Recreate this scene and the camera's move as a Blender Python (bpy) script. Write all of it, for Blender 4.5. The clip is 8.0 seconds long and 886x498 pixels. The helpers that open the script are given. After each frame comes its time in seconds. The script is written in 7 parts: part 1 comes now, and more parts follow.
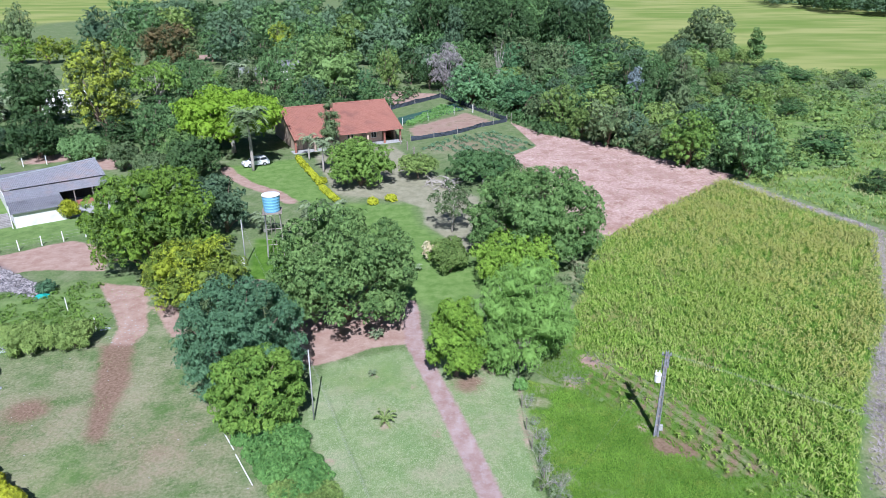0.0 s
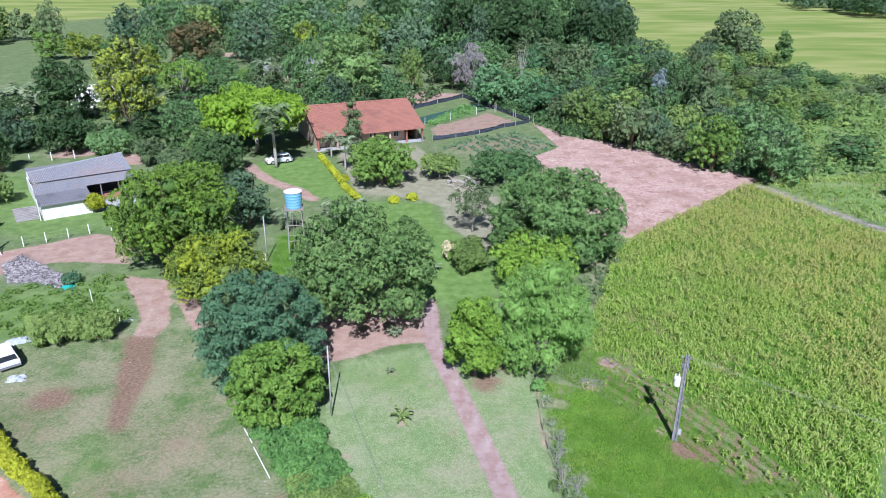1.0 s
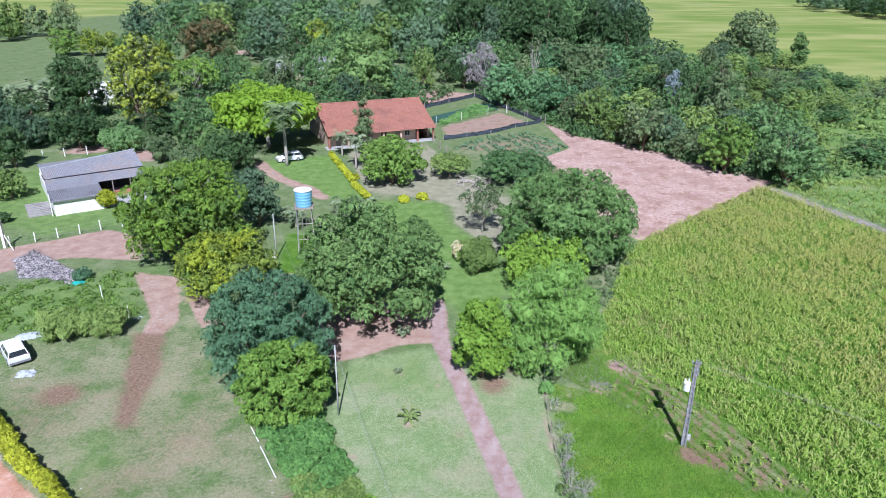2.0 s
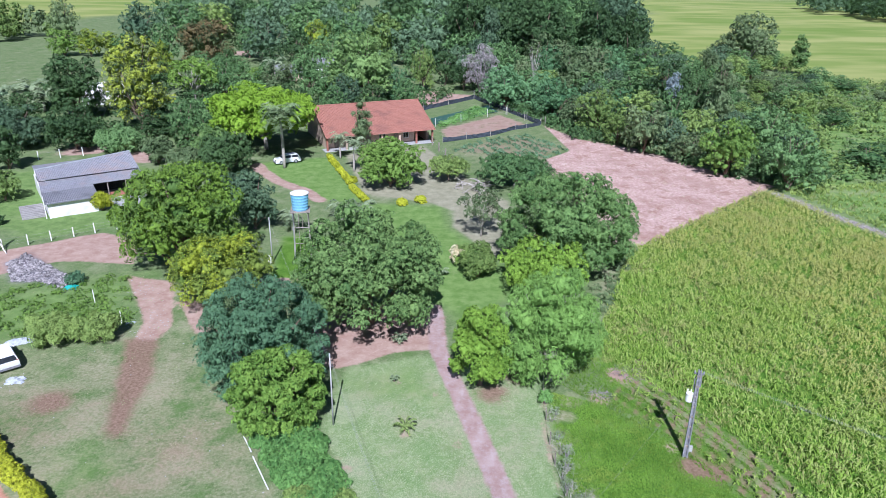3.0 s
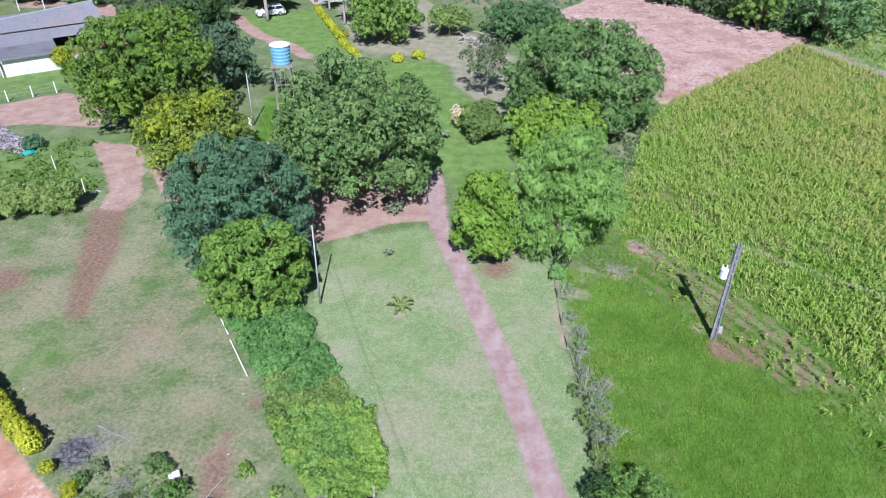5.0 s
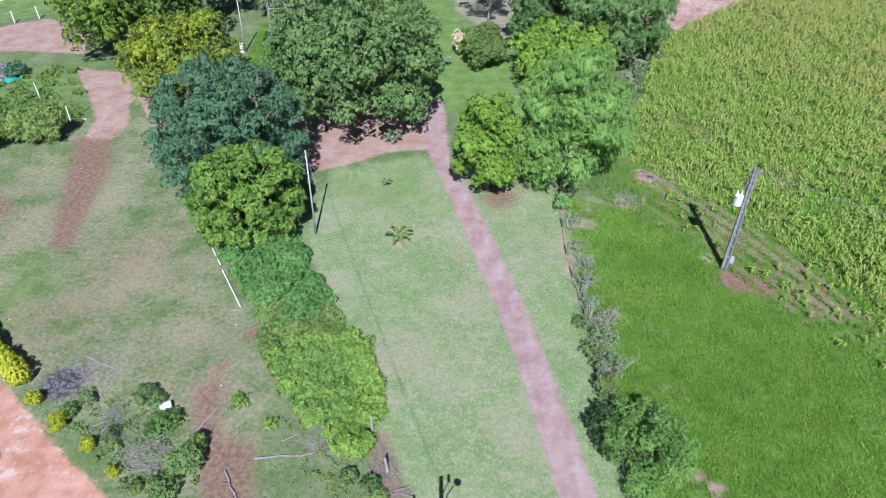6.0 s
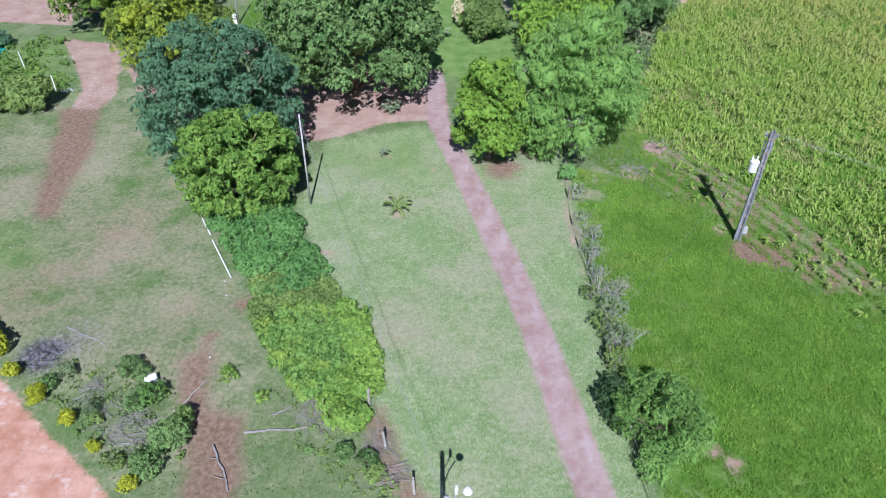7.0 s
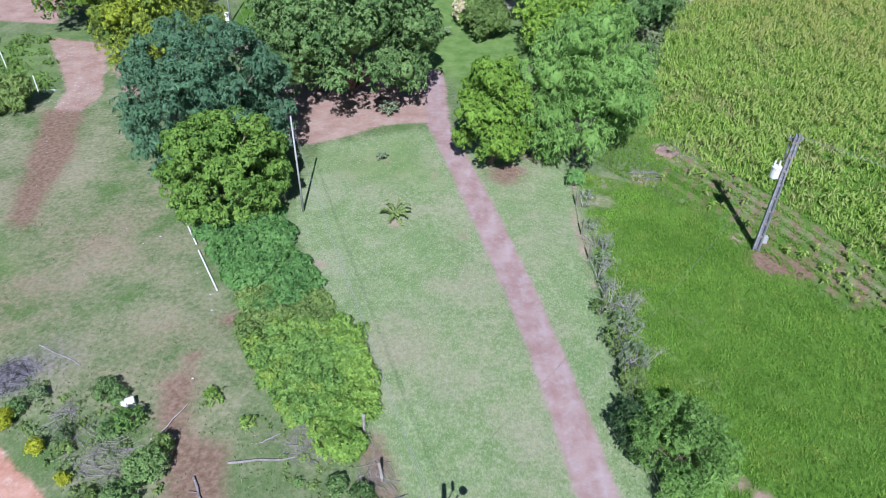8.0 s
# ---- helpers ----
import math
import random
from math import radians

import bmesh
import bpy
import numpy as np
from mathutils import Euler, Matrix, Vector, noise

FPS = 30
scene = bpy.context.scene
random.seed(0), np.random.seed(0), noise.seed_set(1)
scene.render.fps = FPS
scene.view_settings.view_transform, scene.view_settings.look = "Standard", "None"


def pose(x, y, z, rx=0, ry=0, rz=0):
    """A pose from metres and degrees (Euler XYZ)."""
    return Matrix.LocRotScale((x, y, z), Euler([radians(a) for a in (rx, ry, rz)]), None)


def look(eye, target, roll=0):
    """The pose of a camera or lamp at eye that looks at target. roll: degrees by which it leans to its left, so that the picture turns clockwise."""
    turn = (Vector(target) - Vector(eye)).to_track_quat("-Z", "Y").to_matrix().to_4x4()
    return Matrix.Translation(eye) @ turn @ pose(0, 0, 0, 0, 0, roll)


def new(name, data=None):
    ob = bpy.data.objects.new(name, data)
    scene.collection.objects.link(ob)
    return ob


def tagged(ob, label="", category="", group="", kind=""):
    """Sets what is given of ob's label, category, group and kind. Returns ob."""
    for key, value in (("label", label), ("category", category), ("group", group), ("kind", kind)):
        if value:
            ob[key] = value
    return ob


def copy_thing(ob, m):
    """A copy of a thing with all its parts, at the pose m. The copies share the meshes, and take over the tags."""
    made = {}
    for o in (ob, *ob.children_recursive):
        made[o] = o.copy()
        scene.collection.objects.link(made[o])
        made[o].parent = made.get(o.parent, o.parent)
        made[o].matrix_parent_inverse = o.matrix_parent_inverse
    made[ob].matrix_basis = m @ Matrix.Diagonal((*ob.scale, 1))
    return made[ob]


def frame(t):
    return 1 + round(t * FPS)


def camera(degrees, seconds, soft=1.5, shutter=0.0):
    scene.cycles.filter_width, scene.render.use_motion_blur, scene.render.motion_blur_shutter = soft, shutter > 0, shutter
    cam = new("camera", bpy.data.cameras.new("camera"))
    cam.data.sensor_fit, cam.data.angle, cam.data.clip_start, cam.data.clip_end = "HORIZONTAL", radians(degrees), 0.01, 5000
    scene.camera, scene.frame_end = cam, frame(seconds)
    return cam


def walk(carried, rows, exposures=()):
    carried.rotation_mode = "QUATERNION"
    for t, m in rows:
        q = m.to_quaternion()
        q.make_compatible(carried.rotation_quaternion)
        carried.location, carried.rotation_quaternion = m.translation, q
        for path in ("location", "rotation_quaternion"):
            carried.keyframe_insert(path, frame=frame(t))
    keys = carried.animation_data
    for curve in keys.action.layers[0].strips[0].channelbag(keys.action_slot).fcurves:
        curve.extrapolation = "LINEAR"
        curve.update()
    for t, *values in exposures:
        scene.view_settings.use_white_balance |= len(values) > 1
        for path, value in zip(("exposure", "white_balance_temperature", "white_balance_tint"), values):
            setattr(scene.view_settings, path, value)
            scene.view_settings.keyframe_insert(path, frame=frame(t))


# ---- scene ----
cam = camera(65.3, 8.0, soft=0.6)
PATH = [
    (0, (-1.765, -3.579, 33.316), (-1.631, -1.736, 32.551), -0.1),
    (0.5, (-1.725, -3.681, 33.329), (-1.606, -1.837, 32.564), 0.0),
    (1, (-1.794, -3.708, 33.24), (-1.717, -1.862, 32.476), 0.3),
    (1.5, (-1.615, -3.718, 33.286), (-1.548, -1.872, 32.519), 0.3),
    (1.7, (-1.701, -3.611, 33.265), (-1.651, -1.765, 32.498), 0.5),
    (3, (-1.507, -2.275, 33.205), (-1.458, -0.427, 32.441), 0.8),
    (3.5, (-1.434, -0.779, 32.542), (-1.383, 1.069, 31.779), 0.9),
    (4, (-1.46, 1.266, 31.785), (-1.406, 3.114, 31.022), 0.9),
    (4.5, (-1.354, 2.783, 30.56), (-1.302, 4.584, 29.691), 0.8),
    (5, (-1.14, 3.951, 29.569), (-1.097, 5.625, 28.475), 0.6),
    (5.2, (-0.937, 4.202, 29.224), (-0.901, 5.816, 28.044), 0.5),
    (6.5, (-1.079, 5.367, 26.628), (-1.041, 6.939, 25.392), 0.5),
    (7, (-1.134, 5.692, 25.48), (-1.091, 7.255, 24.232), 0.7),
    (7.5, (-1.171, 6.582, 24.541), (-1.125, 8.14, 23.288), 0.8),
    (8, (-1.205, 7.941, 24.315), (-1.158, 9.507, 23.071), 0.8),
]
walk(cam, [(t, look(eye, target, roll)) for t, eye, target, roll in PATH], exposures=[(0, 0.41, 5500, 15.5), (1.7, 0.41, 5500, 15.5), (3, 0.41, 5430, 18), (4, 0.38, 5430, 18), (5, 0.38, 5550, 18), (6.5, 0.31, 5480, 17), (8, 0.27, 5420, 16.5)])

# ---- light: a clear day, the sun behind the camera ----
SUN_HEIGHT = 45.7
world = bpy.data.worlds.new("sky")
scene.world = world
world.use_nodes = True
wn = world.node_tree
sky = wn.nodes.new("ShaderNodeTexSky")
sky.sky_type, sky.sun_disc = "NISHITA", False
sky.altitude, sky.air_density, sky.dust_density = 600, 0.8, 0.4
sky.sun_elevation, sky.sun_rotation = radians(SUN_HEIGHT), radians(180)
wn.links.new(sky.outputs[0], wn.nodes["Background"].inputs[0])
wn.nodes["Background"].inputs[1].default_value = 0.05
sun = new("sun", bpy.data.lights.new("sun", "SUN"))
sun.data.energy, sun.data.angle, sun.data.color = 5.0, radians(0.5), (1.0, 0.97, 0.93)
sun.matrix_world = look((0, -math.cos(radians(SUN_HEIGHT)) * 60, math.sin(radians(SUN_HEIGHT)) * 60), (0.2, 0, 0))


# ---- materials ----
class Nodes:
    def __init__(self, name, rough=0.8):
        self.mat = bpy.data.materials.new(name)
        self.mat.use_nodes = True
        self.tree = self.mat.node_tree
        self.bsdf = self.tree.nodes["Principled BSDF"]
        self.out = self.tree.nodes["Material Output"]
        self.bsdf.inputs["Roughness"].default_value = rough
        self.bsdf.inputs["Specular IOR Level"].default_value = 0.25
        self.coord = self.add("ShaderNodeTexCoord").outputs["Object"]

    def add(self, kind):
        return self.tree.nodes.new(kind)

    def put(self, socket, value):
        if isinstance(value, bpy.types.NodeSocket):
            self.tree.links.new(value, socket)
        elif isinstance(value, tuple) and len(value) == 3 and socket.type == "RGBA":
            socket.default_value = (*value, 1)
        else:
            socket.default_value = value

    def noise(self, scale, detail=4.0, rough=0.6, coord=None, stretch=None):
        node = self.add("ShaderNodeTexNoise")
        src = coord or self.coord
        if stretch:
            m = self.add("ShaderNodeMapping")
            self.put(m.inputs[0], src)
            m.inputs["Scale"].default_value = stretch
            src = m.outputs[0]
        self.put(node.inputs["Vector"], src)
        node.inputs["Scale"].default_value = scale
        node.inputs["Detail"].default_value = detail
        node.inputs["Roughness"].default_value = rough
        return node.outputs[0]

    def math(self, op, a, b=0.0, clamp=False):
        node = self.add("ShaderNodeMath")
        node.operation, node.use_clamp = op, clamp
        self.put(node.inputs[0], a)
        self.put(node.inputs[1], b)
        return node.outputs[0]

    def ramp(self, fac, low, high):
        node = self.add("ShaderNodeMapRange")
        node.interpolation_type = "SMOOTHSTEP"
        self.put(node.inputs["Value"], fac)
        node.inputs["From Min"].default_value = low
        node.inputs["From Max"].default_value = high
        return node.outputs[0]

    def mix(self, fac, a, b, blend="MIX"):
        node = self.add("ShaderNodeMix")
        node.data_type, node.blend_type = "RGBA", blend
        self.put(node.inputs["Factor"], fac)
        self.put(node.inputs[6], a)
        self.put(node.inputs[7], b)
        return node.outputs[2]

    def attribute(self, name):
        node = self.add("ShaderNodeAttribute")
        node.attribute_name = name
        return node.outputs["Fac"]

    def island(self):
        return self.add("ShaderNodeNewGeometry").outputs["Random Per Island"]

    def bump(self, height, strength=0.5, distance=0.05):
        node = self.add("ShaderNodeBump")
        node.inputs["Strength"].default_value = strength
        node.inputs["Distance"].default_value = distance
        self.put(node.inputs["Height"], height)
        self.put(self.bsdf.inputs["Normal"], node.outputs[0])

    def thin(self, colour, share):
        """A leaf that lets part of the light through."""
        self.put(self.bsdf.inputs["Base Color"], colour)
        glow = self.add("ShaderNodeBsdfTranslucent")
        self.put(glow.inputs["Color"], self.mix(0.5, colour, (0.25, 0.35, 0.03)))
        both = self.add("ShaderNodeMixShader")
        both.inputs[0].default_value = share
        self.tree.links.new(self.bsdf.outputs[0], both.inputs[1])
        self.tree.links.new(glow.outputs[0], both.inputs[2])
        self.tree.links.new(both.outputs[0], self.out.inputs[0])
        return self.mat

    def done(self, colour):
        self.put(self.bsdf.inputs["Base Color"], colour)
        return self.mat


def plain(name, dark, light, scale=2.0, rough=0.8, metal=0.0, bump=0.2, stain=None, stretch=None):
    """A surface with grain, and stains at a larger scale."""
    n = Nodes(name, rough)
    n.bsdf.inputs["Metallic"].default_value = metal
    grain = n.noise(scale * 8, 5, 0.65, stretch=stretch)
    colour = n.mix(n.ramp(grain, 0.3, 0.7), dark, light)
    colour = n.mix(n.math("MULTIPLY", n.ramp(n.noise(scale * 0.7, 4, 0.6), 0.48, 0.72), 0.55), colour,
                   stain or tuple(c * 0.6 for c in dark))
    n.bump(grain, bump, 0.02)
    return n.done(colour)


def leaves(name, dark, light, accent=None, share=0.15, rough=0.5, clump=0.45, flecks=0.45, through_light=0.08):
    """Foliage: each leaf has its own tone, each clump its own drift, and light passes through."""
    dark, light = ((c[0] * 1.12, c[1] * 1.02, c[2] * 1.15) for c in (dark, light))
    n = Nodes(name, rough)
    n.bsdf.inputs["Specular IOR Level"].default_value = 0.2
    r = n.island()
    colour = n.mix(r, dark, light)
    drift = n.noise(clump, 2, 0.5)
    colour = n.mix(n.math("MULTIPLY", n.ramp(drift, 0.35, 0.65), 0.45), colour, tuple(min(1, c * 1.5) for c in light))
    if accent:
        pick = n.ramp(n.math("ADD", n.math("MULTIPLY", r, 0.22), n.math("MULTIPLY", n.noise(clump * 1.7, 2, 0.5), 1.2)), 0.83 - share, 0.95 - share)
        colour = n.mix(pick, colour, accent)
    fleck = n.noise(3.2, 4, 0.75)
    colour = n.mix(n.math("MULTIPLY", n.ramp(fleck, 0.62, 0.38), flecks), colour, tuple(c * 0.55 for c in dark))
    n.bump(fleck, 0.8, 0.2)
    own = n.add("ShaderNodeObjectInfo").outputs["Random"]
    colour = n.mix(n.math("MULTIPLY", n.ramp(own, 0.45, 1.0), 0.35), colour, tuple(c * 1.35 for c in light))
    colour = n.mix(n.math("MULTIPLY", n.ramp(own, 0.55, 0.0), 0.35), colour, tuple(c * 0.8 for c in dark))
    return n.thin(colour, through_light)


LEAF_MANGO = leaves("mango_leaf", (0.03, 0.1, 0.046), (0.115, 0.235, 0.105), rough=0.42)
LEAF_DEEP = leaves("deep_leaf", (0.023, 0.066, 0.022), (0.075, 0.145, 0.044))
# mid_leaf shifted towards blue, so slight haze over the woods sits in the green
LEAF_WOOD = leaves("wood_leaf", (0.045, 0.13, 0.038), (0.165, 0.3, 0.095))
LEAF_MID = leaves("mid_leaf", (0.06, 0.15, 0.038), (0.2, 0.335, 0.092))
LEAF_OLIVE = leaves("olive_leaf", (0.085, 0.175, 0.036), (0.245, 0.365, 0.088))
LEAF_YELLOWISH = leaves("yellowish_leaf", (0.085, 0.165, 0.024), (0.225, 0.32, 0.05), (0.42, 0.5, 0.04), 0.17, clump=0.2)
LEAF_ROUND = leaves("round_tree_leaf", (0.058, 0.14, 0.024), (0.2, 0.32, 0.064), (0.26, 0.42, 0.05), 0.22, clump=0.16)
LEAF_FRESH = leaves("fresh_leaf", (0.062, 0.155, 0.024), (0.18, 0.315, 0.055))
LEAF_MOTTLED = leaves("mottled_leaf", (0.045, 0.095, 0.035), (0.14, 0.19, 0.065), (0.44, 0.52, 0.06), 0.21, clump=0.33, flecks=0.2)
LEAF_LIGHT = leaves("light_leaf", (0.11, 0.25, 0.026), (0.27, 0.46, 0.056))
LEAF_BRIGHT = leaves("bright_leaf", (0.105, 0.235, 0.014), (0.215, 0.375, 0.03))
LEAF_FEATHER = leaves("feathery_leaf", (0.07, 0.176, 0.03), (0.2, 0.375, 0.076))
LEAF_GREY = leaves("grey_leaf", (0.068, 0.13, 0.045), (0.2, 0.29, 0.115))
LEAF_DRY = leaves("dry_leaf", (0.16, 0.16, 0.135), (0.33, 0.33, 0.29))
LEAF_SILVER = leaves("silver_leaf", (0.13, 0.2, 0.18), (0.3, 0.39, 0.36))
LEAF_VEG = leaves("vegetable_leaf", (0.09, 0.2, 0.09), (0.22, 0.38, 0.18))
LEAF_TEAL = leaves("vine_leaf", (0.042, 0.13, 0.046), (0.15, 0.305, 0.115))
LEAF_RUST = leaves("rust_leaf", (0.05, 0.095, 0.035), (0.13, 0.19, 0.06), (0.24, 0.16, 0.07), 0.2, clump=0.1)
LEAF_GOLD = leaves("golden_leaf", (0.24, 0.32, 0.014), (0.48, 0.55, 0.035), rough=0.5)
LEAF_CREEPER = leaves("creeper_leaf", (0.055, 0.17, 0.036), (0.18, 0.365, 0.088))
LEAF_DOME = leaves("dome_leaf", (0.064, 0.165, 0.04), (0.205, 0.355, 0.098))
# greens raised above lime_leaf: lens glare over these shrubs, put into the colour
LEAF_SPRAWL_GLARE = leaves("sprawling_leaf_glare", (0.105, 0.25, 0.045), (0.29, 0.485, 0.1), (0.42, 0.55, 0.09), 0.05, clump=0.6, flecks=0.5)
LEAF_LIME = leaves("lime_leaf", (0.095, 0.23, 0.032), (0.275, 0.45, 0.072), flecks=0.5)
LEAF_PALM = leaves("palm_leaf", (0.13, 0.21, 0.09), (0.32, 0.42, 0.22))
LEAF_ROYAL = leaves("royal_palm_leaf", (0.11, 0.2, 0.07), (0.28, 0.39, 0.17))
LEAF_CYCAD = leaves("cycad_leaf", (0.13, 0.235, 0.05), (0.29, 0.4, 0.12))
# on the far woods this blue cast is aerial haze mixed into the leaf colour
LEAF_BLUE = leaves("bluish_haze_leaf", (0.045, 0.105, 0.05), (0.125, 0.215, 0.1))

TURF_BLADE = leaves("turf_blade", (0.17, 0.265, 0.095), (0.31, 0.41, 0.19), (0.46, 0.46, 0.31), 0.1, clump=0.25, flecks=0.1)
GRASS_BLADE = leaves("grass_blade", (0.122, 0.285, 0.03), (0.27, 0.48, 0.07), (0.38, 0.5, 0.1), 0.06, clump=0.3, flecks=0.1, through_light=0.25)
UNDER_BLADE = leaves("maize_weed", (0.21, 0.37, 0.05), (0.39, 0.56, 0.12), (0.5, 0.5, 0.2), 0.1, clump=0.15, flecks=0.1, through_light=0.25)
MEADOW_BLADE = leaves("meadow_blade", (0.17, 0.285, 0.05), (0.32, 0.435, 0.11), (0.42, 0.44, 0.2), 0.08, clump=0.12, flecks=0.1)
DRY_BLADE = leaves("dry_blade", (0.28, 0.27, 0.25), (0.47, 0.45, 0.43), flecks=0.1)
WEED_BLADE = leaves("weed_blade", (0.11, 0.2, 0.06), (0.28, 0.37, 0.15), (0.4, 0.36, 0.22), 0.12, clump=0.25, flecks=0.1)


def corn_material():
    """Maize leaves: green where the plants are young, yellower where they ripen, with pale tips here and there."""
    n = Nodes("corn_leaf", 0.5)
    n.bsdf.inputs["Specular IOR Level"].default_value = 0.15
    r = n.island()
    axes = n.add("ShaderNodeSeparateXYZ")
    n.put(axes.inputs[0], n.coord)
    young = n.mix(r, (0.26, 0.42, 0.055), (0.48, 0.64, 0.15))
    ripe = n.mix(r, (0.42, 0.43, 0.1), (0.66, 0.65, 0.22))
    across = n.math("ADD", n.math("MULTIPLY", axes.outputs[0], 0.05), n.math("MULTIPLY", axes.outputs[1], 0.012))
    stage = n.math("ADD", across, n.math("MULTIPLY", n.math("SUBTRACT", n.noise(0.09, 4, 0.6), 0.5), 2.6))
    colour = n.mix(n.ramp(stage, 1.8, 3.0), young, ripe)
    colour = n.mix(n.math("MULTIPLY", n.ramp(n.math("ADD", n.noise(0.11, 3, 0.6), n.math("MULTIPLY", across, 0.06)), 0.66, 0.82), 0.3), colour, (0.42, 0.35, 0.17))
    pale = n.ramp(n.math("ADD", n.math("MULTIPLY", r, 0.6), n.math("MULTIPLY", n.noise(0.5, 3, 0.6), 0.5)), 0.6, 0.74)
    colour = n.mix(n.math("MULTIPLY", pale, 0.65), colour, (0.5, 0.54, 0.2))
    return n.thin(colour, 0.4)


CORN_LEAF = corn_material()
STRAW = plain("straw", (0.38, 0.28, 0.2), (0.62, 0.5, 0.4), 3, 0.9)
BARK = plain("bark", (0.12, 0.085, 0.06), (0.26, 0.2, 0.15), 1.5, 0.9, bump=0.6, stretch=(1, 1, 0.25))
PALE_BARK = plain("pale_bark", (0.3, 0.27, 0.23), (0.52, 0.48, 0.43), 1.5, 0.9, bump=0.5, stretch=(1, 1, 0.3))
DEAD_WOOD = plain("dead_wood", (0.2, 0.175, 0.17), (0.42, 0.385, 0.38), 2, 0.9, bump=0.5)
BURNT = plain("charred_wood", (0.035, 0.032, 0.04), (0.13, 0.12, 0.14), 3, 0.95)
WHITE_PAINT = plain("white_paint", (0.72, 0.71, 0.68), (0.84, 0.83, 0.8), 1.0, 0.6, stain=(0.58, 0.53, 0.47))
CREAM_WALL = plain("cream_wall", (0.55, 0.4, 0.31), (0.68, 0.52, 0.42), 0.6, 0.8)
CONCRETE = plain("concrete", (0.34, 0.34, 0.33), (0.5, 0.5, 0.49), 1.5, 0.85)
SHEET = plain("grey_roof_sheet", (0.17, 0.17, 0.19), (0.36, 0.36, 0.39), 0.6, 0.6, stain=(0.34, 0.26, 0.23))
SHEET_DARK = plain("dark_roof_sheet", (0.16, 0.16, 0.18), (0.27, 0.27, 0.29), 0.6, 0.6)
CLAY = plain("clay_tile", (0.24, 0.1, 0.072), (0.47, 0.23, 0.175), 0.6, 0.9, bump=0.5, stain=(0.19, 0.1, 0.085))
BRICK_RED = plain("red_brick", (0.3, 0.11, 0.08), (0.42, 0.19, 0.14), 1.5, 0.85)
WOOD = plain("weathered_wood", (0.2, 0.165, 0.135), (0.38, 0.33, 0.29), 1.5, 0.85, stretch=(1, 1, 0.2))
GREY_SLATS = plain("grey_slats", (0.26, 0.24, 0.23), (0.42, 0.4, 0.38), 1.5, 0.85)
# near-black wall colour: the gloom under the roofs is put into the paint
SHADED_ROOM = plain("wall_in_painted_shade", (0.05, 0.045, 0.04), (0.09, 0.08, 0.07), 1, 0.9)
TANK_BLUE = plain("blue_tank", (0.17, 0.44, 0.62), (0.26, 0.53, 0.7), 0.8, 0.45, bump=0.05, stain=(0.2, 0.42, 0.52))
STEEL = plain("galvanised_steel", (0.4, 0.42, 0.44), (0.58, 0.6, 0.62), 2, 0.45, 0.6, 0.05)
CAR_WHITE = plain("white_car_paint", (0.74, 0.75, 0.76), (0.8, 0.81, 0.82), 0.5, 0.25, 0, 0.0, stain=(0.66, 0.66, 0.65))
CAR_GLASS = plain("car_glass", (0.02, 0.025, 0.03), (0.04, 0.045, 0.05), 0.5, 0.08, 0, 0.0)
RUBBER = plain("tyre_rubber", (0.02, 0.02, 0.02), (0.045, 0.045, 0.045), 3, 0.85)
GREEN_NET = plain("green_shade_net", (0.025, 0.075, 0.06), (0.06, 0.14, 0.1), 1.5, 0.9, bump=0.3)
BLACK_NET = plain("black_shade_net", (0.03, 0.038, 0.05), (0.085, 0.1, 0.125), 1.5, 0.9, bump=0.3)
CABLE = plain("cable", (0.3, 0.3, 0.29), (0.42, 0.42, 0.4), 2, 0.6)
TARP = plain("pale_tarp", (0.34, 0.37, 0.4), (0.5, 0.53, 0.56), 1.2, 0.5, stain=(0.4, 0.42, 0.45))
TEAL = plain("teal_plastic", (0.02, 0.3, 0.26), (0.05, 0.42, 0.36), 2, 0.5)
RUBBLE = plain("rubble_stone", (0.1, 0.09, 0.095), (0.5, 0.46, 0.46), 0.35, 0.9)
FLOWER = leaves("pale_flower", (0.55, 0.5, 0.2), (0.75, 0.72, 0.45))
WINDOW_GLASS = plain("window_glass", (0.03, 0.03, 0.035), (0.06, 0.06, 0.065), 1, 0.15, 0, 0.0)


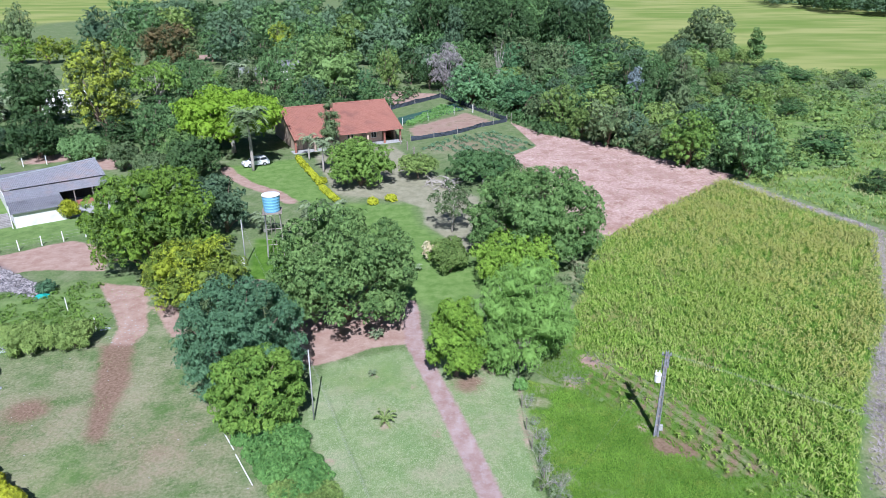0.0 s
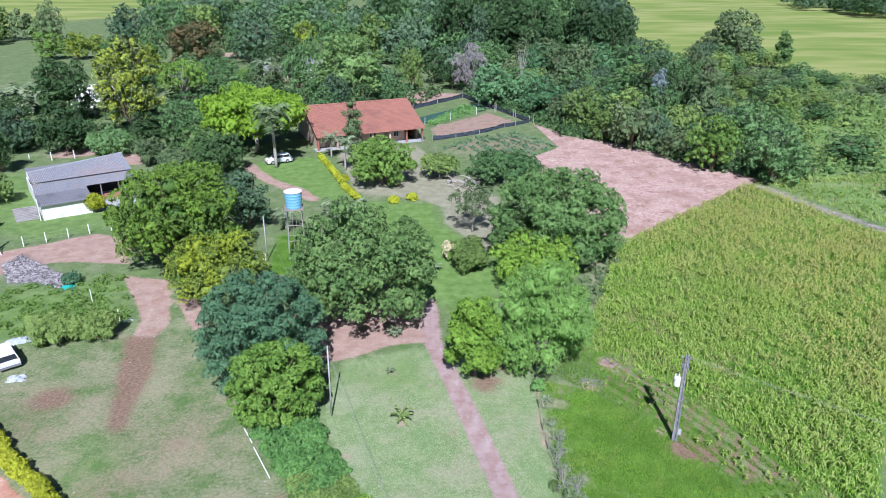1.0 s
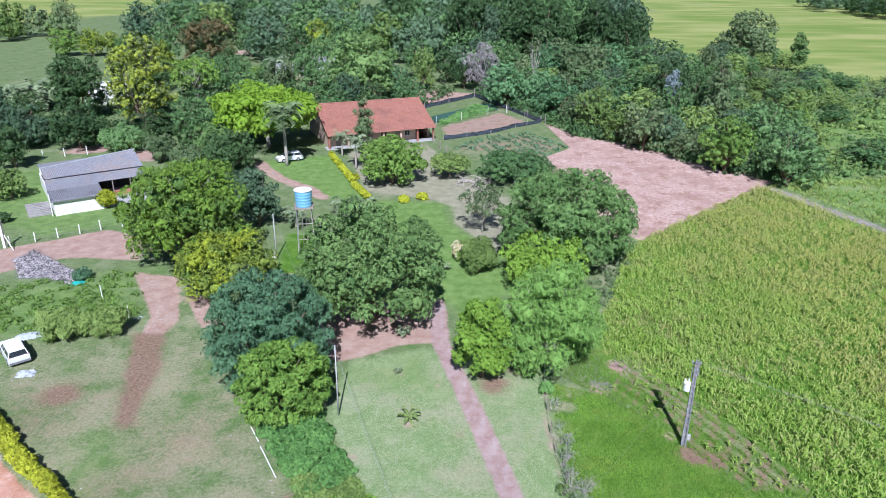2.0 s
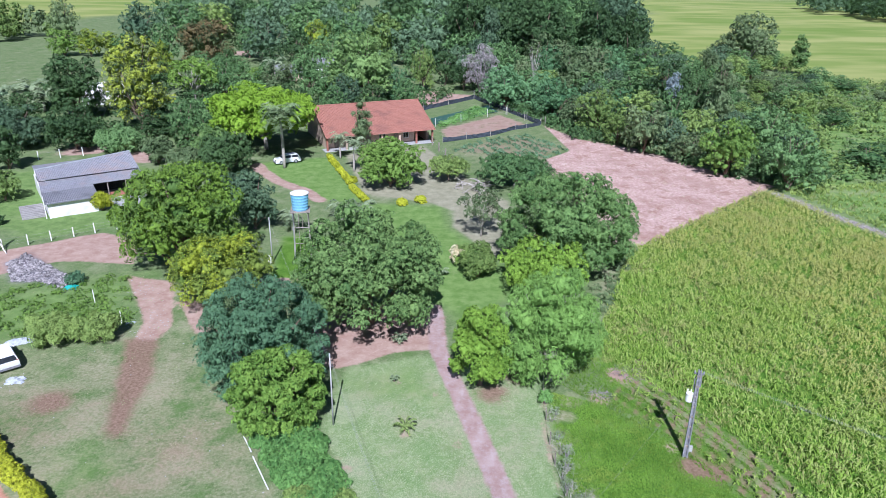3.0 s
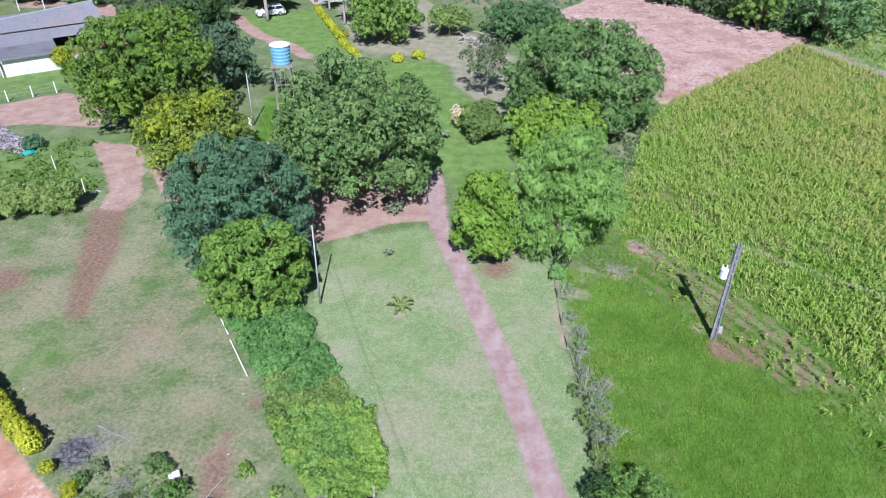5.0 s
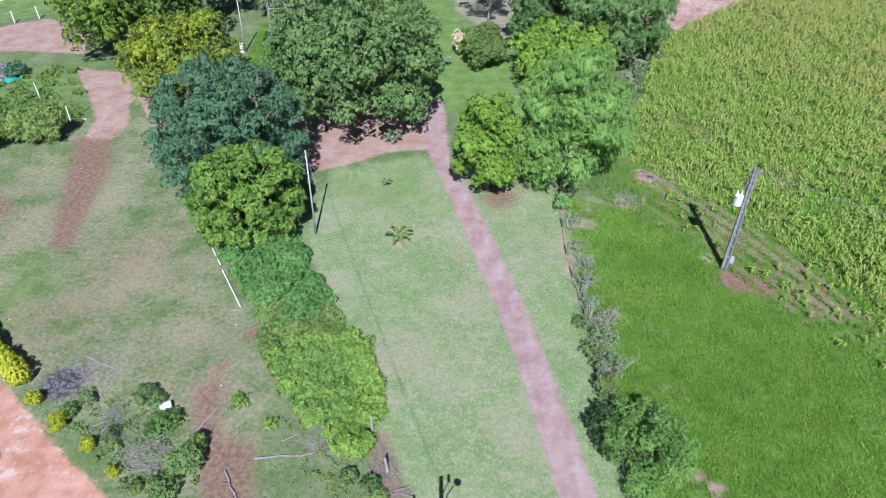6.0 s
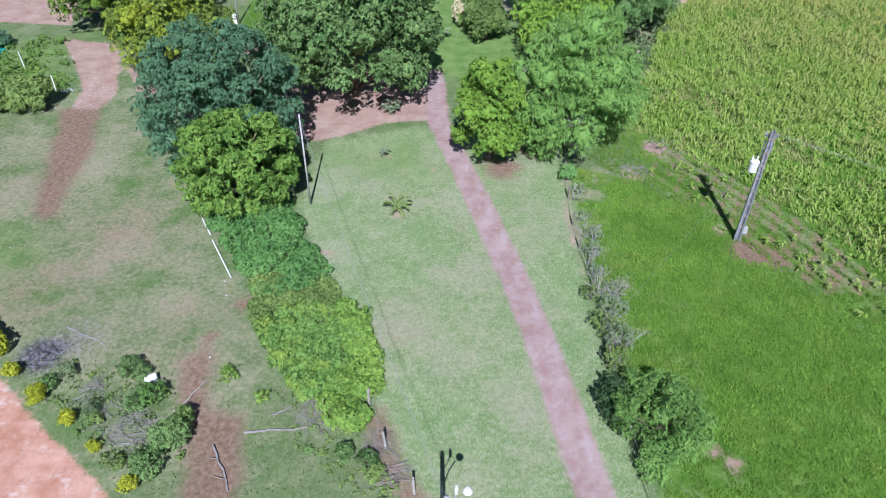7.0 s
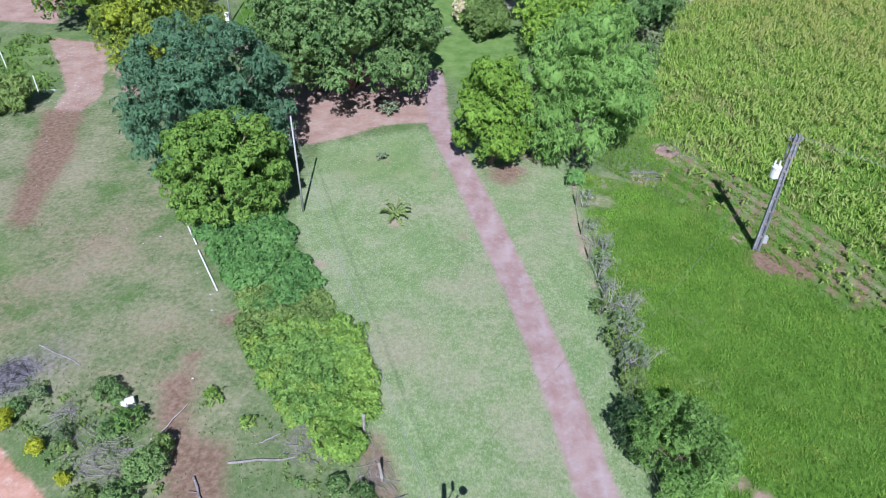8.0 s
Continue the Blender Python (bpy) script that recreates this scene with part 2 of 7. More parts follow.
def ground_material():
    n = Nodes("ground_cover", 0.95)
    n.bsdf.inputs["Specular IOR Level"].default_value = 0.1
    big, mid, small, fine = n.noise(0.09, 4), n.noise(0.7, 5, 0.65), n.noise(4.0, 5, 0.7), n.noise(16.0, 4, 0.7)
    specks = n.noise(2.2, 6, 0.75)
    turf = n.mix(n.ramp(mid, 0.3, 0.7), (0.105, 0.16, 0.056), (0.185, 0.235, 0.105))
    turf = n.mix(n.math("MULTIPLY", n.ramp(small, 0.35, 0.7), 0.55), turf, (0.26, 0.32, 0.16))
    turf = n.mix(n.math("MULTIPLY", n.ramp(fine, 0.45, 0.75), 0.5), turf, (0.06, 0.105, 0.03))

    broad = n.noise(0.22, 5, 0.6)

    def area(name, spread=0.7, soft=0.16, patchy=0.0):
        wob = n.math("MULTIPLY", n.math("SUBTRACT", n.math("ADD", n.math("MULTIPLY", mid, 0.5), n.math("MULTIPLY", small, 0.5)), 0.5), spread)
        wob = n.math("ADD", wob, n.math("MULTIPLY", n.math("SUBTRACT", broad, 0.5), patchy))
        return n.ramp(n.math("ADD", n.attribute(name), wob), 0.5 - soft, 0.5 + soft)

    turf = n.mix(n.math("MULTIPLY", n.ramp(broad, 0.52, 0.68), 0.55), turf, (0.3, 0.315, 0.19))
    turf = n.mix(n.math("MULTIPLY", n.ramp(broad, 0.46, 0.32), 0.65), turf, (0.095, 0.18, 0.045))
    mown = n.mix(n.ramp(mid, 0.3, 0.7), (0.178, 0.252, 0.098), (0.262, 0.328, 0.152))
    mown = n.mix(n.math("MULTIPLY", n.ramp(small, 0.4, 0.7), 0.5), mown, (0.38, 0.43, 0.27))
    mown = n.mix(n.math("MULTIPLY", n.ramp(broad, 0.48, 0.66), 0.6), mown, (0.37, 0.41, 0.265))
    mown = n.mix(n.math("MULTIPLY", n.ramp(broad, 0.46, 0.3), 0.5), mown, (0.16, 0.27, 0.09))
    mown = n.mix(n.math("MULTIPLY", n.ramp(fine, 0.45, 0.75), 0.45), mown, (0.13, 0.22, 0.075))
    tuft = n.noise(1.7, 6, 0.8)
    turf = n.mix(n.math("MULTIPLY", n.ramp(tuft, 0.5, 0.68), 0.65), turf, (0.085, 0.15, 0.04))
    turf = n.mix(n.math("MULTIPLY", n.ramp(tuft, 0.48, 0.32), 0.5), turf, (0.28, 0.245, 0.165))
    blade = n.noise(9.0, 4, 0.8, stretch=(1.3, 0.7, 1))
    mown = n.mix(n.math("MULTIPLY", n.ramp(blade, 0.46, 0.66), 0.6), mown, (0.12, 0.21, 0.06))
    mown = n.mix(n.math("MULTIPLY", n.ramp(blade, 0.5, 0.34), 0.45), mown, (0.46, 0.5, 0.32))
    turf = n.mix(n.math("MULTIPLY", n.ramp(blade, 0.48, 0.66), 0.5), turf, (0.08, 0.125, 0.04))
    turf = n.mix(n.math("MULTIPLY", n.ramp(blade, 0.46, 0.32), 0.25), turf, (0.34, 0.35, 0.22))
    mown = n.mix(n.math("MULTIPLY", n.ramp(tuft, 0.5, 0.7), 0.6), mown, (0.13, 0.235, 0.065))
    mown = n.mix(n.math("MULTIPLY", n.ramp(tuft, 0.48, 0.32), 0.45), mown, (0.42, 0.45, 0.28))
    turf = n.mix(area("mown", 0.6, 0.3, 0.5), turf, mown)
    lush = n.mix(n.ramp(mid, 0.3, 0.7), (0.128, 0.225, 0.052), (0.215, 0.32, 0.097))
    lush = n.mix(n.math("MULTIPLY", n.ramp(fine, 0.4, 0.75), 0.5), lush, (0.075, 0.14, 0.035))
    colour = n.mix(area("lush", 0.9, 0.35), turf, lush)
    meadow = n.mix(n.ramp(mid, 0.3, 0.7), (0.075, 0.165, 0.018), (0.14, 0.255, 0.038))
    meadow = n.mix(n.math("MULTIPLY", n.ramp(broad, 0.5, 0.68), 0.3), meadow, (0.2, 0.33, 0.07))
    meadow = n.mix(n.math("MULTIPLY", n.ramp(n.noise(9.0, 4, 0.8), 0.44, 0.64), 0.6), meadow, (0.04, 0.1, 0.012))
    colour = n.mix(area("meadow", 0.6, 0.3), colour, meadow)
    hay = n.mix(n.ramp(small, 0.3, 0.7), (0.26, 0.235, 0.14), (0.4, 0.365, 0.25))
    colour = n.mix(n.math("MULTIPLY", area("dry", 1.2, 0.35, 1.6), 0.75), colour, hay)
    far = n.mix(n.ramp(n.noise(0.03, 3, 0.6, stretch=(0.5, 1.2, 1)), 0.34, 0.66), (0.19, 0.26, 0.06), (0.33, 0.35, 0.12))
    rows = n.noise(0.03, 3, 0.6, stretch=(0.4, 1.0, 1))
    far = n.mix(n.math("MULTIPLY", n.ramp(rows, 0.46, 0.64), 0.6), far, (0.15, 0.235, 0.045))
    far = n.mix(n.math("MULTIPLY", n.ramp(n.noise(0.022, 3, 0.6, stretch=(0.45, 1.0, 1)), 0.54, 0.7), 0.6), far, (0.4, 0.39, 0.16))
    colour = n.mix(area("crop", 0.3, 0.2), colour, far)
    earth = n.mix(n.ramp(mid, 0.3, 0.7), (0.34, 0.215, 0.17), (0.45, 0.325, 0.265))
    earth = n.mix(n.math("MULTIPLY", n.ramp(specks, 0.5, 0.75), 0.5), earth, (0.58, 0.46, 0.41))
    earth = n.mix(n.math("MULTIPLY", n.ramp(small, 0.58, 0.78), 0.45), earth, (0.31, 0.19, 0.145))
    colour = n.mix(area("dirt", 1.1, 0.2, 0.5), colour, earth)
    track = n.mix(n.ramp(mid, 0.3, 0.7), (0.325, 0.208, 0.182), (0.425, 0.315, 0.29))
    track = n.mix(n.math("MULTIPLY", n.ramp(specks, 0.45, 0.7), 0.5), track, (0.46, 0.39, 0.4))
    track = n.mix(n.math("MULTIPLY", n.ramp(n.noise(0.5, 5, 0.7, stretch=(2.5, 0.5, 1)), 0.52, 0.72), 0.45), track, (0.36, 0.21, 0.18))
    track = n.mix(n.math("MULTIPLY", area("worn", 0.8, 0.35), 0.5), track, (0.52, 0.46, 0.46))
    colour = n.mix(area("drive", 0.75, 0.2), colour, track)
    clay = n.mix(n.ramp(mid, 0.3, 0.7), (0.42, 0.2, 0.13), (0.6, 0.36, 0.27))
    clay = n.mix(n.math("MULTIPLY", n.ramp(specks, 0.5, 0.75), 0.5), clay, (0.66, 0.45, 0.36))
    clay = n.mix(n.math("MULTIPLY", n.ramp(n.noise(0.6, 6, 0.75), 0.52, 0.66), 0.7), clay, (0.68, 0.56, 0.5))
    clay = n.mix(n.math("MULTIPLY", n.ramp(tuft, 0.52, 0.7), 0.5), clay, (0.36, 0.19, 0.13))
    colour = n.mix(area("clay", 1.0, 0.16, 0.5), colour, clay)
    sand = n.mix(n.ramp(mid, 0.3, 0.7), (0.26, 0.25, 0.165), (0.36, 0.34, 0.24))
    sand = n.mix(n.math("MULTIPLY", n.ramp(small, 0.5, 0.7), 0.4), sand, (0.2, 0.2, 0.12))
    colour = n.mix(area("yard", 0.5, 0.2), colour, sand)
    tilled = n.mix(n.ramp(n.noise(1.5, 6, 0.75, stretch=(1.5, 1, 1)), 0.35, 0.65), (0.42, 0.275, 0.235), (0.59, 0.43, 0.38))
    tilled = n.mix(n.math("MULTIPLY", n.ramp(n.noise(0.32, 6, 0.75), 0.47, 0.66), 0.8), tilled, (0.3, 0.17, 0.125))
    tilled = n.mix(n.math("MULTIPLY", n.ramp(n.noise(0.8, 4, 0.7), 0.58, 0.7), 0.6), tilled, (0.27, 0.17, 0.13))
    tilled = n.mix(n.math("MULTIPLY", n.ramp(n.noise(0.13, 6, 0.7), 0.46, 0.62), 0.6), tilled, (0.36, 0.225, 0.185))
    tilled = n.mix(n.math("MULTIPLY", n.ramp(n.noise(0.45, 5, 0.7), 0.56, 0.7), 0.7), tilled, (0.66, 0.52, 0.47))
    colour = n.mix(area("tilled", 0.5), colour, tilled)
    loam = n.mix(n.ramp(small, 0.3, 0.7), (0.17, 0.1, 0.07), (0.31, 0.205, 0.155))
    colour = n.mix(n.math("MULTIPLY", area("soil", 0.9, 0.3, 0.5), 0.9), colour, loam)
    ash = n.mix(n.ramp(small, 0.35, 0.65), (0.06, 0.055, 0.075), (0.24, 0.22, 0.25))
    colour = n.mix(n.math("MULTIPLY", area("ash", 0.9, 0.3), 0.9), colour, ash)
    n.bump(n.math("ADD", n.math("MULTIPLY", small, 0.7), n.math("MULTIPLY", fine, 0.5)), 0.16, 0.06)
    return n.done(colour)


GROUND = ground_material()


# ---- mesh helpers ----
class Geo:
    """Collects corners and faces of one mesh."""

    def __init__(self):
        self.v, self.f = [], []

    def add(self, verts, faces):
        k = len(self.v)
        self.v += [tuple(p) for p in verts]
        self.f += [tuple(k + i for i in f) for f in faces]
        return self

    def box(self, x0, x1, y0, y1, z0, z1, edge=0.0):
        """A block; edge cuts its upper rim at a slant."""
        e = edge
        rings = [(x0, x1, y0, y1, z0), (x0, x1, y0, y1, z1 - e)]
        if e:
            rings.append((x0 + e, x1 - e, y0 + e, y1 - e, z1))
        pts = [p for a, b, c, d, z in rings for p in ((a, c, z), (b, c, z), (b, d, z), (a, d, z))]
        faces = [(3, 2, 1, 0)]
        for r in range(len(rings) - 1):
            faces += [(4 * r + i, 4 * r + (i + 1) % 4, 4 * r + 4 + (i + 1) % 4, 4 * r + 4 + i) for i in range(4)]
        k = 4 * (len(rings) - 1)
        faces.append((k, k + 1, k + 2, k + 3))
        return self.add(pts, faces)

    def tube(self, path, radii, sides=8, caps=True):
        path = [Vector(p) for p in path]
        pts, faces = [], []
        for i, p in enumerate(path):
            way = (path[min(i + 1, len(path) - 1)] - path[max(i - 1, 0)]).normalized()
            side = way.cross(Vector((0.13, 0.99, 0.05)))
            if side.length < 0.1:
                side = way.cross(Vector((1, 0, 0)))
            side.normalize()
            up = side.cross(way)
            r = radii[i] if isinstance(radii, (list, tuple)) else radii
            for s in range(sides):
                a = 2 * math.pi * s / sides
                pts.append(p + side * (math.cos(a) * r) + up * (math.sin(a) * r))
        for i in range(len(path) - 1):
            for s in range(sides):
                a, b = i * sides + s, i * sides + (s + 1) % sides
                faces.append((a, b, b + sides, a + sides))
        if caps:
            faces.append(tuple(range(sides - 1, -1, -1)))
            faces.append(tuple(range(len(pts) - sides, len(pts))))
        return self.add(pts, faces)

    def lathe(self, profile, sides=24, centre=(0, 0)):
        pts = [(centre[0] + r * math.cos(2 * math.pi * s / sides), centre[1] + r * math.sin(2 * math.pi * s / sides), z)
               for r, z in profile for s in range(sides)]
        faces = [(i * sides + s, i * sides + (s + 1) % sides, (i + 1) * sides + (s + 1) % sides, (i + 1) * sides + s)
                 for i in range(len(profile) - 1) for s in range(sides)]
        faces.append(tuple(range(sides - 1, -1, -1)))
        faces.append(tuple(range(len(pts) - sides, len(pts))))
        return self.add(pts, faces)

    def wavy(self, a, b, c, d, waves, height, thick=0.03):
        """A corrugated sheet with corners a, b along the eave and d, c along the ridge; the waves run up the slope."""
        a, b, c, d = (Vector(p) for p in (a, b, c, d))
        normal = (b - a).cross(d - a).normalized()
        k = waves * 4
        pts, faces = [], []
        for low in (0, 1):
            for i in range(k + 1):
                s = i / k
                lift = normal * (height * math.sin(i * math.pi / 2) - low * thick)
                pts += [a.lerp(b, s) + lift, d.lerp(c, s) + lift]
        m = 2 * (k + 1)
        for i in range(k):
            p = 2 * i
            faces += [(p, p + 2, p + 3, p + 1), (m + p, m + p + 1, m + p + 3, m + p + 2), (p, m + p, m + p + 2, p + 2), (p + 1, p + 3, m + p + 3, m + p + 1)]
        return self.add(pts, faces)

    def mesh(self, name, smooth=False):
        me = bpy.data.meshes.new(name)
        me.from_pydata(self.v, [], self.f)
        if smooth:
            me.polygons.foreach_set("use_smooth", [True] * len(me.polygons))
        return me


def part(name, geo, material, parent=None, label="", smooth=False):
    me = geo.mesh(name, smooth) if isinstance(geo, Geo) else geo
    if not me.materials:
        me.materials.append(material)
    ob = new(name, me)
    ob.parent = parent
    if label:
        tagged(ob, label)
    return ob


def thing(name, x, y, turn, label, category, group="", z=0.0):
    ob = new(name)
    ob.empty_display_size = 0.3
    ob.matrix_basis = pose(x, y, z, 0, 0, turn)
    return tagged(ob, label, category, group)


def single(name, geo, material, x, y, turn, label, category, group="", z=0.0, smooth=False, kind=""):
    ob = part(name, geo, material, None, "", smooth)
    ob.matrix_basis = pose(x, y, z, 0, 0, turn)
    return tagged(ob, label, category, group, kind)


def unit(a):
    return a / np.maximum(np.linalg.norm(a, axis=1, keepdims=True), 1e-6)


def leaf_mesh(name, at, facing, along, length, width, rng, droop=0.12):
    """Many small leaves: a pointed triangle each."""
    k = len(at)
    facing = unit(facing)
    along = unit(along - facing * np.sum(along * facing, axis=1, keepdims=True))
    side = np.cross(facing, along)
    size = rng.uniform(0.65, 1.35, (k, 1))
    l, w = size * length, size * width * 0.55
    v = np.empty((k, 3, 3))
    v[:, 0] = at - along * l * 0.4 + side * w
    v[:, 1] = at - along * l * 0.4 - side * w
    v[:, 2] = at + along * l * 0.6
    v[:, 2, 2] -= (l * droop)[:, 0]
    return soup(name, v.reshape(-1, 3), np.arange(3 * k))


def soup(name, verts, tris):
    """A mesh of triangles from arrays."""
    me = bpy.data.meshes.new(name)
    count = len(tris) // 3
    me.vertices.add(len(verts))
    me.vertices.foreach_set("co", np.asarray(verts, dtype=np.float32).reshape(-1))
    me.loops.add(len(tris))
    me.loops.foreach_set("vertex_index", np.asarray(tris, dtype=np.int32))
    me.polygons.add(count)
    me.polygons.foreach_set("loop_start", np.arange(0, 3 * count, 3, dtype=np.int32))
    me.update(calc_edges=True)
    return me


def crown_lobes(rng, height, low, half, depth, count, size, flat=0.0, sub=6, ragged=0.13):
    """Centres and radii of the clumps that make up a crown: large mounds, and smaller ones upon them."""
    mid, tall = low + (height - low) * 0.46, (height - low) * 0.5
    mounds, lobes = [], []
    for i in range(count):
        turn, up = i * 2.39996, 1 - 1.95 * (i + 0.5) / count
        d = np.array([math.cos(turn) * math.sqrt(1 - up * up), math.sin(turn) * math.sqrt(1 - up * up), up])
        d = unit((d + rng.normal(size=3) * (0.1 + ragged))[None])[0]
        if d[2] < 0:
            d[:2] *= (1 - d[2] ** 4) ** 0.25 / max(math.hypot(d[0], d[1]), 1e-3)
        r = size * half * rng.uniform(0.65, 1.4)
        k = rng.uniform(1 - ragged, 1 + ragged)
        rz = r * (0.8 - 0.3 * flat)
        p = np.array([d[0] * max(half - r, 0.1) * k, d[1] * max(depth - r, 0.1) * k, mid + d[2] * max(tall * (1.08 if d[2] > 0 else 0.92) - rz, 0.1) * k])
        if flat:
            p[2] = mid + (p[2] - mid) * (1 - 0.35 * flat)
        mounds.append((p, np.array([r, r, rz]) * (0.8 if sub else 1.0)))
    for p, r in mounds:
        for _ in range(sub):
            d = unit(rng.normal(size=(1, 3)) + np.array([[0, 0, 0.35]]))[0]
            q = rng.uniform(0.34, 0.54)
            lobes.append((p + d * r * 0.92, r * q))
    core = 0.6
    return mounds + lobes + [(np.array([0, 0, mid]), np.array([half * core, depth * core, tall * core]))]


def ball(rng, centre, radii, rings=4, sides=8, rough=0.3):
    """Corners and triangles of one uneven clump."""
    v, f = [], []
    for i in range(rings + 1):
        a = math.pi * i / rings
        for k in range(sides if 0 < i < rings else 1):
            b = 2 * math.pi * (k + 0.5 * (i % 2)) / sides
            v.append((math.sin(a) * math.cos(b), math.sin(a) * math.sin(b), math.cos(a)))
    for k in range(sides):
        n = (k + 1) % sides
        f.append((0, 1 + k, 1 + n))
        for i in range(rings - 2):
            p, q = 1 + i * sides, 1 + (i + 1) * sides
            f += [(p + k, q + k, q + n), (p + k, q + n, p + n)]
        f.append((1 + (rings - 2) * sides + k, len(v) - 1, 1 + (rings - 2) * sides + n))
    v = np.array(v) * rng.uniform(1 - rough, 1 + rough, (len(v), 1)) * radii + centre
    v[:, 2] = np.maximum(v[:, 2], 0.0)
    return v, np.array(f)


def with_mass(rng, leaf, lobes, share, material, rings=4, sides=8, name="crown"):
    """Joins leaves and the dense growth behind them in one mesh."""
    verts = np.empty(len(leaf.vertices) * 3, dtype=np.float32)
    leaf.vertices.foreach_get("co", verts)
    vs, fs = [verts.reshape(-1, 3)], [np.arange(len(leaf.vertices)).reshape(-1, 3)]
    n = len(leaf.vertices)
    for p, r in lobes:
        v, f = ball(rng, p, r * share, rings, sides)
        vs.append(v)
        fs.append(f + n)
        n += len(v)
    bpy.data.meshes.remove(leaf)
    me = soup(name, np.concatenate(vs), np.concatenate(fs).reshape(-1))
    me.materials.append(material)
    return me


def lobe_leaves(rng, lobes, total, hang=0.4, upward=0.45, inner=0.15, tuft=0.5, per=16, puff=0.85):
    """Spots, facings and directions of leaves, in small tufts over the clumps' outer sides."""
    area = np.array([r[0] * r[1] + 2 * r[0] * r[2] for _, r in lobes])
    area *= np.where(area > np.median(area) * 2.5, 0.8, 1.0)
    share = area / area.sum()
    centres, ways_out = [], []
    for (p, r), s in zip(lobes, share):
        k = max(int(total * s * 1.7 / per), 3)
        d = unit(rng.normal(size=(k, 3)))
        flip = (d[:, 2] < -0.2) & (rng.random(k) < 0.55)
        d[flip, 2] *= -1
        reach = np.where(rng.random(k) < inner, rng.uniform(0.5, 0.85, k), rng.uniform(0.86, 1.06, k))
        centres.append(p + d * r * reach[:, None])
        ways_out.append(d)
    c, d = np.concatenate(centres), np.concatenate(ways_out)
    keep = np.ones(len(c), bool)
    for p, r in lobes:
        within = np.sum(((c - p) / r) ** 2, axis=1) < 0.5
        keep &= ~(within & (rng.random(len(c)) < 0.9))
    keep &= c[:, 2] > 0.02
    c, d = c[keep], d[keep]
    pick = rng.permutation(len(c))[:max(total // per, 1)]
    c, d = np.repeat(c[pick], per, axis=0), np.repeat(d[pick], per, axis=0)
    axis = d * (0.35 + 0.5 * puff) + np.array([0, 0, upward]) + np.repeat(rng.normal(size=(len(pick), 3)) * 0.42, per, axis=0)
    axis = unit(axis)
    o = unit(rng.normal(size=c.shape))
    o = unit(o - axis * np.sum(o * axis, axis=1, keepdims=True))
    size = tuft * np.repeat(rng.uniform(0.7, 1.35, len(pick)), per)[:, None]
    out = rng.uniform(0.15, 1.0, (len(c), 1))
    at = c + (o * out + axis * (0.45 - 0.75 * out ** 2)) * size
    facing = axis + o * out * 0.75 + rng.normal(size=c.shape) * 0.28
    way = o + rng.normal(size=c.shape) * 0.35 + np.array([0, 0, -hang])
    ok = at[:, 2] > 0.03
    return at[ok], facing[ok], way[ok]


def limbs(rng, height, low, lobes, thick):
    """A tapered, slightly bent trunk with limbs up into the clumps."""
    g = Geo()
    lean = rng.normal(size=2) * 0.12
    top = low + (height - low) * 0.5
    path = [(0, 0, -0.15), (lean[0] * 0.3, lean[1] * 0.3, low * 0.5), (lean[0], lean[1], max(low, 0.4)), (lean[0] * 1.4, lean[1] * 1.4, top)]
    g.tube(path, [thick * 1.35, thick, thick * 0.85, thick * 0.35], 8)
    for i, (p, r) in enumerate(lobes[3:57:6]):
        start = Vector((lean[0], lean[1], low * (0.75 + 0.05 * (i % 4))))
        end = Vector(p)
        bend = start.lerp(end, 0.5) + Vector((0, 0, 0.12 * (end - start).length))
        g.tube([start, bend, end], [thick * 0.5, thick * 0.3, thick * 0.1], 5)
    return g


def make_tree(name, x, y, height, width, leaf, label, low=None, lobes=16, size=0.42, count=6000, length=0.4, breadth=0.22,
              seed=1, depth=None, flat=0.0, hang=0.4, bark=None, thick=None, group="", category="tree", turn=0.0, upward=0.45, mass=0.46, rings=4, sides=8, ragged=0.13):
    rng = np.random.default_rng(seed)
    low = height * 0.22 if low is None else low
    half = width / 2
    clumps = crown_lobes(rng, height, low, half, (depth or width) / 2, lobes, size, flat, ragged=ragged)
    at, fa, wa = lobe_leaves(rng, clumps, count, hang, upward, tuft=length * 1.15, per=12, puff=0.65)
    root = thing(name, x, y, turn, label, category, group)
    part("trunk", limbs(rng, height, low, clumps, thick or 0.03 * height), bark or BARK, root, smooth=True)
    me = leaf_mesh("crown", at, fa, wa, length, breadth, rng)
    if mass:
        heart, reach = clumps[-1]
        me = with_mass(rng, me, clumps[:lobes] + [(heart, reach * 0.72 / mass)], mass, leaf, rings, sides)
    part("crown", me, leaf, root)
    return root


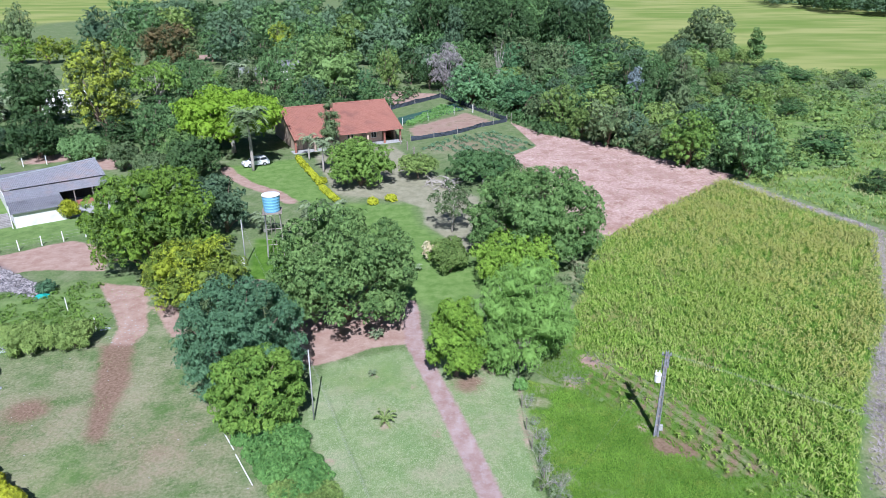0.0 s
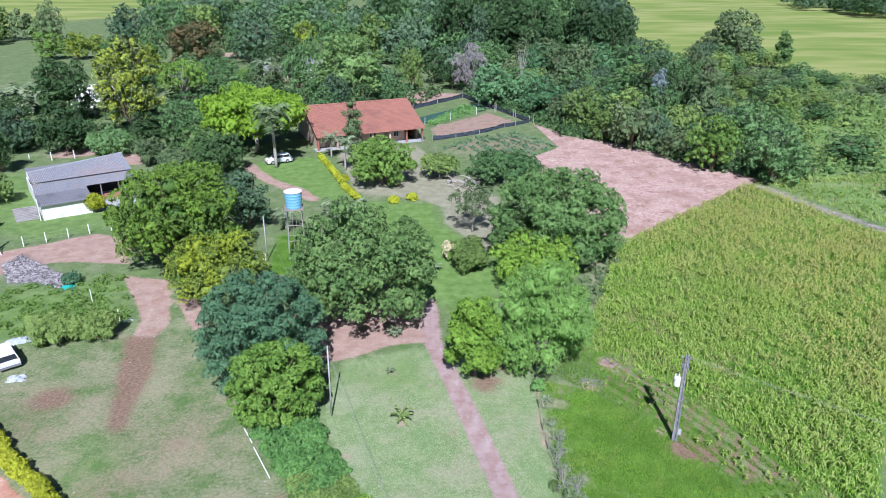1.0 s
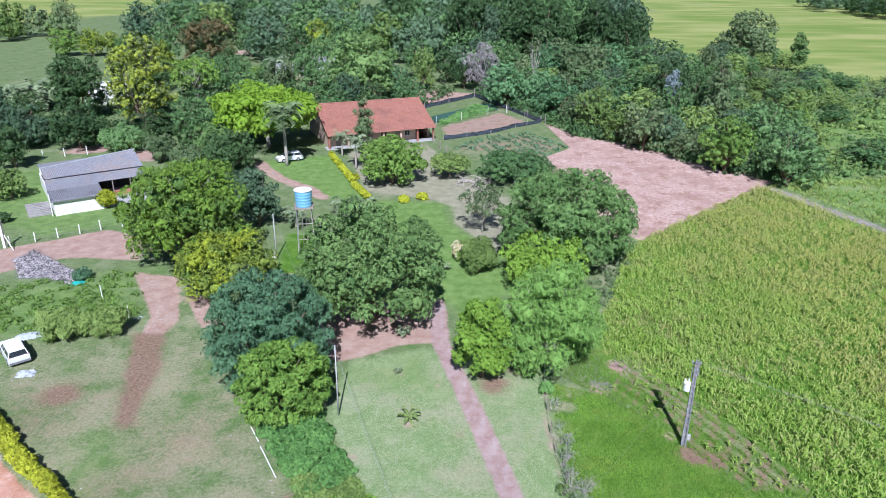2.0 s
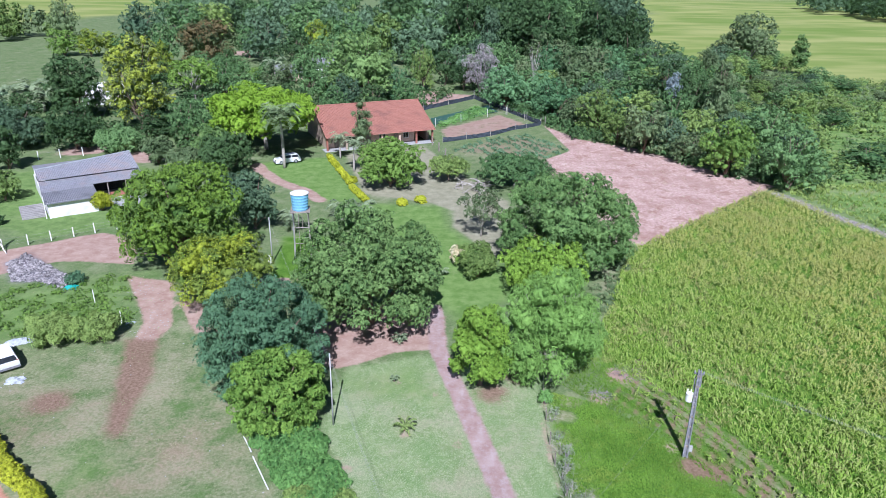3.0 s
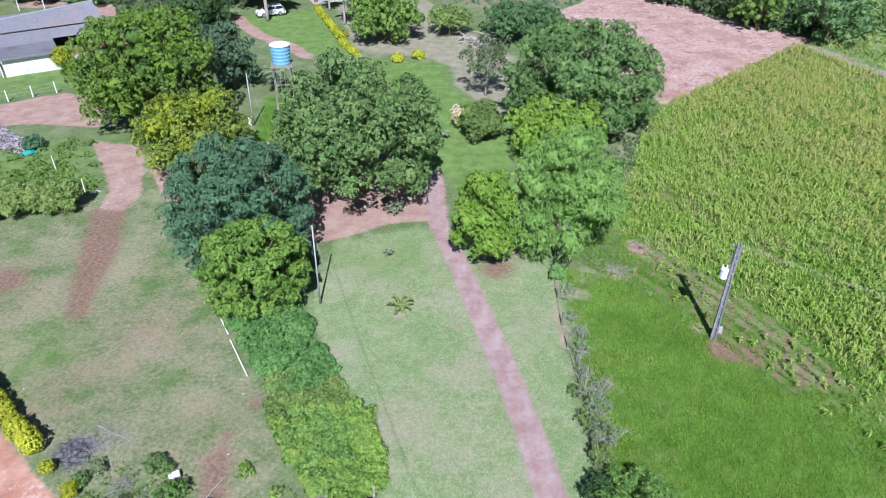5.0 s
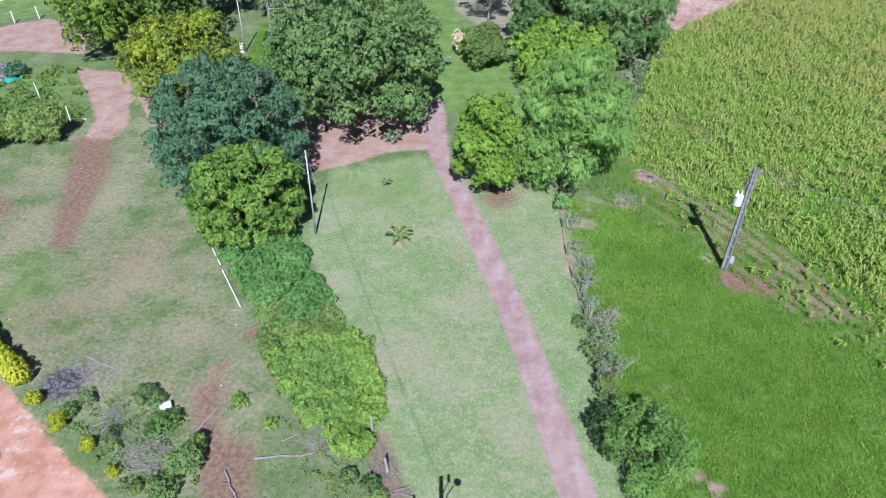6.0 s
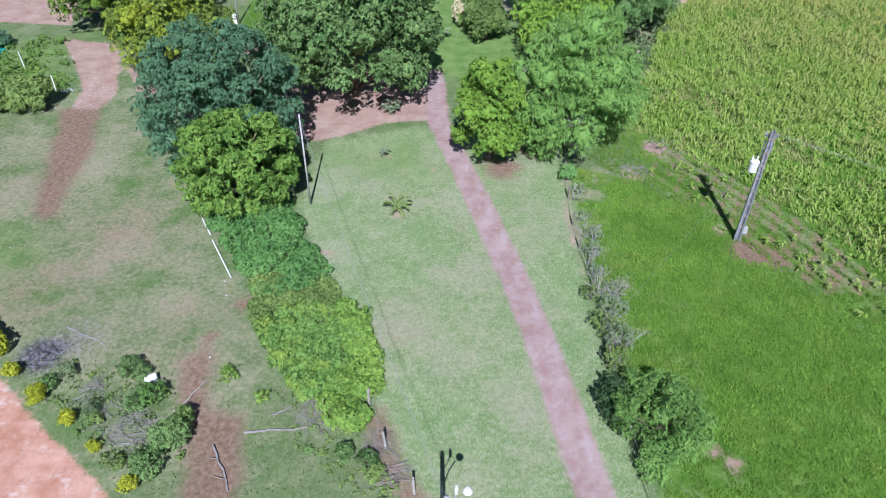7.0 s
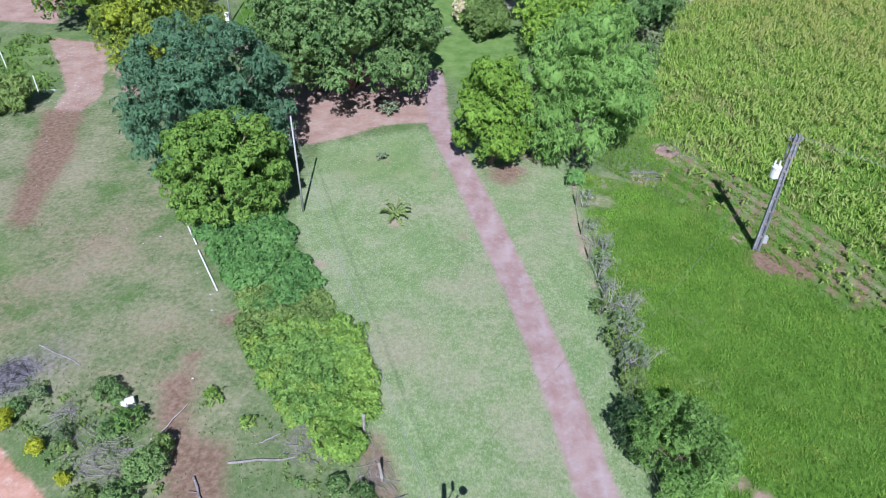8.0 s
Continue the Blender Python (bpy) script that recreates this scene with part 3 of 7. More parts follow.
def make_bush(name, x, y, height, width, leaf, label, count=1500, length=0.25, breadth=0.14, seed=1, depth=None, lobes=9, size=0.55,
              group="", category="bush", turn=0.0, bark=None, mass=0.7):
    rng = np.random.default_rng(seed)
    clumps = crown_lobes(rng, height, 0.05 * height, width / 2, (depth or width) / 2, lobes, size, sub=3)
    at, fa, wa = lobe_leaves(rng, clumps, int(count * 1.7), 0.2, tuft=length * 1.1, per=10, puff=0.55)
    root = thing(name, x, y, turn, label, category, group)
    g = Geo()
    for i, (p, r) in enumerate(clumps[:6]):
        g.tube([(0.05 * math.cos(i), 0.05 * math.sin(i), -0.05), tuple(Vector(p) * 0.5), tuple(p)], [0.05 * height ** 0.5, 0.035, 0.012], 5)
    part("stem", g, bark or BARK, root)
    me = leaf_mesh("foliage", at, fa, wa, length * 0.85, breadth * 0.85, rng)
    if mass:
        me = with_mass(rng, me, clumps[:lobes] + clumps[-1:], mass, leaf, name="foliage")
    part("foliage", me, leaf, root)
    return root


def inside(px, py, poly):
    """Signed distance to a polygon's edge, positive within."""
    poly = np.asarray(poly, float)
    best, odd = np.full(px.shape, 1e9), np.zeros(px.shape, bool)
    for (x0, y0), (x1, y1) in zip(poly, np.roll(poly, -1, axis=0)):
        dx, dy = x1 - x0, y1 - y0
        t = np.clip(((px - x0) * dx + (py - y0) * dy) / (dx * dx + dy * dy + 1e-9), 0, 1)
        best = np.minimum(best, np.hypot(px - x0 - t * dx, py - y0 - t * dy))
        if y0 != y1:
            odd ^= ((y0 > py) != (y1 > py)) & (px < (x1 - x0) * (py - y0) / (y1 - y0) + x0)
    return np.where(odd, best, -best)


def along(px, py, line, width):
    """Signed distance to the rim of a band of that half width along a line, positive within."""
    best = np.full(px.shape, 1e9)
    for (x0, y0), (x1, y1) in zip(line[:-1], line[1:]):
        dx, dy = x1 - x0, y1 - y0
        t = np.clip(((px - x0) * dx + (py - y0) * dy) / (dx * dx + dy * dy), 0, 1)
        best = np.minimum(best, np.hypot(px - x0 - t * dx, py - y0 - t * dy))
    return width - best


def spread(rng, poly, count):
    """Random places within a polygon."""
    poly = np.asarray(poly, float)
    (x0, y0), (x1, y1) = poly.min(axis=0), poly.max(axis=0)
    out = np.empty((0, 2))
    while len(out) < count:
        p = rng.uniform((x0, y0), (x1, y1), (count * 2, 2))
        out = np.concatenate([out, p[inside(p[:, 0], p[:, 1], poly) > 0]])
    return out[:count]


# ---- the ground: one sheet out to the horizon ----
DRIVE = [(-0.6, 62), (-0.35, 53.5), (1.15, 47), (2.5, 41), (3.7, 35), (4.7, 29), (5.45, 23), (6.2, 17), (7.2, 6), (8, -20)]
CORN = [(24.0, 77.5), (52.3, 103), (61.5, 77), (47.7, 55.3), (36.7, 42.2), (30.0, 33), (26.5, 27.5), (23.2, 25), (21.4, 31.3), (19.4, 36.3), (16.8, 41), (13.6, 46), (14.6, 52), (15.6, 57)]
TILLED = [(24.5, 151), (30, 137.2), (39.8, 130), (47.2, 117.2), (55.8, 105.6), (41, 92.2), (32.7, 85), (24.2, 77), (22, 81), (21, 95), (20.5, 110), (17.8, 118), (26.3, 128)]
TALL_GRASS = [(9.0, 46.5), (8.4, 40), (8.4, 32), (8.3, 27), (8.6, 18), (10, 6), (36, 6), (24.5, 22), (21.2, 31), (19.0, 36), (16.2, 41), (12.6, 45)]
DRY_EDGE = [(53.9, 101.6), (57.2, 92.0), (60.9, 83.8), (62.6, 78.5), (58, 71), (49.5, 56.5), (41, 46.2), (36, 39.2), (31, 31.5)]
MEADOW = [(56, 103), (61, 87), (66, 78), (100, 76), (130, 110), (150, 170), (122, 172), (98, 138), (74, 108)]
FURROWS = [[(13.6 + k * 0.95, 46.6 + k * 0.55), (17.6 + k * 0.95, 40.6 + k * 0.3), (20.8 + k * 0.9, 33.5)] for k in range(5)]
VEGETABLES = [(3.0, 127.2), (10.1, 136.9), (20.1, 140.7), (26, 128), (18.3, 119.2), (12, 122)]
NET_BACK = [(-2.2, 166.4), (4.0, 174.0), (11.1, 182.4), (16.8, 168.6), (21.7, 156.6), (24.0, 150.8)]
NET_FRONT = [(24.0, 150.8), (20.4, 147.5), (17.7, 146.0), (11.8, 139.9), (6.6, 136.7), (1.8, 134.1)]
BROWN_BED = [(0.8, 145.7), (16.2, 162.6), (21.6, 151.1), (15.1, 144), (2.1, 134.9)]


def swell(x, y):
    """The ground's low undulation."""
    z = 0.05 * np.sin(x * 0.31 + 1.3) * np.sin(y * 0.27) + 0.03 * np.sin(x * 0.83 + y * 0.57)
    return z * np.exp(-((y - 60) / 220) ** 2)


def build_ground():
    def lines(stops):
        out = []
        for (a, step), (b, _) in zip(stops[:-1], stops[1:]):
            out += list(np.arange(a, b - 1e-6, step))
        return np.array(out + [stops[-1][0]])

    gx = lines([(-3000, 400), (-600, 60), (-120, 6), (-62, 0.6), (64.4, 6), (142.4, 60), (622.4, 400), (3022.4, 1)])
    gy = lines([(-3000, 400), (-200, 40), (0, 4), (12, 0.6), (110.4, 1.0), (190.4, 5), (300, 30), (600, 400), (3000, 1)])
    x, y = (a.reshape(-1) for a in np.meshgrid(gx, gy))
    z = swell(x, y)

    def soft(d, s=0.8):
        return np.clip(0.5 + d / (2 * s), 0, 1)

    def area(*shapes):
        m = np.zeros(x.shape)
        for shape in shapes:
            m = np.maximum(m, shape)
        return m

    def poly(points, s=0.8):
        return soft(inside(x, y, points), s)

    def band(points, half, s=0.8):
        return soft(along(x, y, points, half), s)

    def spot(cx, cy, r, s=0.8):
        return soft(r - np.hypot(x - cx, y - cy), s)

    drive = band(DRIVE, 0.84, 0.45)
    worn = area(band([(a + 0.45, b) for a, b in DRIVE], 0.1, 0.35), 0.8 * band([(a - 0.55, b) for a, b in DRIVE], 0.0, 0.3))
    mown = poly([(-8.5, 50.5), (-1.5, 52.5), (8.6, 49), (8.2, 40), (7.6, 30), (7.8, 18), (8.5, 4), (-3, 4), (-2.6, 22), (-4.0, 26), (-4.4, 31), (-7.0, 35.5), (-9.5, 42)], 0.9)
    clay = poly([(-40, 46), (-31.5, 36.5), (-20.1, 26.7), (-18.6, 25.4), (-17.3, 24.3), (-15.9, 23.1), (-14.3, 21.7), (-8, 16), (-12, 8), (-24, 16), (-46, 38)], 0.5)
    dirt = area(
        0.66 * poly(BROWN_BED, 1.5),
        poly([(-1.3, 53.5), (-4.5, 52.9), (-9.5, 50.2), (-13, 53), (-13, 61), (-1.2, 61.8), (0.5, 60), (0.2, 54)], 0.5),
        poly([(-90, 58), (-53.5, 76.9), (-43.7, 83.4), (-38, 80), (-36, 73), (-45, 73.8), (-49.5, 70), (-90, 48)], 0.6),
        poly([(-35.6, 70), (-29.6, 68), (-26.5, 58.5), (-26.9, 54.9), (-28.9, 54.9), (-29.3, 58.5), (-32.4, 64.5)], 0.6),
        poly([(-27.6, 63.5), (-25.2, 63.5), (-22, 56.5), (-23.6, 56.5)], 0.6),
        poly([(-21, 69.5), (-15.5, 69), (-15.5, 66.5), (-19.5, 66)], 0.7),
        band([(-31.2, 116.5), (-29.7, 112.7), (-25.5, 106.5), (-20.5, 101.5), (-17.5, 97)], 1.15, 0.7),
        poly([(-70, 121), (-62, 123), (-60, 128), (-70, 130)], 1.0), spot(-52, 122, 4.5, 2),
        spot(16.9, 39.4, 0.5, 0.6), spot(11.3, 23.5, 0.4), spot(11.9, 22.8, 0.4),
        spot(15.4, 49.2, 1.1, 1.0), spot(17.6, 50.8, 1.0, 1.2), spot(13.0, 45.6, 0.8, 1.0), 
        band([(8.3, 46), (7.75, 41), (7.75, 36), (7.8, 31)], 0.15), spot(-7.1, 37.2, 0.25), spot(-7.8, 38.2, 0.15),
        poly([(-6, 195), (11.5, 187.6), (10.9, 183.2), (-2.2, 168)], 2), spot(-15, 338, 11, 5), spot(-72, 277, 7, 4),
        0.8 * spot(-11.0, 33.0, 0.3), spot(-3.05, 40.9, 0.25), spot(-3.85, 48.1, 0.2), spot(-0.6, 46.2, 0.25), spot(0.95, 39.9, 0.3))
    soil = area(
        poly([(-29.8, 55.5), (-26.8, 55.5), (-25.1, 49.2), (-25, 45), (-24.2, 40.3), (-25.6, 40.9), (-27.5, 47.4)], 0.9),
        *[band(line, 0.17, 0.4) for line in FURROWS], spot(18.0, 37.3, 1.3, 0.8), spot(19.1, 36.6, 1.1, 0.8), 0.4 * poly(BROWN_BED, 1.5), poly([(-13.3, 29.2), (-11.8, 29.6), (-11.4, 26.2), (-9.5, 25.5), (-8.9, 22.5), (-9.2, 18), (-11.4, 18), (-11.3, 23.2), (-12.7, 26.6)], 0.9), spot(-12.3, 30.4, 0.4, 0.6), spot(-11, 33, 0.5, 0.8),
        band([(-3.6, 25.6), (-2.6, 22.6), (-1.6, 21.0)], 0.5, 0.8), 0.42 * spot(-14, 31, 4, 5), 0.45 * spot(-23, 34, 6, 6), 0.4 * spot(-20, 40, 8, 8), 0.42 * spot(-33, 42, 7, 6), 0.85 * spot(-31.8, 45.2, 1.9, 1.2), spot(6.5, 49, 1.2, 1.5), spot(4, 46.6, 1.3, 1.2),
        0.45 * poly(VEGETABLES, 3))
    ash = area(spot(-20.1, 29.4, 1.15, 0.8), 0.55 * spot(-19.0, 30, 1.9, 2), poly([(-50.8, 73.2), (-49.7, 76.1), (-45.1, 72.1), (-40.5, 68.4), (-40.4, 65.9), (-44.3, 67.9), (-47.2, 67.8)], 1.2), 0.5 * spot(-6.3, 25.4, 0.8, 1.0))
    yard = area(poly([(-16.5, 124), (-2, 131), (2.5, 117), (7, 104), (11, 97), (10, 76), (7, 75.5), (2.2, 86), (2.5, 92.6), (-0.7, 96), (-11.2, 100.5)], 1.2),
                0.55 * spot(-7, 102, 6, 3))
    tilled = poly(TILLED, 0.7)
    lush = area(poly(TALL_GRASS, 1.5), poly(CORN, 1.5), poly([(-19.5, 122), (-31, 118), (-28, 110), (-18, 97), (-10.7, 96)], 1.5),
                poly([(-10, 96), (0.8, 94.5), (1.6, 86), (7, 75), (9, 66), (2, 58), (0.6, 62), (-3, 64)], 2), poly([(-20, 82), (-14, 82), (-14, 67), (-19, 69)], 1.5),
                poly([(56, 104), (64, 82), (150, 60), (170, 120), (122, 172), (85, 160)], 8), 0.6 * poly([(-70, 92), (-52, 80), (-43, 84.5), (-36, 92), (-44, 112), (-60, 120), (-75, 110)], 1.5),
                0.62 * poly([(-45, 68), (-33, 72), (-30, 58), (-45, 52), (-60, 60)], 4), 0.5 * poly([(-9, 49), (-1.6, 52), (0.5, 45), (-8, 45)], 2), 0.45 * spot(-27, 36, 6, 5))
    dry = area(0.5 * poly([(-44, 55), (-12, 57), (-7, 20), (-30, 28)], 6), 0.36 * poly([(-9, 52), (10, 52), (9, 15), (-4, 15)], 5), 0.5 * spot(-3, 31, 5, 5),
               0.5 * poly([(-17, 42), (-19, 28), (-13, 22), (-5, 22), (-9, 29), (-13, 36)], 3), 0.5 * band([(-13.5, 41), (-11.2, 34), (-9.2, 28), (-6.5, 25)], 0.8, 1.5),
               band(DRY_EDGE, 0.8, 1.0), spot(8.9, 41.2, 0.5), spot(8.9, 42.8, 0.5), spot(9.5, 34.2, 0.6), spot(9.6, 43.2, 0.9, 0.8), spot(10.4, 45.2, 0.7, 0.8), 0.62 * poly([(3, 127), (10, 136), (20, 140), (26, 129), (16, 120), (8, 121)], 3), 0.3 * spot(60, 130, 40, 20),
               0.6 * band([(15, 60), (22.5, 76)], 1.2, 1.5), 0.45 * poly([(13.6, 47), (17, 51), (23, 42), (26, 30), (22, 32), (18, 41)], 1.5))
    crop = area(poly([(140, 205), (128, 240), (100, 262), (74, 266), (92, 340), (98, 440), (160, 560), (260, 800), (700, 800), (900, 300), (700, 150), (300, 150)], 8), poly([(-700, 330), (-215, 400), (-150, 560), (-700, 900)], 15))
    # ridges of the tilled plot and of the sparse corn rows
    z += tilled * (0.02 * np.sin((x * 0.96 + y * 0.27) * 6.5) + 0.03 * np.sin(x * 2.1 + y * 1.3) * np.sin(y * 2.7 - x))
    z += 0.35 * np.clip(ash, 0, 1) * (np.hypot(x + 45, y - 71) < 9) * np.abs(np.sin(x * 1.3) * np.sin(y * 1.1))
    z -= 0.03 * drive
    rows, cols = len(gy), len(gx)
    i = (np.arange(rows - 1)[:, None] * cols + np.arange(cols - 1)[None]).reshape(-1)
    tris = np.stack([i, i + 1, i + cols + 1, i, i + cols + 1, i + cols], axis=1).reshape(-1)
    me = soup("ground", np.stack([x, y, z], axis=1), tris)
    me.polygons.foreach_set("use_smooth", [True] * len(me.polygons))
    for key, values in (("dirt", dirt), ("drive", drive), ("worn", worn), ("mown", mown), ("meadow", area(poly(TALL_GRASS, 1.0), poly(CORN, 1.0), poly([(-20, 82), (-14, 82), (-14, 67), (-19, 69)], 1.0))), ("clay", clay), ("soil", soil), ("ash", ash), ("yard", yard), ("tilled", tilled), ("lush", lush), ("dry", dry), ("crop", crop)):
        me.attributes.new(key, "FLOAT", "POINT").data.foreach_set("value", values.astype(np.float32))
    me.materials.append(GROUND)
    return tagged(new("ground", me), "grassy farm ground with reddish earth drives and a tilled plot", "ground", kind="structure")


build_ground()


# ---- crops and grass ----
def build_corn():
    """Rows of corn plants: a stalk, arching leaves and a tassel each."""
    rng = np.random.default_rng(5)
    turn = math.atan2(0.92, -0.4) - math.pi / 2
    ca, sa = math.cos(turn), math.sin(turn)
    poly = np.array(CORN)
    local = np.stack([poly[:, 0] * ca + poly[:, 1] * sa, -poly[:, 0] * sa + poly[:, 1] * ca], axis=1)
    us = np.arange(local[:, 0].min(), local[:, 0].max(), 0.8)
    vs = np.arange(local[:, 1].min(), local[:, 1].max(), 0.27)
    u, v = (a.reshape(-1) for a in np.meshgrid(us, vs))
    u, v = u + rng.normal(size=u.shape) * 0.15, v + rng.normal(size=u.shape) * 0.09
    px, py = u * ca - v * sa, u * sa + v * ca
    keep = inside(px, py, CORN) > 0.15
    edge = along(px, py, [(13.5, 49), (17.6, 44), (21.6, 36.5), (24, 28)], 3.2) > 0
    keep &= ~edge | (rng.random(len(px)) < 0.3)
    thick = np.sin(px * 0.62 + 1.1) * np.sin(py * 0.47 + px * 0.2) + 0.7 * np.sin(px * 0.23 - py * 0.31)
    keep &= rng.random(len(px)) < 0.3 + 0.18 * np.clip((px - 20) / 10, 0, 1) + 0.2 * thick
    px, py, edge = px[keep], py[keep], edge[keep]
    k = len(px)
    tall = rng.uniform(0.75, 1.12, k) * np.where(edge, 0.7, 1) * (0.9 + 0.18 * np.sin(px * 0.25) * np.sin(py * 0.2 + 1))
    verts, tris, n = [], [], 0
    r = 0.018
    for s in range(3):
        a = 2 * math.pi * s / 3
        verts.append(np.stack([px + r * math.cos(a), py + r * math.sin(a), np.zeros(k)], axis=1))
    verts.append(np.stack([px, py, tall], axis=1))
    b = np.arange(k)
    for s in range(3):
        tris.append(np.stack([b + s * k, b + (s + 1) % 3 * k, b + 3 * k], axis=1))
    n = 4 * k
    for leaf in range(6):
        a = rng.uniform(0, 2 * math.pi) + leaf * 2.4 + rng.normal(size=k) * 0.5 + px * 3.1
        h = tall * (0.32 + 0.12 * leaf) * rng.uniform(0.92, 1.08, k)
        l = tall * rng.uniform(0.42, 0.68, k)
        rise = l * rng.uniform(0.2, 0.55, k)
        ox, oy = np.cos(a), np.sin(a)
        w = 0.052 * rng.uniform(0.8, 1.4, k)
        rowsv = []
        for f, lift, wide in ((0.0, 0.0, 0.4), (0.45, 1.0, 1.0), (1.0, 0.25, 0.0)):
            cx, cy, cz = px + ox * l * f, py + oy * l * f, h + rise * lift - (l * 0.35 * f * f)
            if wide:
                rowsv.append(np.stack([cx - oy * w * wide, cy + ox * w * wide, cz], axis=1))
                rowsv.append(np.stack([cx + oy * w * wide, cy - ox * w * wide, cz], axis=1))
            else:
                rowsv.append(np.stack([cx, cy, cz], axis=1))
        verts += rowsv
        q = [n + i * k + b for i in range(5)]
        tris += [np.stack([q[0], q[1], q[3]], axis=1), np.stack([q[0], q[3], q[2]], axis=1), np.stack([q[2], q[3], q[4]], axis=1)]
        n += 5 * k
    me = soup("corn", np.concatenate(verts), np.concatenate(tris).reshape(-1))
    me.materials.append(CORN_LEAF)
    tagged(new("corn_crop", me), "yellow-green maize plants in rows beside tall grass", "crop", kind="stuff")


def blades(name, places, height, width, per, material, label, seed, lean=0.5, category="grass"):
    """Tufts of narrow blades at the places given."""
    rng = np.random.default_rng(seed)
    at = np.repeat(places, per, axis=0) + rng.normal(size=(len(places) * per, 2)) * height * 0.22
    k = len(at)
    a = rng.uniform(0, 2 * math.pi, k)
    h = height * rng.uniform(0.55, 1.25, k) * np.repeat(rng.uniform(0.7, 1.2, len(places)), per)
    out = h * np.abs(rng.normal(size=k)) * lean
    w = width * rng.uniform(0.7, 1.3, k)
    ox, oy = np.cos(a), np.sin(a)
    foot = swell(at[:, 0], at[:, 1])
    v = np.empty((k, 4, 3))
    v[:, 0] = np.stack([at[:, 0] - oy * w, at[:, 1] + ox * w, foot - 0.02], axis=1)
    v[:, 1] = np.stack([at[:, 0] + oy * w, at[:, 1] - ox * w, foot - 0.02], axis=1)
    v[:, 2] = np.stack([at[:, 0] + ox * out * 0.4 + oy * w * 0.8, at[:, 1] + oy * out * 0.35 - ox * w * 0.8, foot + h * 0.62], axis=1)
    v[:, 3] = np.stack([at[:, 0] + ox * out, at[:, 1] + oy * out, foot + h], axis=1)
    base = np.arange(k)[:, None] * 4
    tris = np.concatenate([base + np.array([[0, 1, 2]]), base + np.array([[0, 2, 3]])], axis=1).reshape(-1)
    me = soup(name, v.reshape(-1, 3), tris)
    me.materials.append(material)
    return tagged(new(name, me), label, category, kind="stuff")


build_corn()
rng = np.random.default_rng(11)
under = spread(rng, CORN, 42000)
under = under[(along(under[:, 0], under[:, 1], [(13.5, 49), (17.6, 44), (21.6, 36.5), (24, 28)], 2.6) < 0)]
under = under[rng.random(len(under)) > 0.4 * np.clip((under[:, 0] - 20) / 10, 0, 1)]
blades("maize_undergrowth", under, 0.34, 0.036, 3, UNDER_BLADE, "green grass and weeds growing among the maize", 13)
spots = spread(rng, TALL_GRASS, 60000)
spots = spots[spots[:, 1] > 18.5]
spots = spots[np.hypot(spots[:, 0] - 18.1, spots[:, 1] - 37.3) > 1.1]
for bx, by, br in ((11.3, 23.5, 0.4), (12.1, 22.8, 0.45), (10.9, 22, 0.5), (9.2, 21.9, 0.6), (9.6, 43.0, 1.0), (9.5, 34.2, 0.5)):
    spots = spots[np.hypot(spots[:, 0] - bx, spots[:, 1] - by) > br]
blades("tall_grass", spots, 0.17, 0.0095, 4, GRASS_BLADE, "dense bright green tall grass beside the maize", 12, 0.4)
dry_edge = []
for (x0, y0), (x1, y1) in zip(DRY_EDGE[:-1], DRY_EDGE[1:]):
    k = int(math.hypot(x1 - x0, y1 - y0) * 26)
    t = rng.random((k, 1))
    dry_edge.append(np.array([[x0, y0]]) * (1 - t) + np.array([[x1, y1]]) * t + rng.normal(size=(k, 2)) * 0.5)
blades("dry_grass_strip", np.concatenate(dry_edge), 0.22, 0.014, 5, DRY_BLADE, "pale grey dry grass along the maize field's edge", 14, 0.9)
field = spread(rng, MEADOW, 15000)
field = field[rng.random(len(field)) < 0.35 + 0.65 * (np.sin(field[:, 0] * 0.21) * np.sin(field[:, 1] * 0.17 + 1) > -0.2)]
blades("meadow_grass", field, 0.5, 0.06, 4, MEADOW_BLADE, "tall light green meadow grass beyond the maize", 15, 0.6)
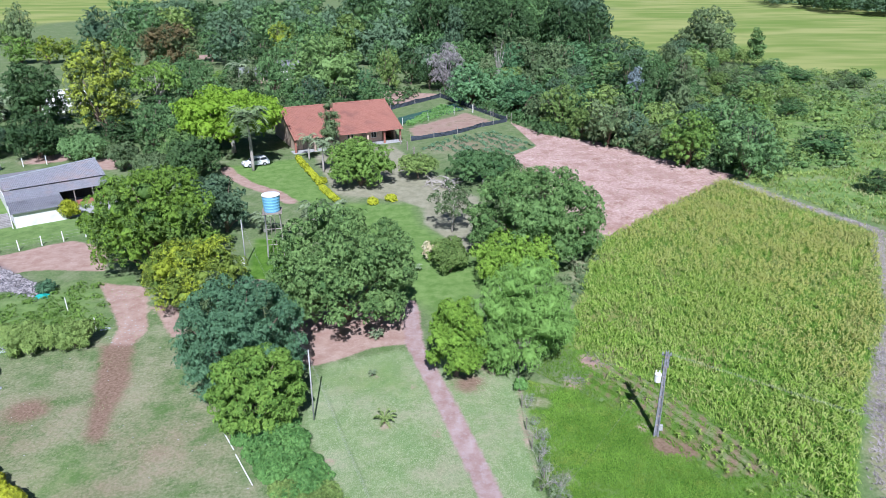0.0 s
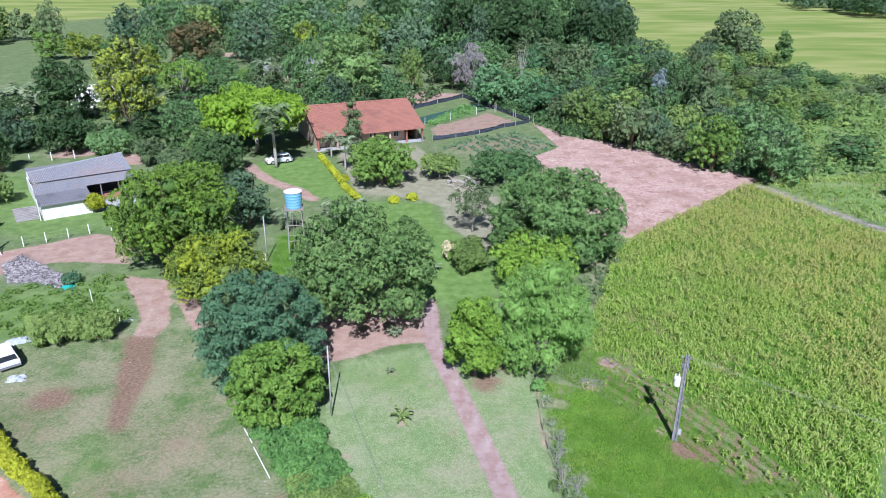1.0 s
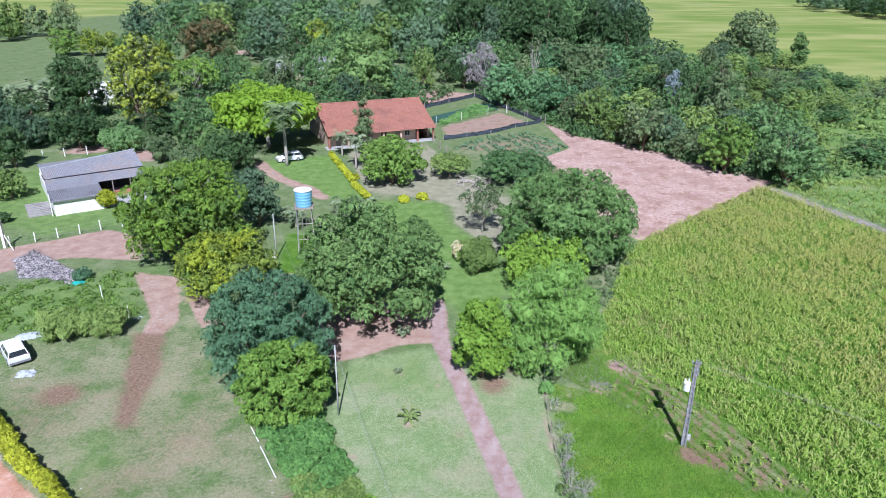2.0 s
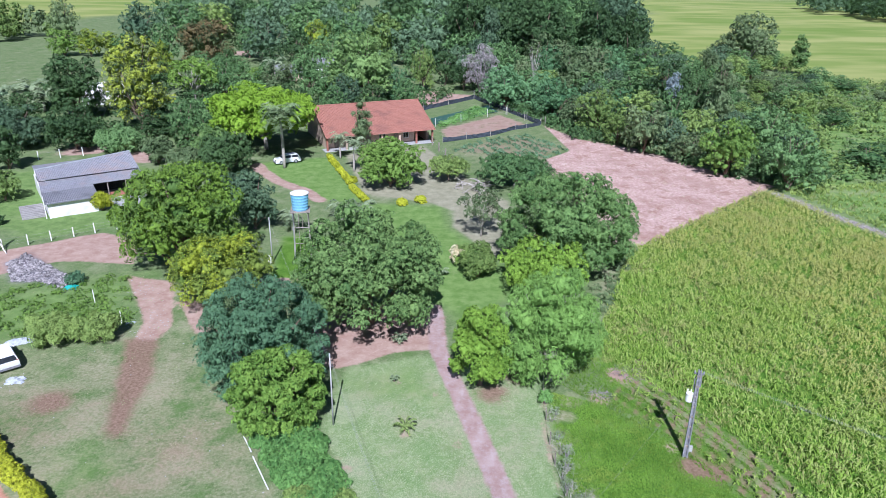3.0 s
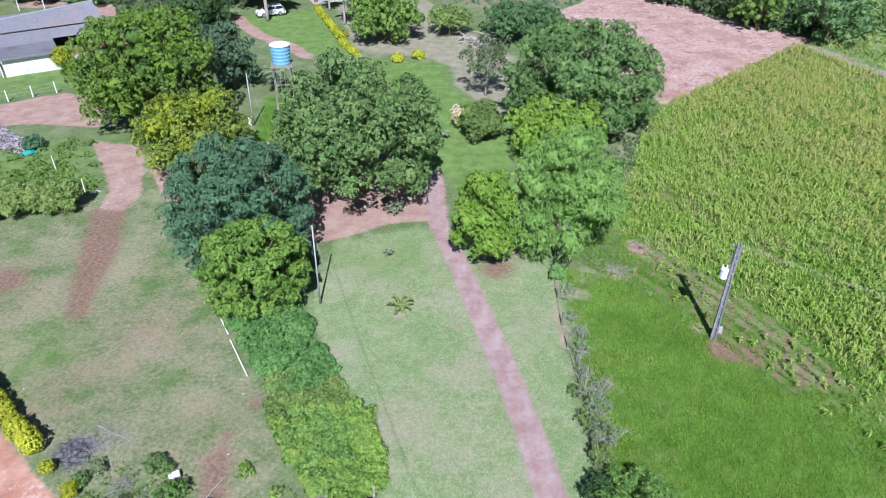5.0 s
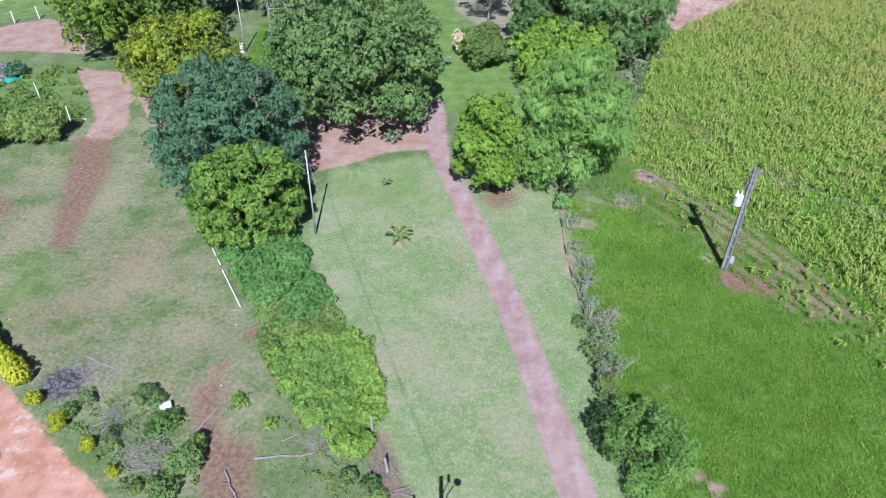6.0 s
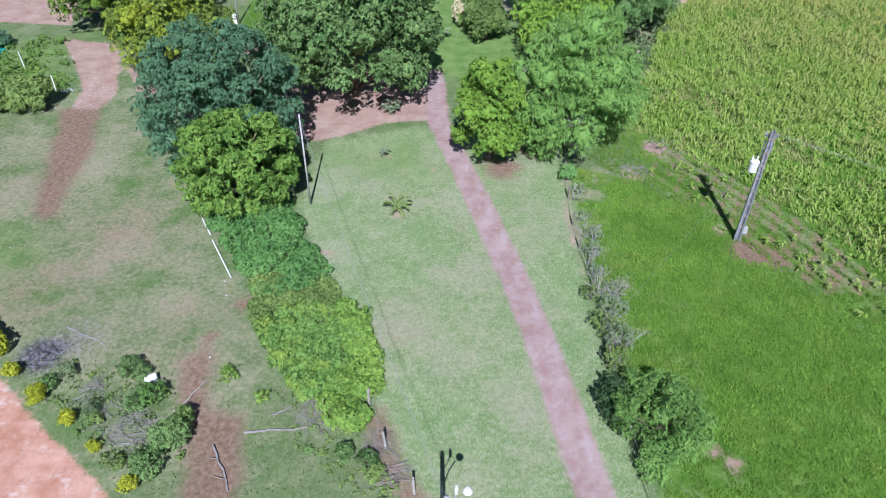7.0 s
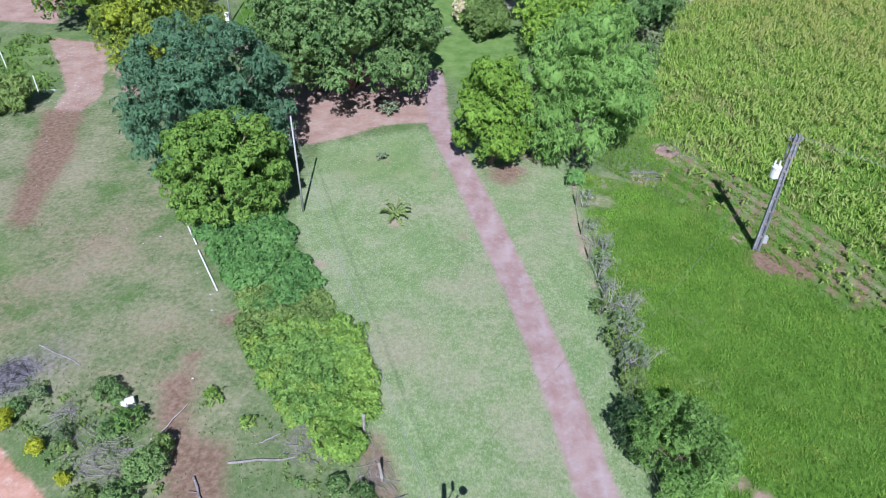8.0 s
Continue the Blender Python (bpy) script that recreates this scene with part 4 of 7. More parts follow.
# ---- trees near the drive ----
def plant_trees():
    near = "trees round the garden"
    make_tree("mango_tree", -15.0, 48.0, 9.7, 11.0, LEAF_MANGO, "broad dark blue-green mango tree with drooping leaves", low=0.2, lobes=105, size=0.155, count=70000,
              length=0.19, breadth=0.08, seed=3, hang=0.35, group=near, ragged=0.05)
    make_tree("broadleaf_tree", -12.8, 42.5, 6.5, 7.6, LEAF_LIME, "dense yellow-green broadleaf tree beside the mango", low=0.1, lobes=70, size=0.18, count=40000,
              length=0.19, breadth=0.1, seed=4, group=near, ragged=0.06)
    make_tree("shade_tree", -7.0, 58.5, 12.4, 15.4, LEAF_MID, "large spreading green shade tree over bare earth", low=0.3, lobes=46, size=0.25, count=79000,
              length=0.20, breadth=0.11, seed=5, group=near, ragged=0.07)
    make_tree("round_tree", -29.2, 72.0, 13.0, 15.2, LEAF_ROUND, "large round green tree beside the dirt road", low=0.2, lobes=36, size=0.27, count=68250,
              length=0.22, breadth=0.13, seed=6, group=near, ragged=0.08)
    make_tree("yellow_leaved_tree", -23.0, 63.3, 7.8, 11.0, LEAF_YELLOWISH, "low tree with yellow and green leaves", low=0.4, lobes=22, size=0.32, count=40950,
              length=0.16, breadth=0.09, seed=7, group=near)
    make_tree("young_tree", 3.1, 47.8, 7.6, 5.8, LEAF_LIGHT, "upright light green young tree beside the drive", mass=0.68, low=0.4, lobes=22, size=0.38, count=29575,
              length=0.17, breadth=0.09, seed=8, hang=0.5, group=near)
    make_tree("feathery_tree", 9.2, 48.6, 10.2, 9.2, LEAF_FEATHER, "feathery tree with drooping fine green leaves", mass=0.62, low=0.3, lobes=25, size=0.34, count=45500,
              length=0.23, breadth=0.055, seed=9, hang=1.1, bark=PALE_BARK, group=near)
    make_tree("light_green_tree", 11.4, 66.5, 6.1, 10.8, LEAF_LIGHT, "low light green tree behind the feathery tree", low=0.2, lobes=22, size=0.32, count=34125,
              length=0.17, breadth=0.09, seed=10, group=near)
    make_tree("dark_domed_tree", 15.1, 73.4, 11.4, 16.8, LEAF_DOME, "wide domed green tree beside the tilled plot", mass=0.48, low=0.0, lobes=100, size=0.17, count=100000,
              length=0.20, breadth=0.09, seed=11, group=near, ragged=0.06)
    make_bush("round_bush", 4.4, 69.8, 4.4, 4.8, LEAF_OLIVE, "round dark green bush with reddish tips", 5000, 0.24, 0.13, 12)
    make_bush("flowering_bush", 2.2, 73.5, 2.4, 2.8, FLOWER, "pale yellow flowering bush on the lawn", 900, 0.2, 0.12, 13)
    make_bush("leafy_bush", 2.9, 73.0, 2.2, 3.0, LEAF_LIME, "yellow-green leafy bush on the lawn", 1300, 0.22, 0.12, 113)
    make_tree("frangipani_tree", 5.7, 82.5, 7.0, 6.4, LEAF_GREY, "sparse grey-green tree with open branches", mass=0, low=2.0, lobes=14, size=0.22, count=4200,
              length=0.29, breadth=0.11, seed=14, bark=PALE_BARK, thick=0.12, group=near)
    make_tree("flat_topped_tree", 12.6, 104.2, 5.8, 12.6, LEAF_WOOD, "flat-topped dark green tree with bare bent limbs", low=0.9, lobes=30, size=0.28, count=17500,
              length=0.27, breadth=0.14, seed=15, flat=0.8, bark=PALE_BARK, group=near)
    make_tree("spreading_bush_tree", 2.2, 107.8, 4.4, 7.4, LEAF_OLIVE, "low spreading light green tree beside the bare limbs", low=0.8, lobes=20, size=0.28, count=6500,
              length=0.25, breadth=0.12, seed=132, flat=0.7, group=near)
    make_tree("bright_domed_tree", -7.2, 104.3, 8.2, 11.2, LEAF_FRESH, "domed bright green tree before the house", low=0.3, lobes=32, size=0.3, count=21000,
              length=0.27, breadth=0.14, seed=16, flat=0.4, group=near)
    make_tree("umbrella_tree", -32.0, 127.5, 12.8, 21.4, LEAF_BRIGHT, "wide flat-topped vivid green umbrella tree", mass=0.7, low=3.0, lobes=54, size=0.25, count=48000,
              length=0.31, breadth=0.17, seed=17, flat=0.5, bark=PALE_BARK, group=near)
    make_tree("thin_pine_tree", -13.2, 122.5, 10.4, 4.2, LEAF_GREY, "narrow dull green pine before the tiled roof", mass=0.6, low=1.0, lobes=24, size=0.4, count=6300,
              length=0.27, breadth=0.07, seed=18, group=near)
    make_tree("bushy_tree", -35.2, 112.0, 6.8, 9.6, LEAF_DEEP, "bushy dark green tree beside the garden drive", low=0.3, lobes=24, size=0.32, count=13125, length=0.27, breadth=0.15, seed=19)
    make_tree("bushy_tree", -39.5, 119.0, 6.6, 9.0, LEAF_MID, "bushy green tree behind the shed", low=0.3, lobes=24, size=0.32, count=11375, length=0.29, breadth=0.15, seed=119)
    make_tree("greyish_tree", -24.4, 85.0, 8.0, 6.8, LEAF_BLUE, "grey-green tree beside the water tower", low=0.3, lobes=24, size=0.34, count=12250, length=0.23, breadth=0.12, seed=20)
    make_tree("greyish_tree", -28.8, 92.0, 6.5, 8.0, LEAF_BLUE, "grey-green bushy tree behind the round tree", low=0.3, lobes=24, size=0.34, count=11375, length=0.25, breadth=0.13, seed=21)
    make_bush("grey_bush", -48.6, 117.0, 5.2, 6.5, LEAF_GREY, "pale grey-green bush behind the shed", 2800, 0.36, 0.18, 22)
    make_bush("broad_bush", -42.5, 113.0, 4.0, 7.0, LEAF_GREY, "pale grey-green bush behind the shed", 2800, 0.36, 0.18, 23)
    make_tree("mottled_tree", -61.0, 143.5, 19.5, 13.2, LEAF_MOTTLED, "tall tree mottled with yellow and dark leaves", low=1.6, lobes=60, size=0.26, count=28000,
              length=0.34, breadth=0.20, seed=24)
    make_tree("pale_limbed_tree", -55.5, 162.0, 13.6, 12.5, LEAF_LIME, "open yellow-green tree with pale limbs", mass=0, low=5.0, lobes=24, size=0.28, count=8750,
              length=0.34, breadth=0.20, seed=25, flat=0.3, bark=PALE_BARK)
    make_tree("dark_tree", -79.0, 153.0, 14.6, 12.4, LEAF_DEEP, "dense dark green tree beside the white house", low=1.0, lobes=40, size=0.28, count=19250, length=0.34, breadth=0.19, seed=26)
    make_tree("dark_tree", -67.0, 126.0, 8.4, 10.4, LEAF_DEEP, "dark green tree behind the shed", low=0.4, lobes=28, size=0.3, count=14000, length=0.29, breadth=0.15, seed=27)
    make_bush("clipped_bush", -58.1, 124.6, 4.8, 9.6, LEAF_WOOD, "broad mid-green bush behind the shed", 5500, 0.36, 0.2, 28, lobes=16, size=0.4)
    make_tree("purplish_tree", -77.5, 126.5, 8.2, 10.5, LEAF_BLUE, "dull blue-green tree at the far end of the yard", low=0.4, lobes=24, size=0.3, count=10500, length=0.31, breadth=0.15, seed=29)
    make_tree("purplish_tree", -93.0, 140.0, 8.5, 12.0, LEAF_BLUE, "dull blue-green tree at the far end of the yard", low=0.4, lobes=24, size=0.3, count=8750, length=0.34, breadth=0.19, seed=30)
    make_tree("rusty_tree", -74.6, 238.0, 15.6, 20.4, LEAF_RUST, "tree with rust-brown flowering crown", low=2, lobes=40, size=0.26, count=14875, length=0.48, breadth=0.29, seed=31)
    make_tree("leaning_tree", -18.1, 173.0, 17.6, 18.8, LEAF_MID, "tall rounded green tree behind the house", low=1.5, lobes=44, size=0.27, count=21000, length=0.39, breadth=0.23, seed=32)
    make_tree("vine_covered_dead_tree", 13.1, 189.5, 13.4, 10.5, LEAF_DRY, "grey dead tree hung with dry vines", mass=0, low=1.0, lobes=30, size=0.3, count=7875, length=0.54, breadth=0.09,
              seed=33, hang=2.0, bark=DEAD_WOOD)
    make_tree("vine_hung_tree", 59.1, 140.5, 15.6, 6.4, LEAF_GREY, "narrow tree hung with grey-green vines", low=0.4, lobes=30, size=0.42, count=10500, length=0.37, breadth=0.13, seed=34, hang=2.0)
    make_tree("shed_shrub", -63.5, 96.0, 4.6, 5.4, LEAF_OLIVE, "green shrub beside the shed", low=0.2, lobes=18, count=5250, length=0.20, breadth=0.12, seed=35, category="bush")
    make_tree("dark_tree", -67.5, 92.5, 6.6, 6.4, LEAF_DEEP, "dark green tree at the shed lawn", low=0.3, lobes=24, size=0.32, count=9000, length=0.24, breadth=0.13, seed=127)
    make_tree("dark_tree", -72.2, 112.9, 7.8, 5.4, LEAF_DEEP, "dark green tree at the shed lawn", low=0.3, lobes=24, size=0.32, count=7000, length=0.26, breadth=0.15, seed=128)
    # an added tree, placed to throw shade on the shed lawn
    make_tree("dark_tree", -72.0, 104.5, 6.6, 6.0, LEAF_MID, "dark green tree at the shed lawn", low=0.3, lobes=24, size=0.32, count=7000, length=0.26, breadth=0.15, seed=129)
    make_tree("pale_crowned_tree", 111.0, 246.0, 19.6, 21.0, LEAF_GREY, "tall pale olive tree with an open crown beside the far field", low=2.0, lobes=44, size=0.24, count=14000, length=0.5, breadth=0.3, seed=130, mass=0.3, bark=PALE_BARK)
    make_tree("narrow_tree", 124.2, 235.2, 12.6, 6.4, LEAF_MID, "narrow dark tree standing before the far field", low=0.8, lobes=24, size=0.36, count=6000, length=0.44, breadth=0.24, seed=131, mass=0.6)
    make_tree("silvery_tree", 56.2, 159.5, 10.6, 4.4, LEAF_SILVER, "small silvery pale-leaved tree among the woods", low=4.0, lobes=14, size=0.4, count=2600, length=0.4, breadth=0.2, seed=133)
    make_tree("bare_dead_tree", 27.5, 188.0, 15.5, 4.4, LEAF_DRY, "bare pale dead tree standing in the woods", low=4.0, lobes=12, size=0.3, count=120, length=0.4, breadth=0.06, seed=134, mass=0, bark=PALE_BARK, thick=0.22)
    make_bush("low_bush", -59.0, 86.0, 1.5, 2.2, LEAF_DEEP, "small dark bush on the shed lawn", 700, 0.22, 0.13, 36)
    make_bush("pasture_bush", -35.8, 54.7, 3.2, 5.6, LEAF_OLIVE, "sprawling dull green bush in the pasture", 6000, 0.26, 0.11, 37, depth=4.4, lobes=18, size=0.36)
    make_bush("pasture_bush", -32.2, 55.4, 2.9, 4.6, LEAF_OLIVE, "sprawling dull green bush in the pasture", 5000, 0.26, 0.11, 38, depth=3.8, lobes=16, size=0.36)
    make_bush("teal_weeds", -40.2, 67.8, 1.0, 2.6, LEAF_MANGO, "low dark weeds beside the rubble", 900, 0.22, 0.12, 39)
    make_bush("grey_bush", -20.6, 61.0, 5.2, 4.6, LEAF_GREY, "pale grey-green bush between the trees", 3500, 0.26, 0.12, 40)


plant_trees()


# ---- woods ----
def thicket(name, poly, count, total, radius, leaf, label, seed, length=0.5, breadth=0.28, rise=0.8, category="undergrowth"):
    """Low growth over an area: many small mounds of leaves, as one mass."""
    rng = np.random.default_rng(seed)
    lobes = []
    for x, y in spread(rng, poly, count):
        r = rng.uniform(*radius)
        lobes.append((np.array([x, y, r * rise * rng.uniform(0.1, 0.5)]), np.array([r, r, r * rise])))
    at, fa, wa = lobe_leaves(rng, lobes, total, 0.25, 0.6, 0.05, tuft=length * 0.8, per=8, puff=0.6)
    me = with_mass(rng, leaf_mesh(name, at, fa, wa, length, breadth, rng), lobes, 0.36, leaf, 3, 6, name)
    return tagged(new(name, me), label, category, kind="stuff")


KINDS = ((LEAF_DEEP, 0.04, 0.4), (LEAF_WOOD, 0.03, 0.5), (LEAF_BLUE, 0.03, 0.7), (LEAF_OLIVE, 0.02, 0.4), (LEAF_DEEP, 0.12, 1.0), (LEAF_WOOD, 0.0, 0.4), (LEAF_GREY, 0.02, 0.9), (LEAF_TEAL, 0.0, 0.5),
         (LEAF_DEEP, 0.12, 0.6), (LEAF_WOOD, 0.18, 0.6), (LEAF_BLUE, 0.08, 0.9), (LEAF_YELLOWISH, 0.06, 0.4), (LEAF_FRESH, 0.02, 0.4))
WOOD_FIRST = [(22, 212), (34, 205), (48, 214), (34, 142), (60, 226), (57, 103.5), (40, 126.5), (26, 164), (30, 238), (52, 240), (66, 243), (-124, 261), (50, 111.5)]
WOOD_LABELS = ["dense dark green tree of the woods", "mid-green leafy tree of the woods", "dull blue-green tree of the woods", "olive-green tree at the wood's edge",
               "tall dark wood tree with hanging leaves", "bushy green tree at the wood's edge", "grey-green tree hung with vines", "bushy bright green tree at the wood's edge",
               "very tall dark green tree of the woods", "very tall mid-green tree of the woods", "very tall blue-green tree of the woods", "yellow-green leafy tree among the neighbouring gardens", "light green bushy tree at the wood's edge"]


def forest():
    """Wood trees of some kinds, each copied to many places; the far ones are one mass."""
    rng = np.random.default_rng(77)
    kinds, clouds, masses = [], [], []
    for i, (leaf, low, hang) in enumerate(KINDS):
        x, y = WOOD_FIRST[i]
        big = 8 <= i <= 10
        kinds.append(make_tree("wood_tree", x, y, 24.0 if big else 10.0, 19.0 if big else 10.2, leaf, WOOD_LABELS[i], low=(24 if big else 10) * low, lobes=46 if big else 26, size=0.26 if big else 0.32,
                               count=14000 if big else 5400, rings=3, sides=6, mass=0.36, length=0.6 if big else 0.36, breadth=0.34 if big else 0.2, seed=200 + i, hang=hang, group="woods behind the farm"))
        r2 = np.random.default_rng(300 + i)
        shape = crown_lobes(r2, 10.0, 0.5, 5.1, 5.1, 24, 0.3, sub=3)
        clouds.append(lobe_leaves(r2, shape, 2000, hang, tuft=0.6, per=8, puff=0.65))
        masses.append(shape[:24] + shape[-1:])
    far = [[] for _ in KINDS]

    def put(poly, count, tall, pick, wide=(0.85, 1.25), gap=3.5, away=False):
        done = []
        for x, y in spread(rng, poly, count * 5):
            if len(done) >= count or any(math.hypot(x - a, y - b) < gap for a, b in done):
                continue
            done.append((x, y))
            kind = pick[int(rng.integers(len(pick)))]
            h = rng.uniform(*tall) / (24 if 8 <= kind <= 10 else 10)
            w = h * rng.uniform(*wide)
            turn = rng.uniform(0, 360)
            if away:
                far[kind].append((x, y, w, h, radians(turn)))
            else:
                copy_thing(kinds[kind], pose(x, y, 0, 0, 0, turn) @ Matrix.Diagonal((w, w * rng.uniform(0.9, 1.1), h, 1)))

    def stand(places):
        """Single trees: place, height, width and kind."""
        for x, y, height, width, kind in places:
            tall, wide = (24.0, 19.0) if 8 <= kind <= 10 else (10.0, 10.2)
            w = width / wide
            copy_thing(kinds[kind], pose(x, y, 0, 0, 0, rng.uniform(0, 360)) @ Matrix.Diagonal((w, w, height / tall, 1)))

    # tall wood on the slope behind the garden beds
    put([(12, 236), (40, 224), (66, 229), (72, 254), (60, 262), (12, 258)], 21, (18, 27), (8, 8, 9, 10), (0.7, 1.05), 6.0)
    put([(12, 256), (72, 256), (88, 330), (8, 330)], 28, (21, 28), (0, 0, 2, 1), (0.8, 1.1), 8, True)
    put([(-22, 232), (14, 222), (14, 320), (-10, 320)], 14, (13, 18), (1, 2, 1, 3), (0.85, 1.1), 7, True)
    # lower growth in front of it, down to the tilled plot
    put([(13, 196), (30, 192), (84, 210), (78, 232), (40, 224), (14, 230)], 26, (7, 14), (1, 2, 5, 7, 6, 0), (0.8, 1.3), 4.5)
    put([(30, 192), (20, 178), (32, 160), (42, 140), (50, 150), (70, 204)], 22, (5, 9), (1, 3, 5, 7, 6, 2), (0.9, 1.4), 4.2)
    put([(42, 136), (50, 120), (58, 110), (66, 116), (72, 137), (76, 196), (52, 152)], 22, (4, 8), (1, 3, 5, 7, 2, 1), (0.9, 1.5), 4.2)
    stand([(18, 169, 11, 12.7, 7), (28, 156.5, 9.6, 12, 7), (16.5, 178, 9, 9, 2), (21, 203, 13, 10, 1), (57, 166, 13, 13, 0), (56.5, 149, 12, 9, 0), (62, 125, 9.4, 10, 1), (52, 132, 8, 9, 3),
           (46, 119.5, 6.0, 7.5, 6), (44.5, 127, 7.5, 8, 2), (79.6, 147, 9, 9, 3), (78.5, 143.5, 6.2, 5, 12), (70, 131, 7.5, 9, 5), (64, 111, 5.2, 8, 1), (69, 121, 6, 8, 3), (50, 142, 9.5, 9, 1),
           (31, 150, 6.5, 7, 6), (37, 134, 6.2, 7, 3), (86, 165, 7, 9, 1), (93, 180, 7, 10, 6), (77.8, 116.5, 4.6, 10.5, 5), (73.3, 94.6, 3.8, 5.6, 0), (90, 150, 4.6, 8, 1), (100, 168, 4, 8, 3), (106, 190, 5, 9, 5), (118, 196, 4, 10, 1)])
    put([(82, 170), (104, 186), (128, 214), (100, 236), (80, 204)], 20, (3, 6), (1, 3, 6, 5, 2), (1.1, 1.9), 5.0)
    put([(84, 220), (96, 216), (122, 236), (128, 258), (106, 262)], 14, (5, 10), (3, 1, 5, 2, 6), (0.9, 1.3), 5)
    put([(120, 180), (150, 174), (165, 198), (136, 210)], 10, (2, 3.6), (1, 6), (1.5, 2.2), 6)
    # behind the house and among the neighbours
    stand([(-27, 175, 10, 10, 1), (-9, 174, 9, 9, 7), (-25, 192, 10, 9.5, 6), (-2.4, 195, 12, 7.5, 3), (-33.5, 190, 13.2, 9.3, 5), (-30, 150, 8, 9, 0), (-22, 152, 8, 8, 1), (-14, 158, 8, 8, 0), (-21, 163, 9, 9, 2),
           (-6, 165, 8, 8, 1), (-35, 159, 7.6, 8, 0), (-45, 170, 8.4, 9, 5), (-41, 180, 8, 8, 6), (-66, 158, 6.5, 9, 0), (-63, 188, 9, 10, 6), (-55, 183, 10.2, 9, 1), (-47.3, 129.4, 9.2, 7.1, 1), (-43.1, 131.8, 9, 8.1, 5),
           (-50, 140, 7, 8, 0), (-56, 137, 5.5, 8, 0), (-39, 142, 7, 8, 0), (-51, 206, 5, 7, 12), (-47, 200.5, 6.5, 7.5, 1), (-42, 203, 7.5, 6, 6), (-39, 212, 8, 8, 0), (-14, 203, 10, 9, 2), (4, 205, 10, 9, 0), (-4, 214, 12, 11, 1), (9, 196, 8, 8, 0), (8, 212, 11, 10, 2), (-22, 215, 12, 12, 0), (-33, 224, 12, 12, 1)])
    stand([(-150, 297, 19, 13, 6), (-134, 262, 10, 13, 12), (-119.5, 268, 8.5, 9.5, 11), (-116, 289, 18, 18, 2), (-102, 302, 19, 19, 1), (-95, 318, 17, 18, 3), (-90, 240, 14, 11, 1), (-57, 250, 15.6, 18.3, 2), (-48, 275, 18.5, 19, 1),
           (-84, 262, 13, 13, 0), (-41, 262, 14, 12, 11), (-78, 205, 12, 8, 11), (-92, 215, 7, 9, 0), (-70, 214, 8, 9, 1), (-64, 222, 8, 9, 0), (-60, 200, 8, 8, 1), (-75, 190, 8, 9, 0), (-82, 200, 7, 8, 2), (-50, 222, 9, 9, 0), (-58, 212, 7, 8, 5), (-108, 252, 9, 10, 1), (-45, 240, 12, 12, 0), (-67, 262, 12, 12, 1), (-70, 168, 7, 9, 1), (-52, 152, 7, 8, 5), (-58, 168, 7.5, 8, 0), (-100, 232, 6, 9, 1), (-88, 148, 7, 8, 0), (-96, 150, 7.5, 9, 2), (-104, 156, 7, 9, 0)])
    put([(-36, 245), (-18, 238), (-18, 290), (-40, 300)], 12, (13, 18), (3, 2, 1), (0.95, 1.2), 7, True)
    put([(-60, 318), (-22, 290), (-24, 330), (-60, 360)], 10, (14, 18), (2, 0, 3), (0.95, 1.2), 10, True)
    put([(-125, 335), (-62, 330), (-60, 385), (-140, 395)], 14, (14, 20), (1, 2, 0), (0.9, 1.2), 9, True)
    put([(-60, 385), (10, 400), (10, 470), (-80, 470)], 16, (16, 22), (0, 2, 1), (0.9, 1.2), 10, True)
    put([(4, 330), (88, 330), (94, 430), (-2, 430)], 28, (18, 26), (0, 2, 1), (0.85, 1.15), 11, True)
    put([(-200, 210), (-150, 205), (-140, 230), (-200, 245)], 8, (5, 8), (3, 2), (1.2, 1.6), 9, True)
    put([(-190, 300), (-160, 300), (-165, 330), (-210, 330)], 6, (9, 16), (3, 6), (1.0, 1.4), 11, True)
    put([(-110, 350), (-62, 360), (-66, 450), (-130, 430)], 12, (14, 20), (2, 0), (0.95, 1.25), 14, True)
    put([(332, 640), (300, 545), (306, 492), (308, 455), (350, 400), (400, 440), (380, 640)], 80, (12, 18), (0, 0, 2), (1.0, 1.5), 7, True)
    for i, places in enumerate(far):
        if not places:
            continue
        at, fa, wa = clouds[i]
        spots, facings, ways = [], [], []
        for x, y, w, h, a in places:
            turn = np.array([[math.cos(a), -math.sin(a), 0], [math.sin(a), math.cos(a), 0], [0, 0, 1]])
            spots.append(at @ turn.T * np.array([w, w, h]) + np.array([x, y, 0]))
            facings.append(fa @ turn.T)
            ways.append(wa @ turn.T)
        r3 = np.random.default_rng(400 + i)
        clumps = []
        for x, y, w, h, a in places:
            for p, r in masses[i]:
                clumps.append((np.array([math.cos(a) * p[0] - math.sin(a) * p[1], math.sin(a) * p[0] + math.cos(a) * p[1], p[2]]) * np.array([w, w, h]) + np.array([x, y, 0]), r * np.array([w, w, h])))
        me = leaf_mesh("far_woods", np.concatenate(spots), np.concatenate(facings), np.concatenate(ways), 0.85, 0.5, r3)
        me = with_mass(r3, me, clumps, 0.45, KINDS[i][0], 3, 5, "far_woods")
        tagged(new("far_woods", me), WOOD_LABELS[i].replace("tree", "trees").replace("trees of the woods", "trees of the far woods"), "woods", kind="stuff")


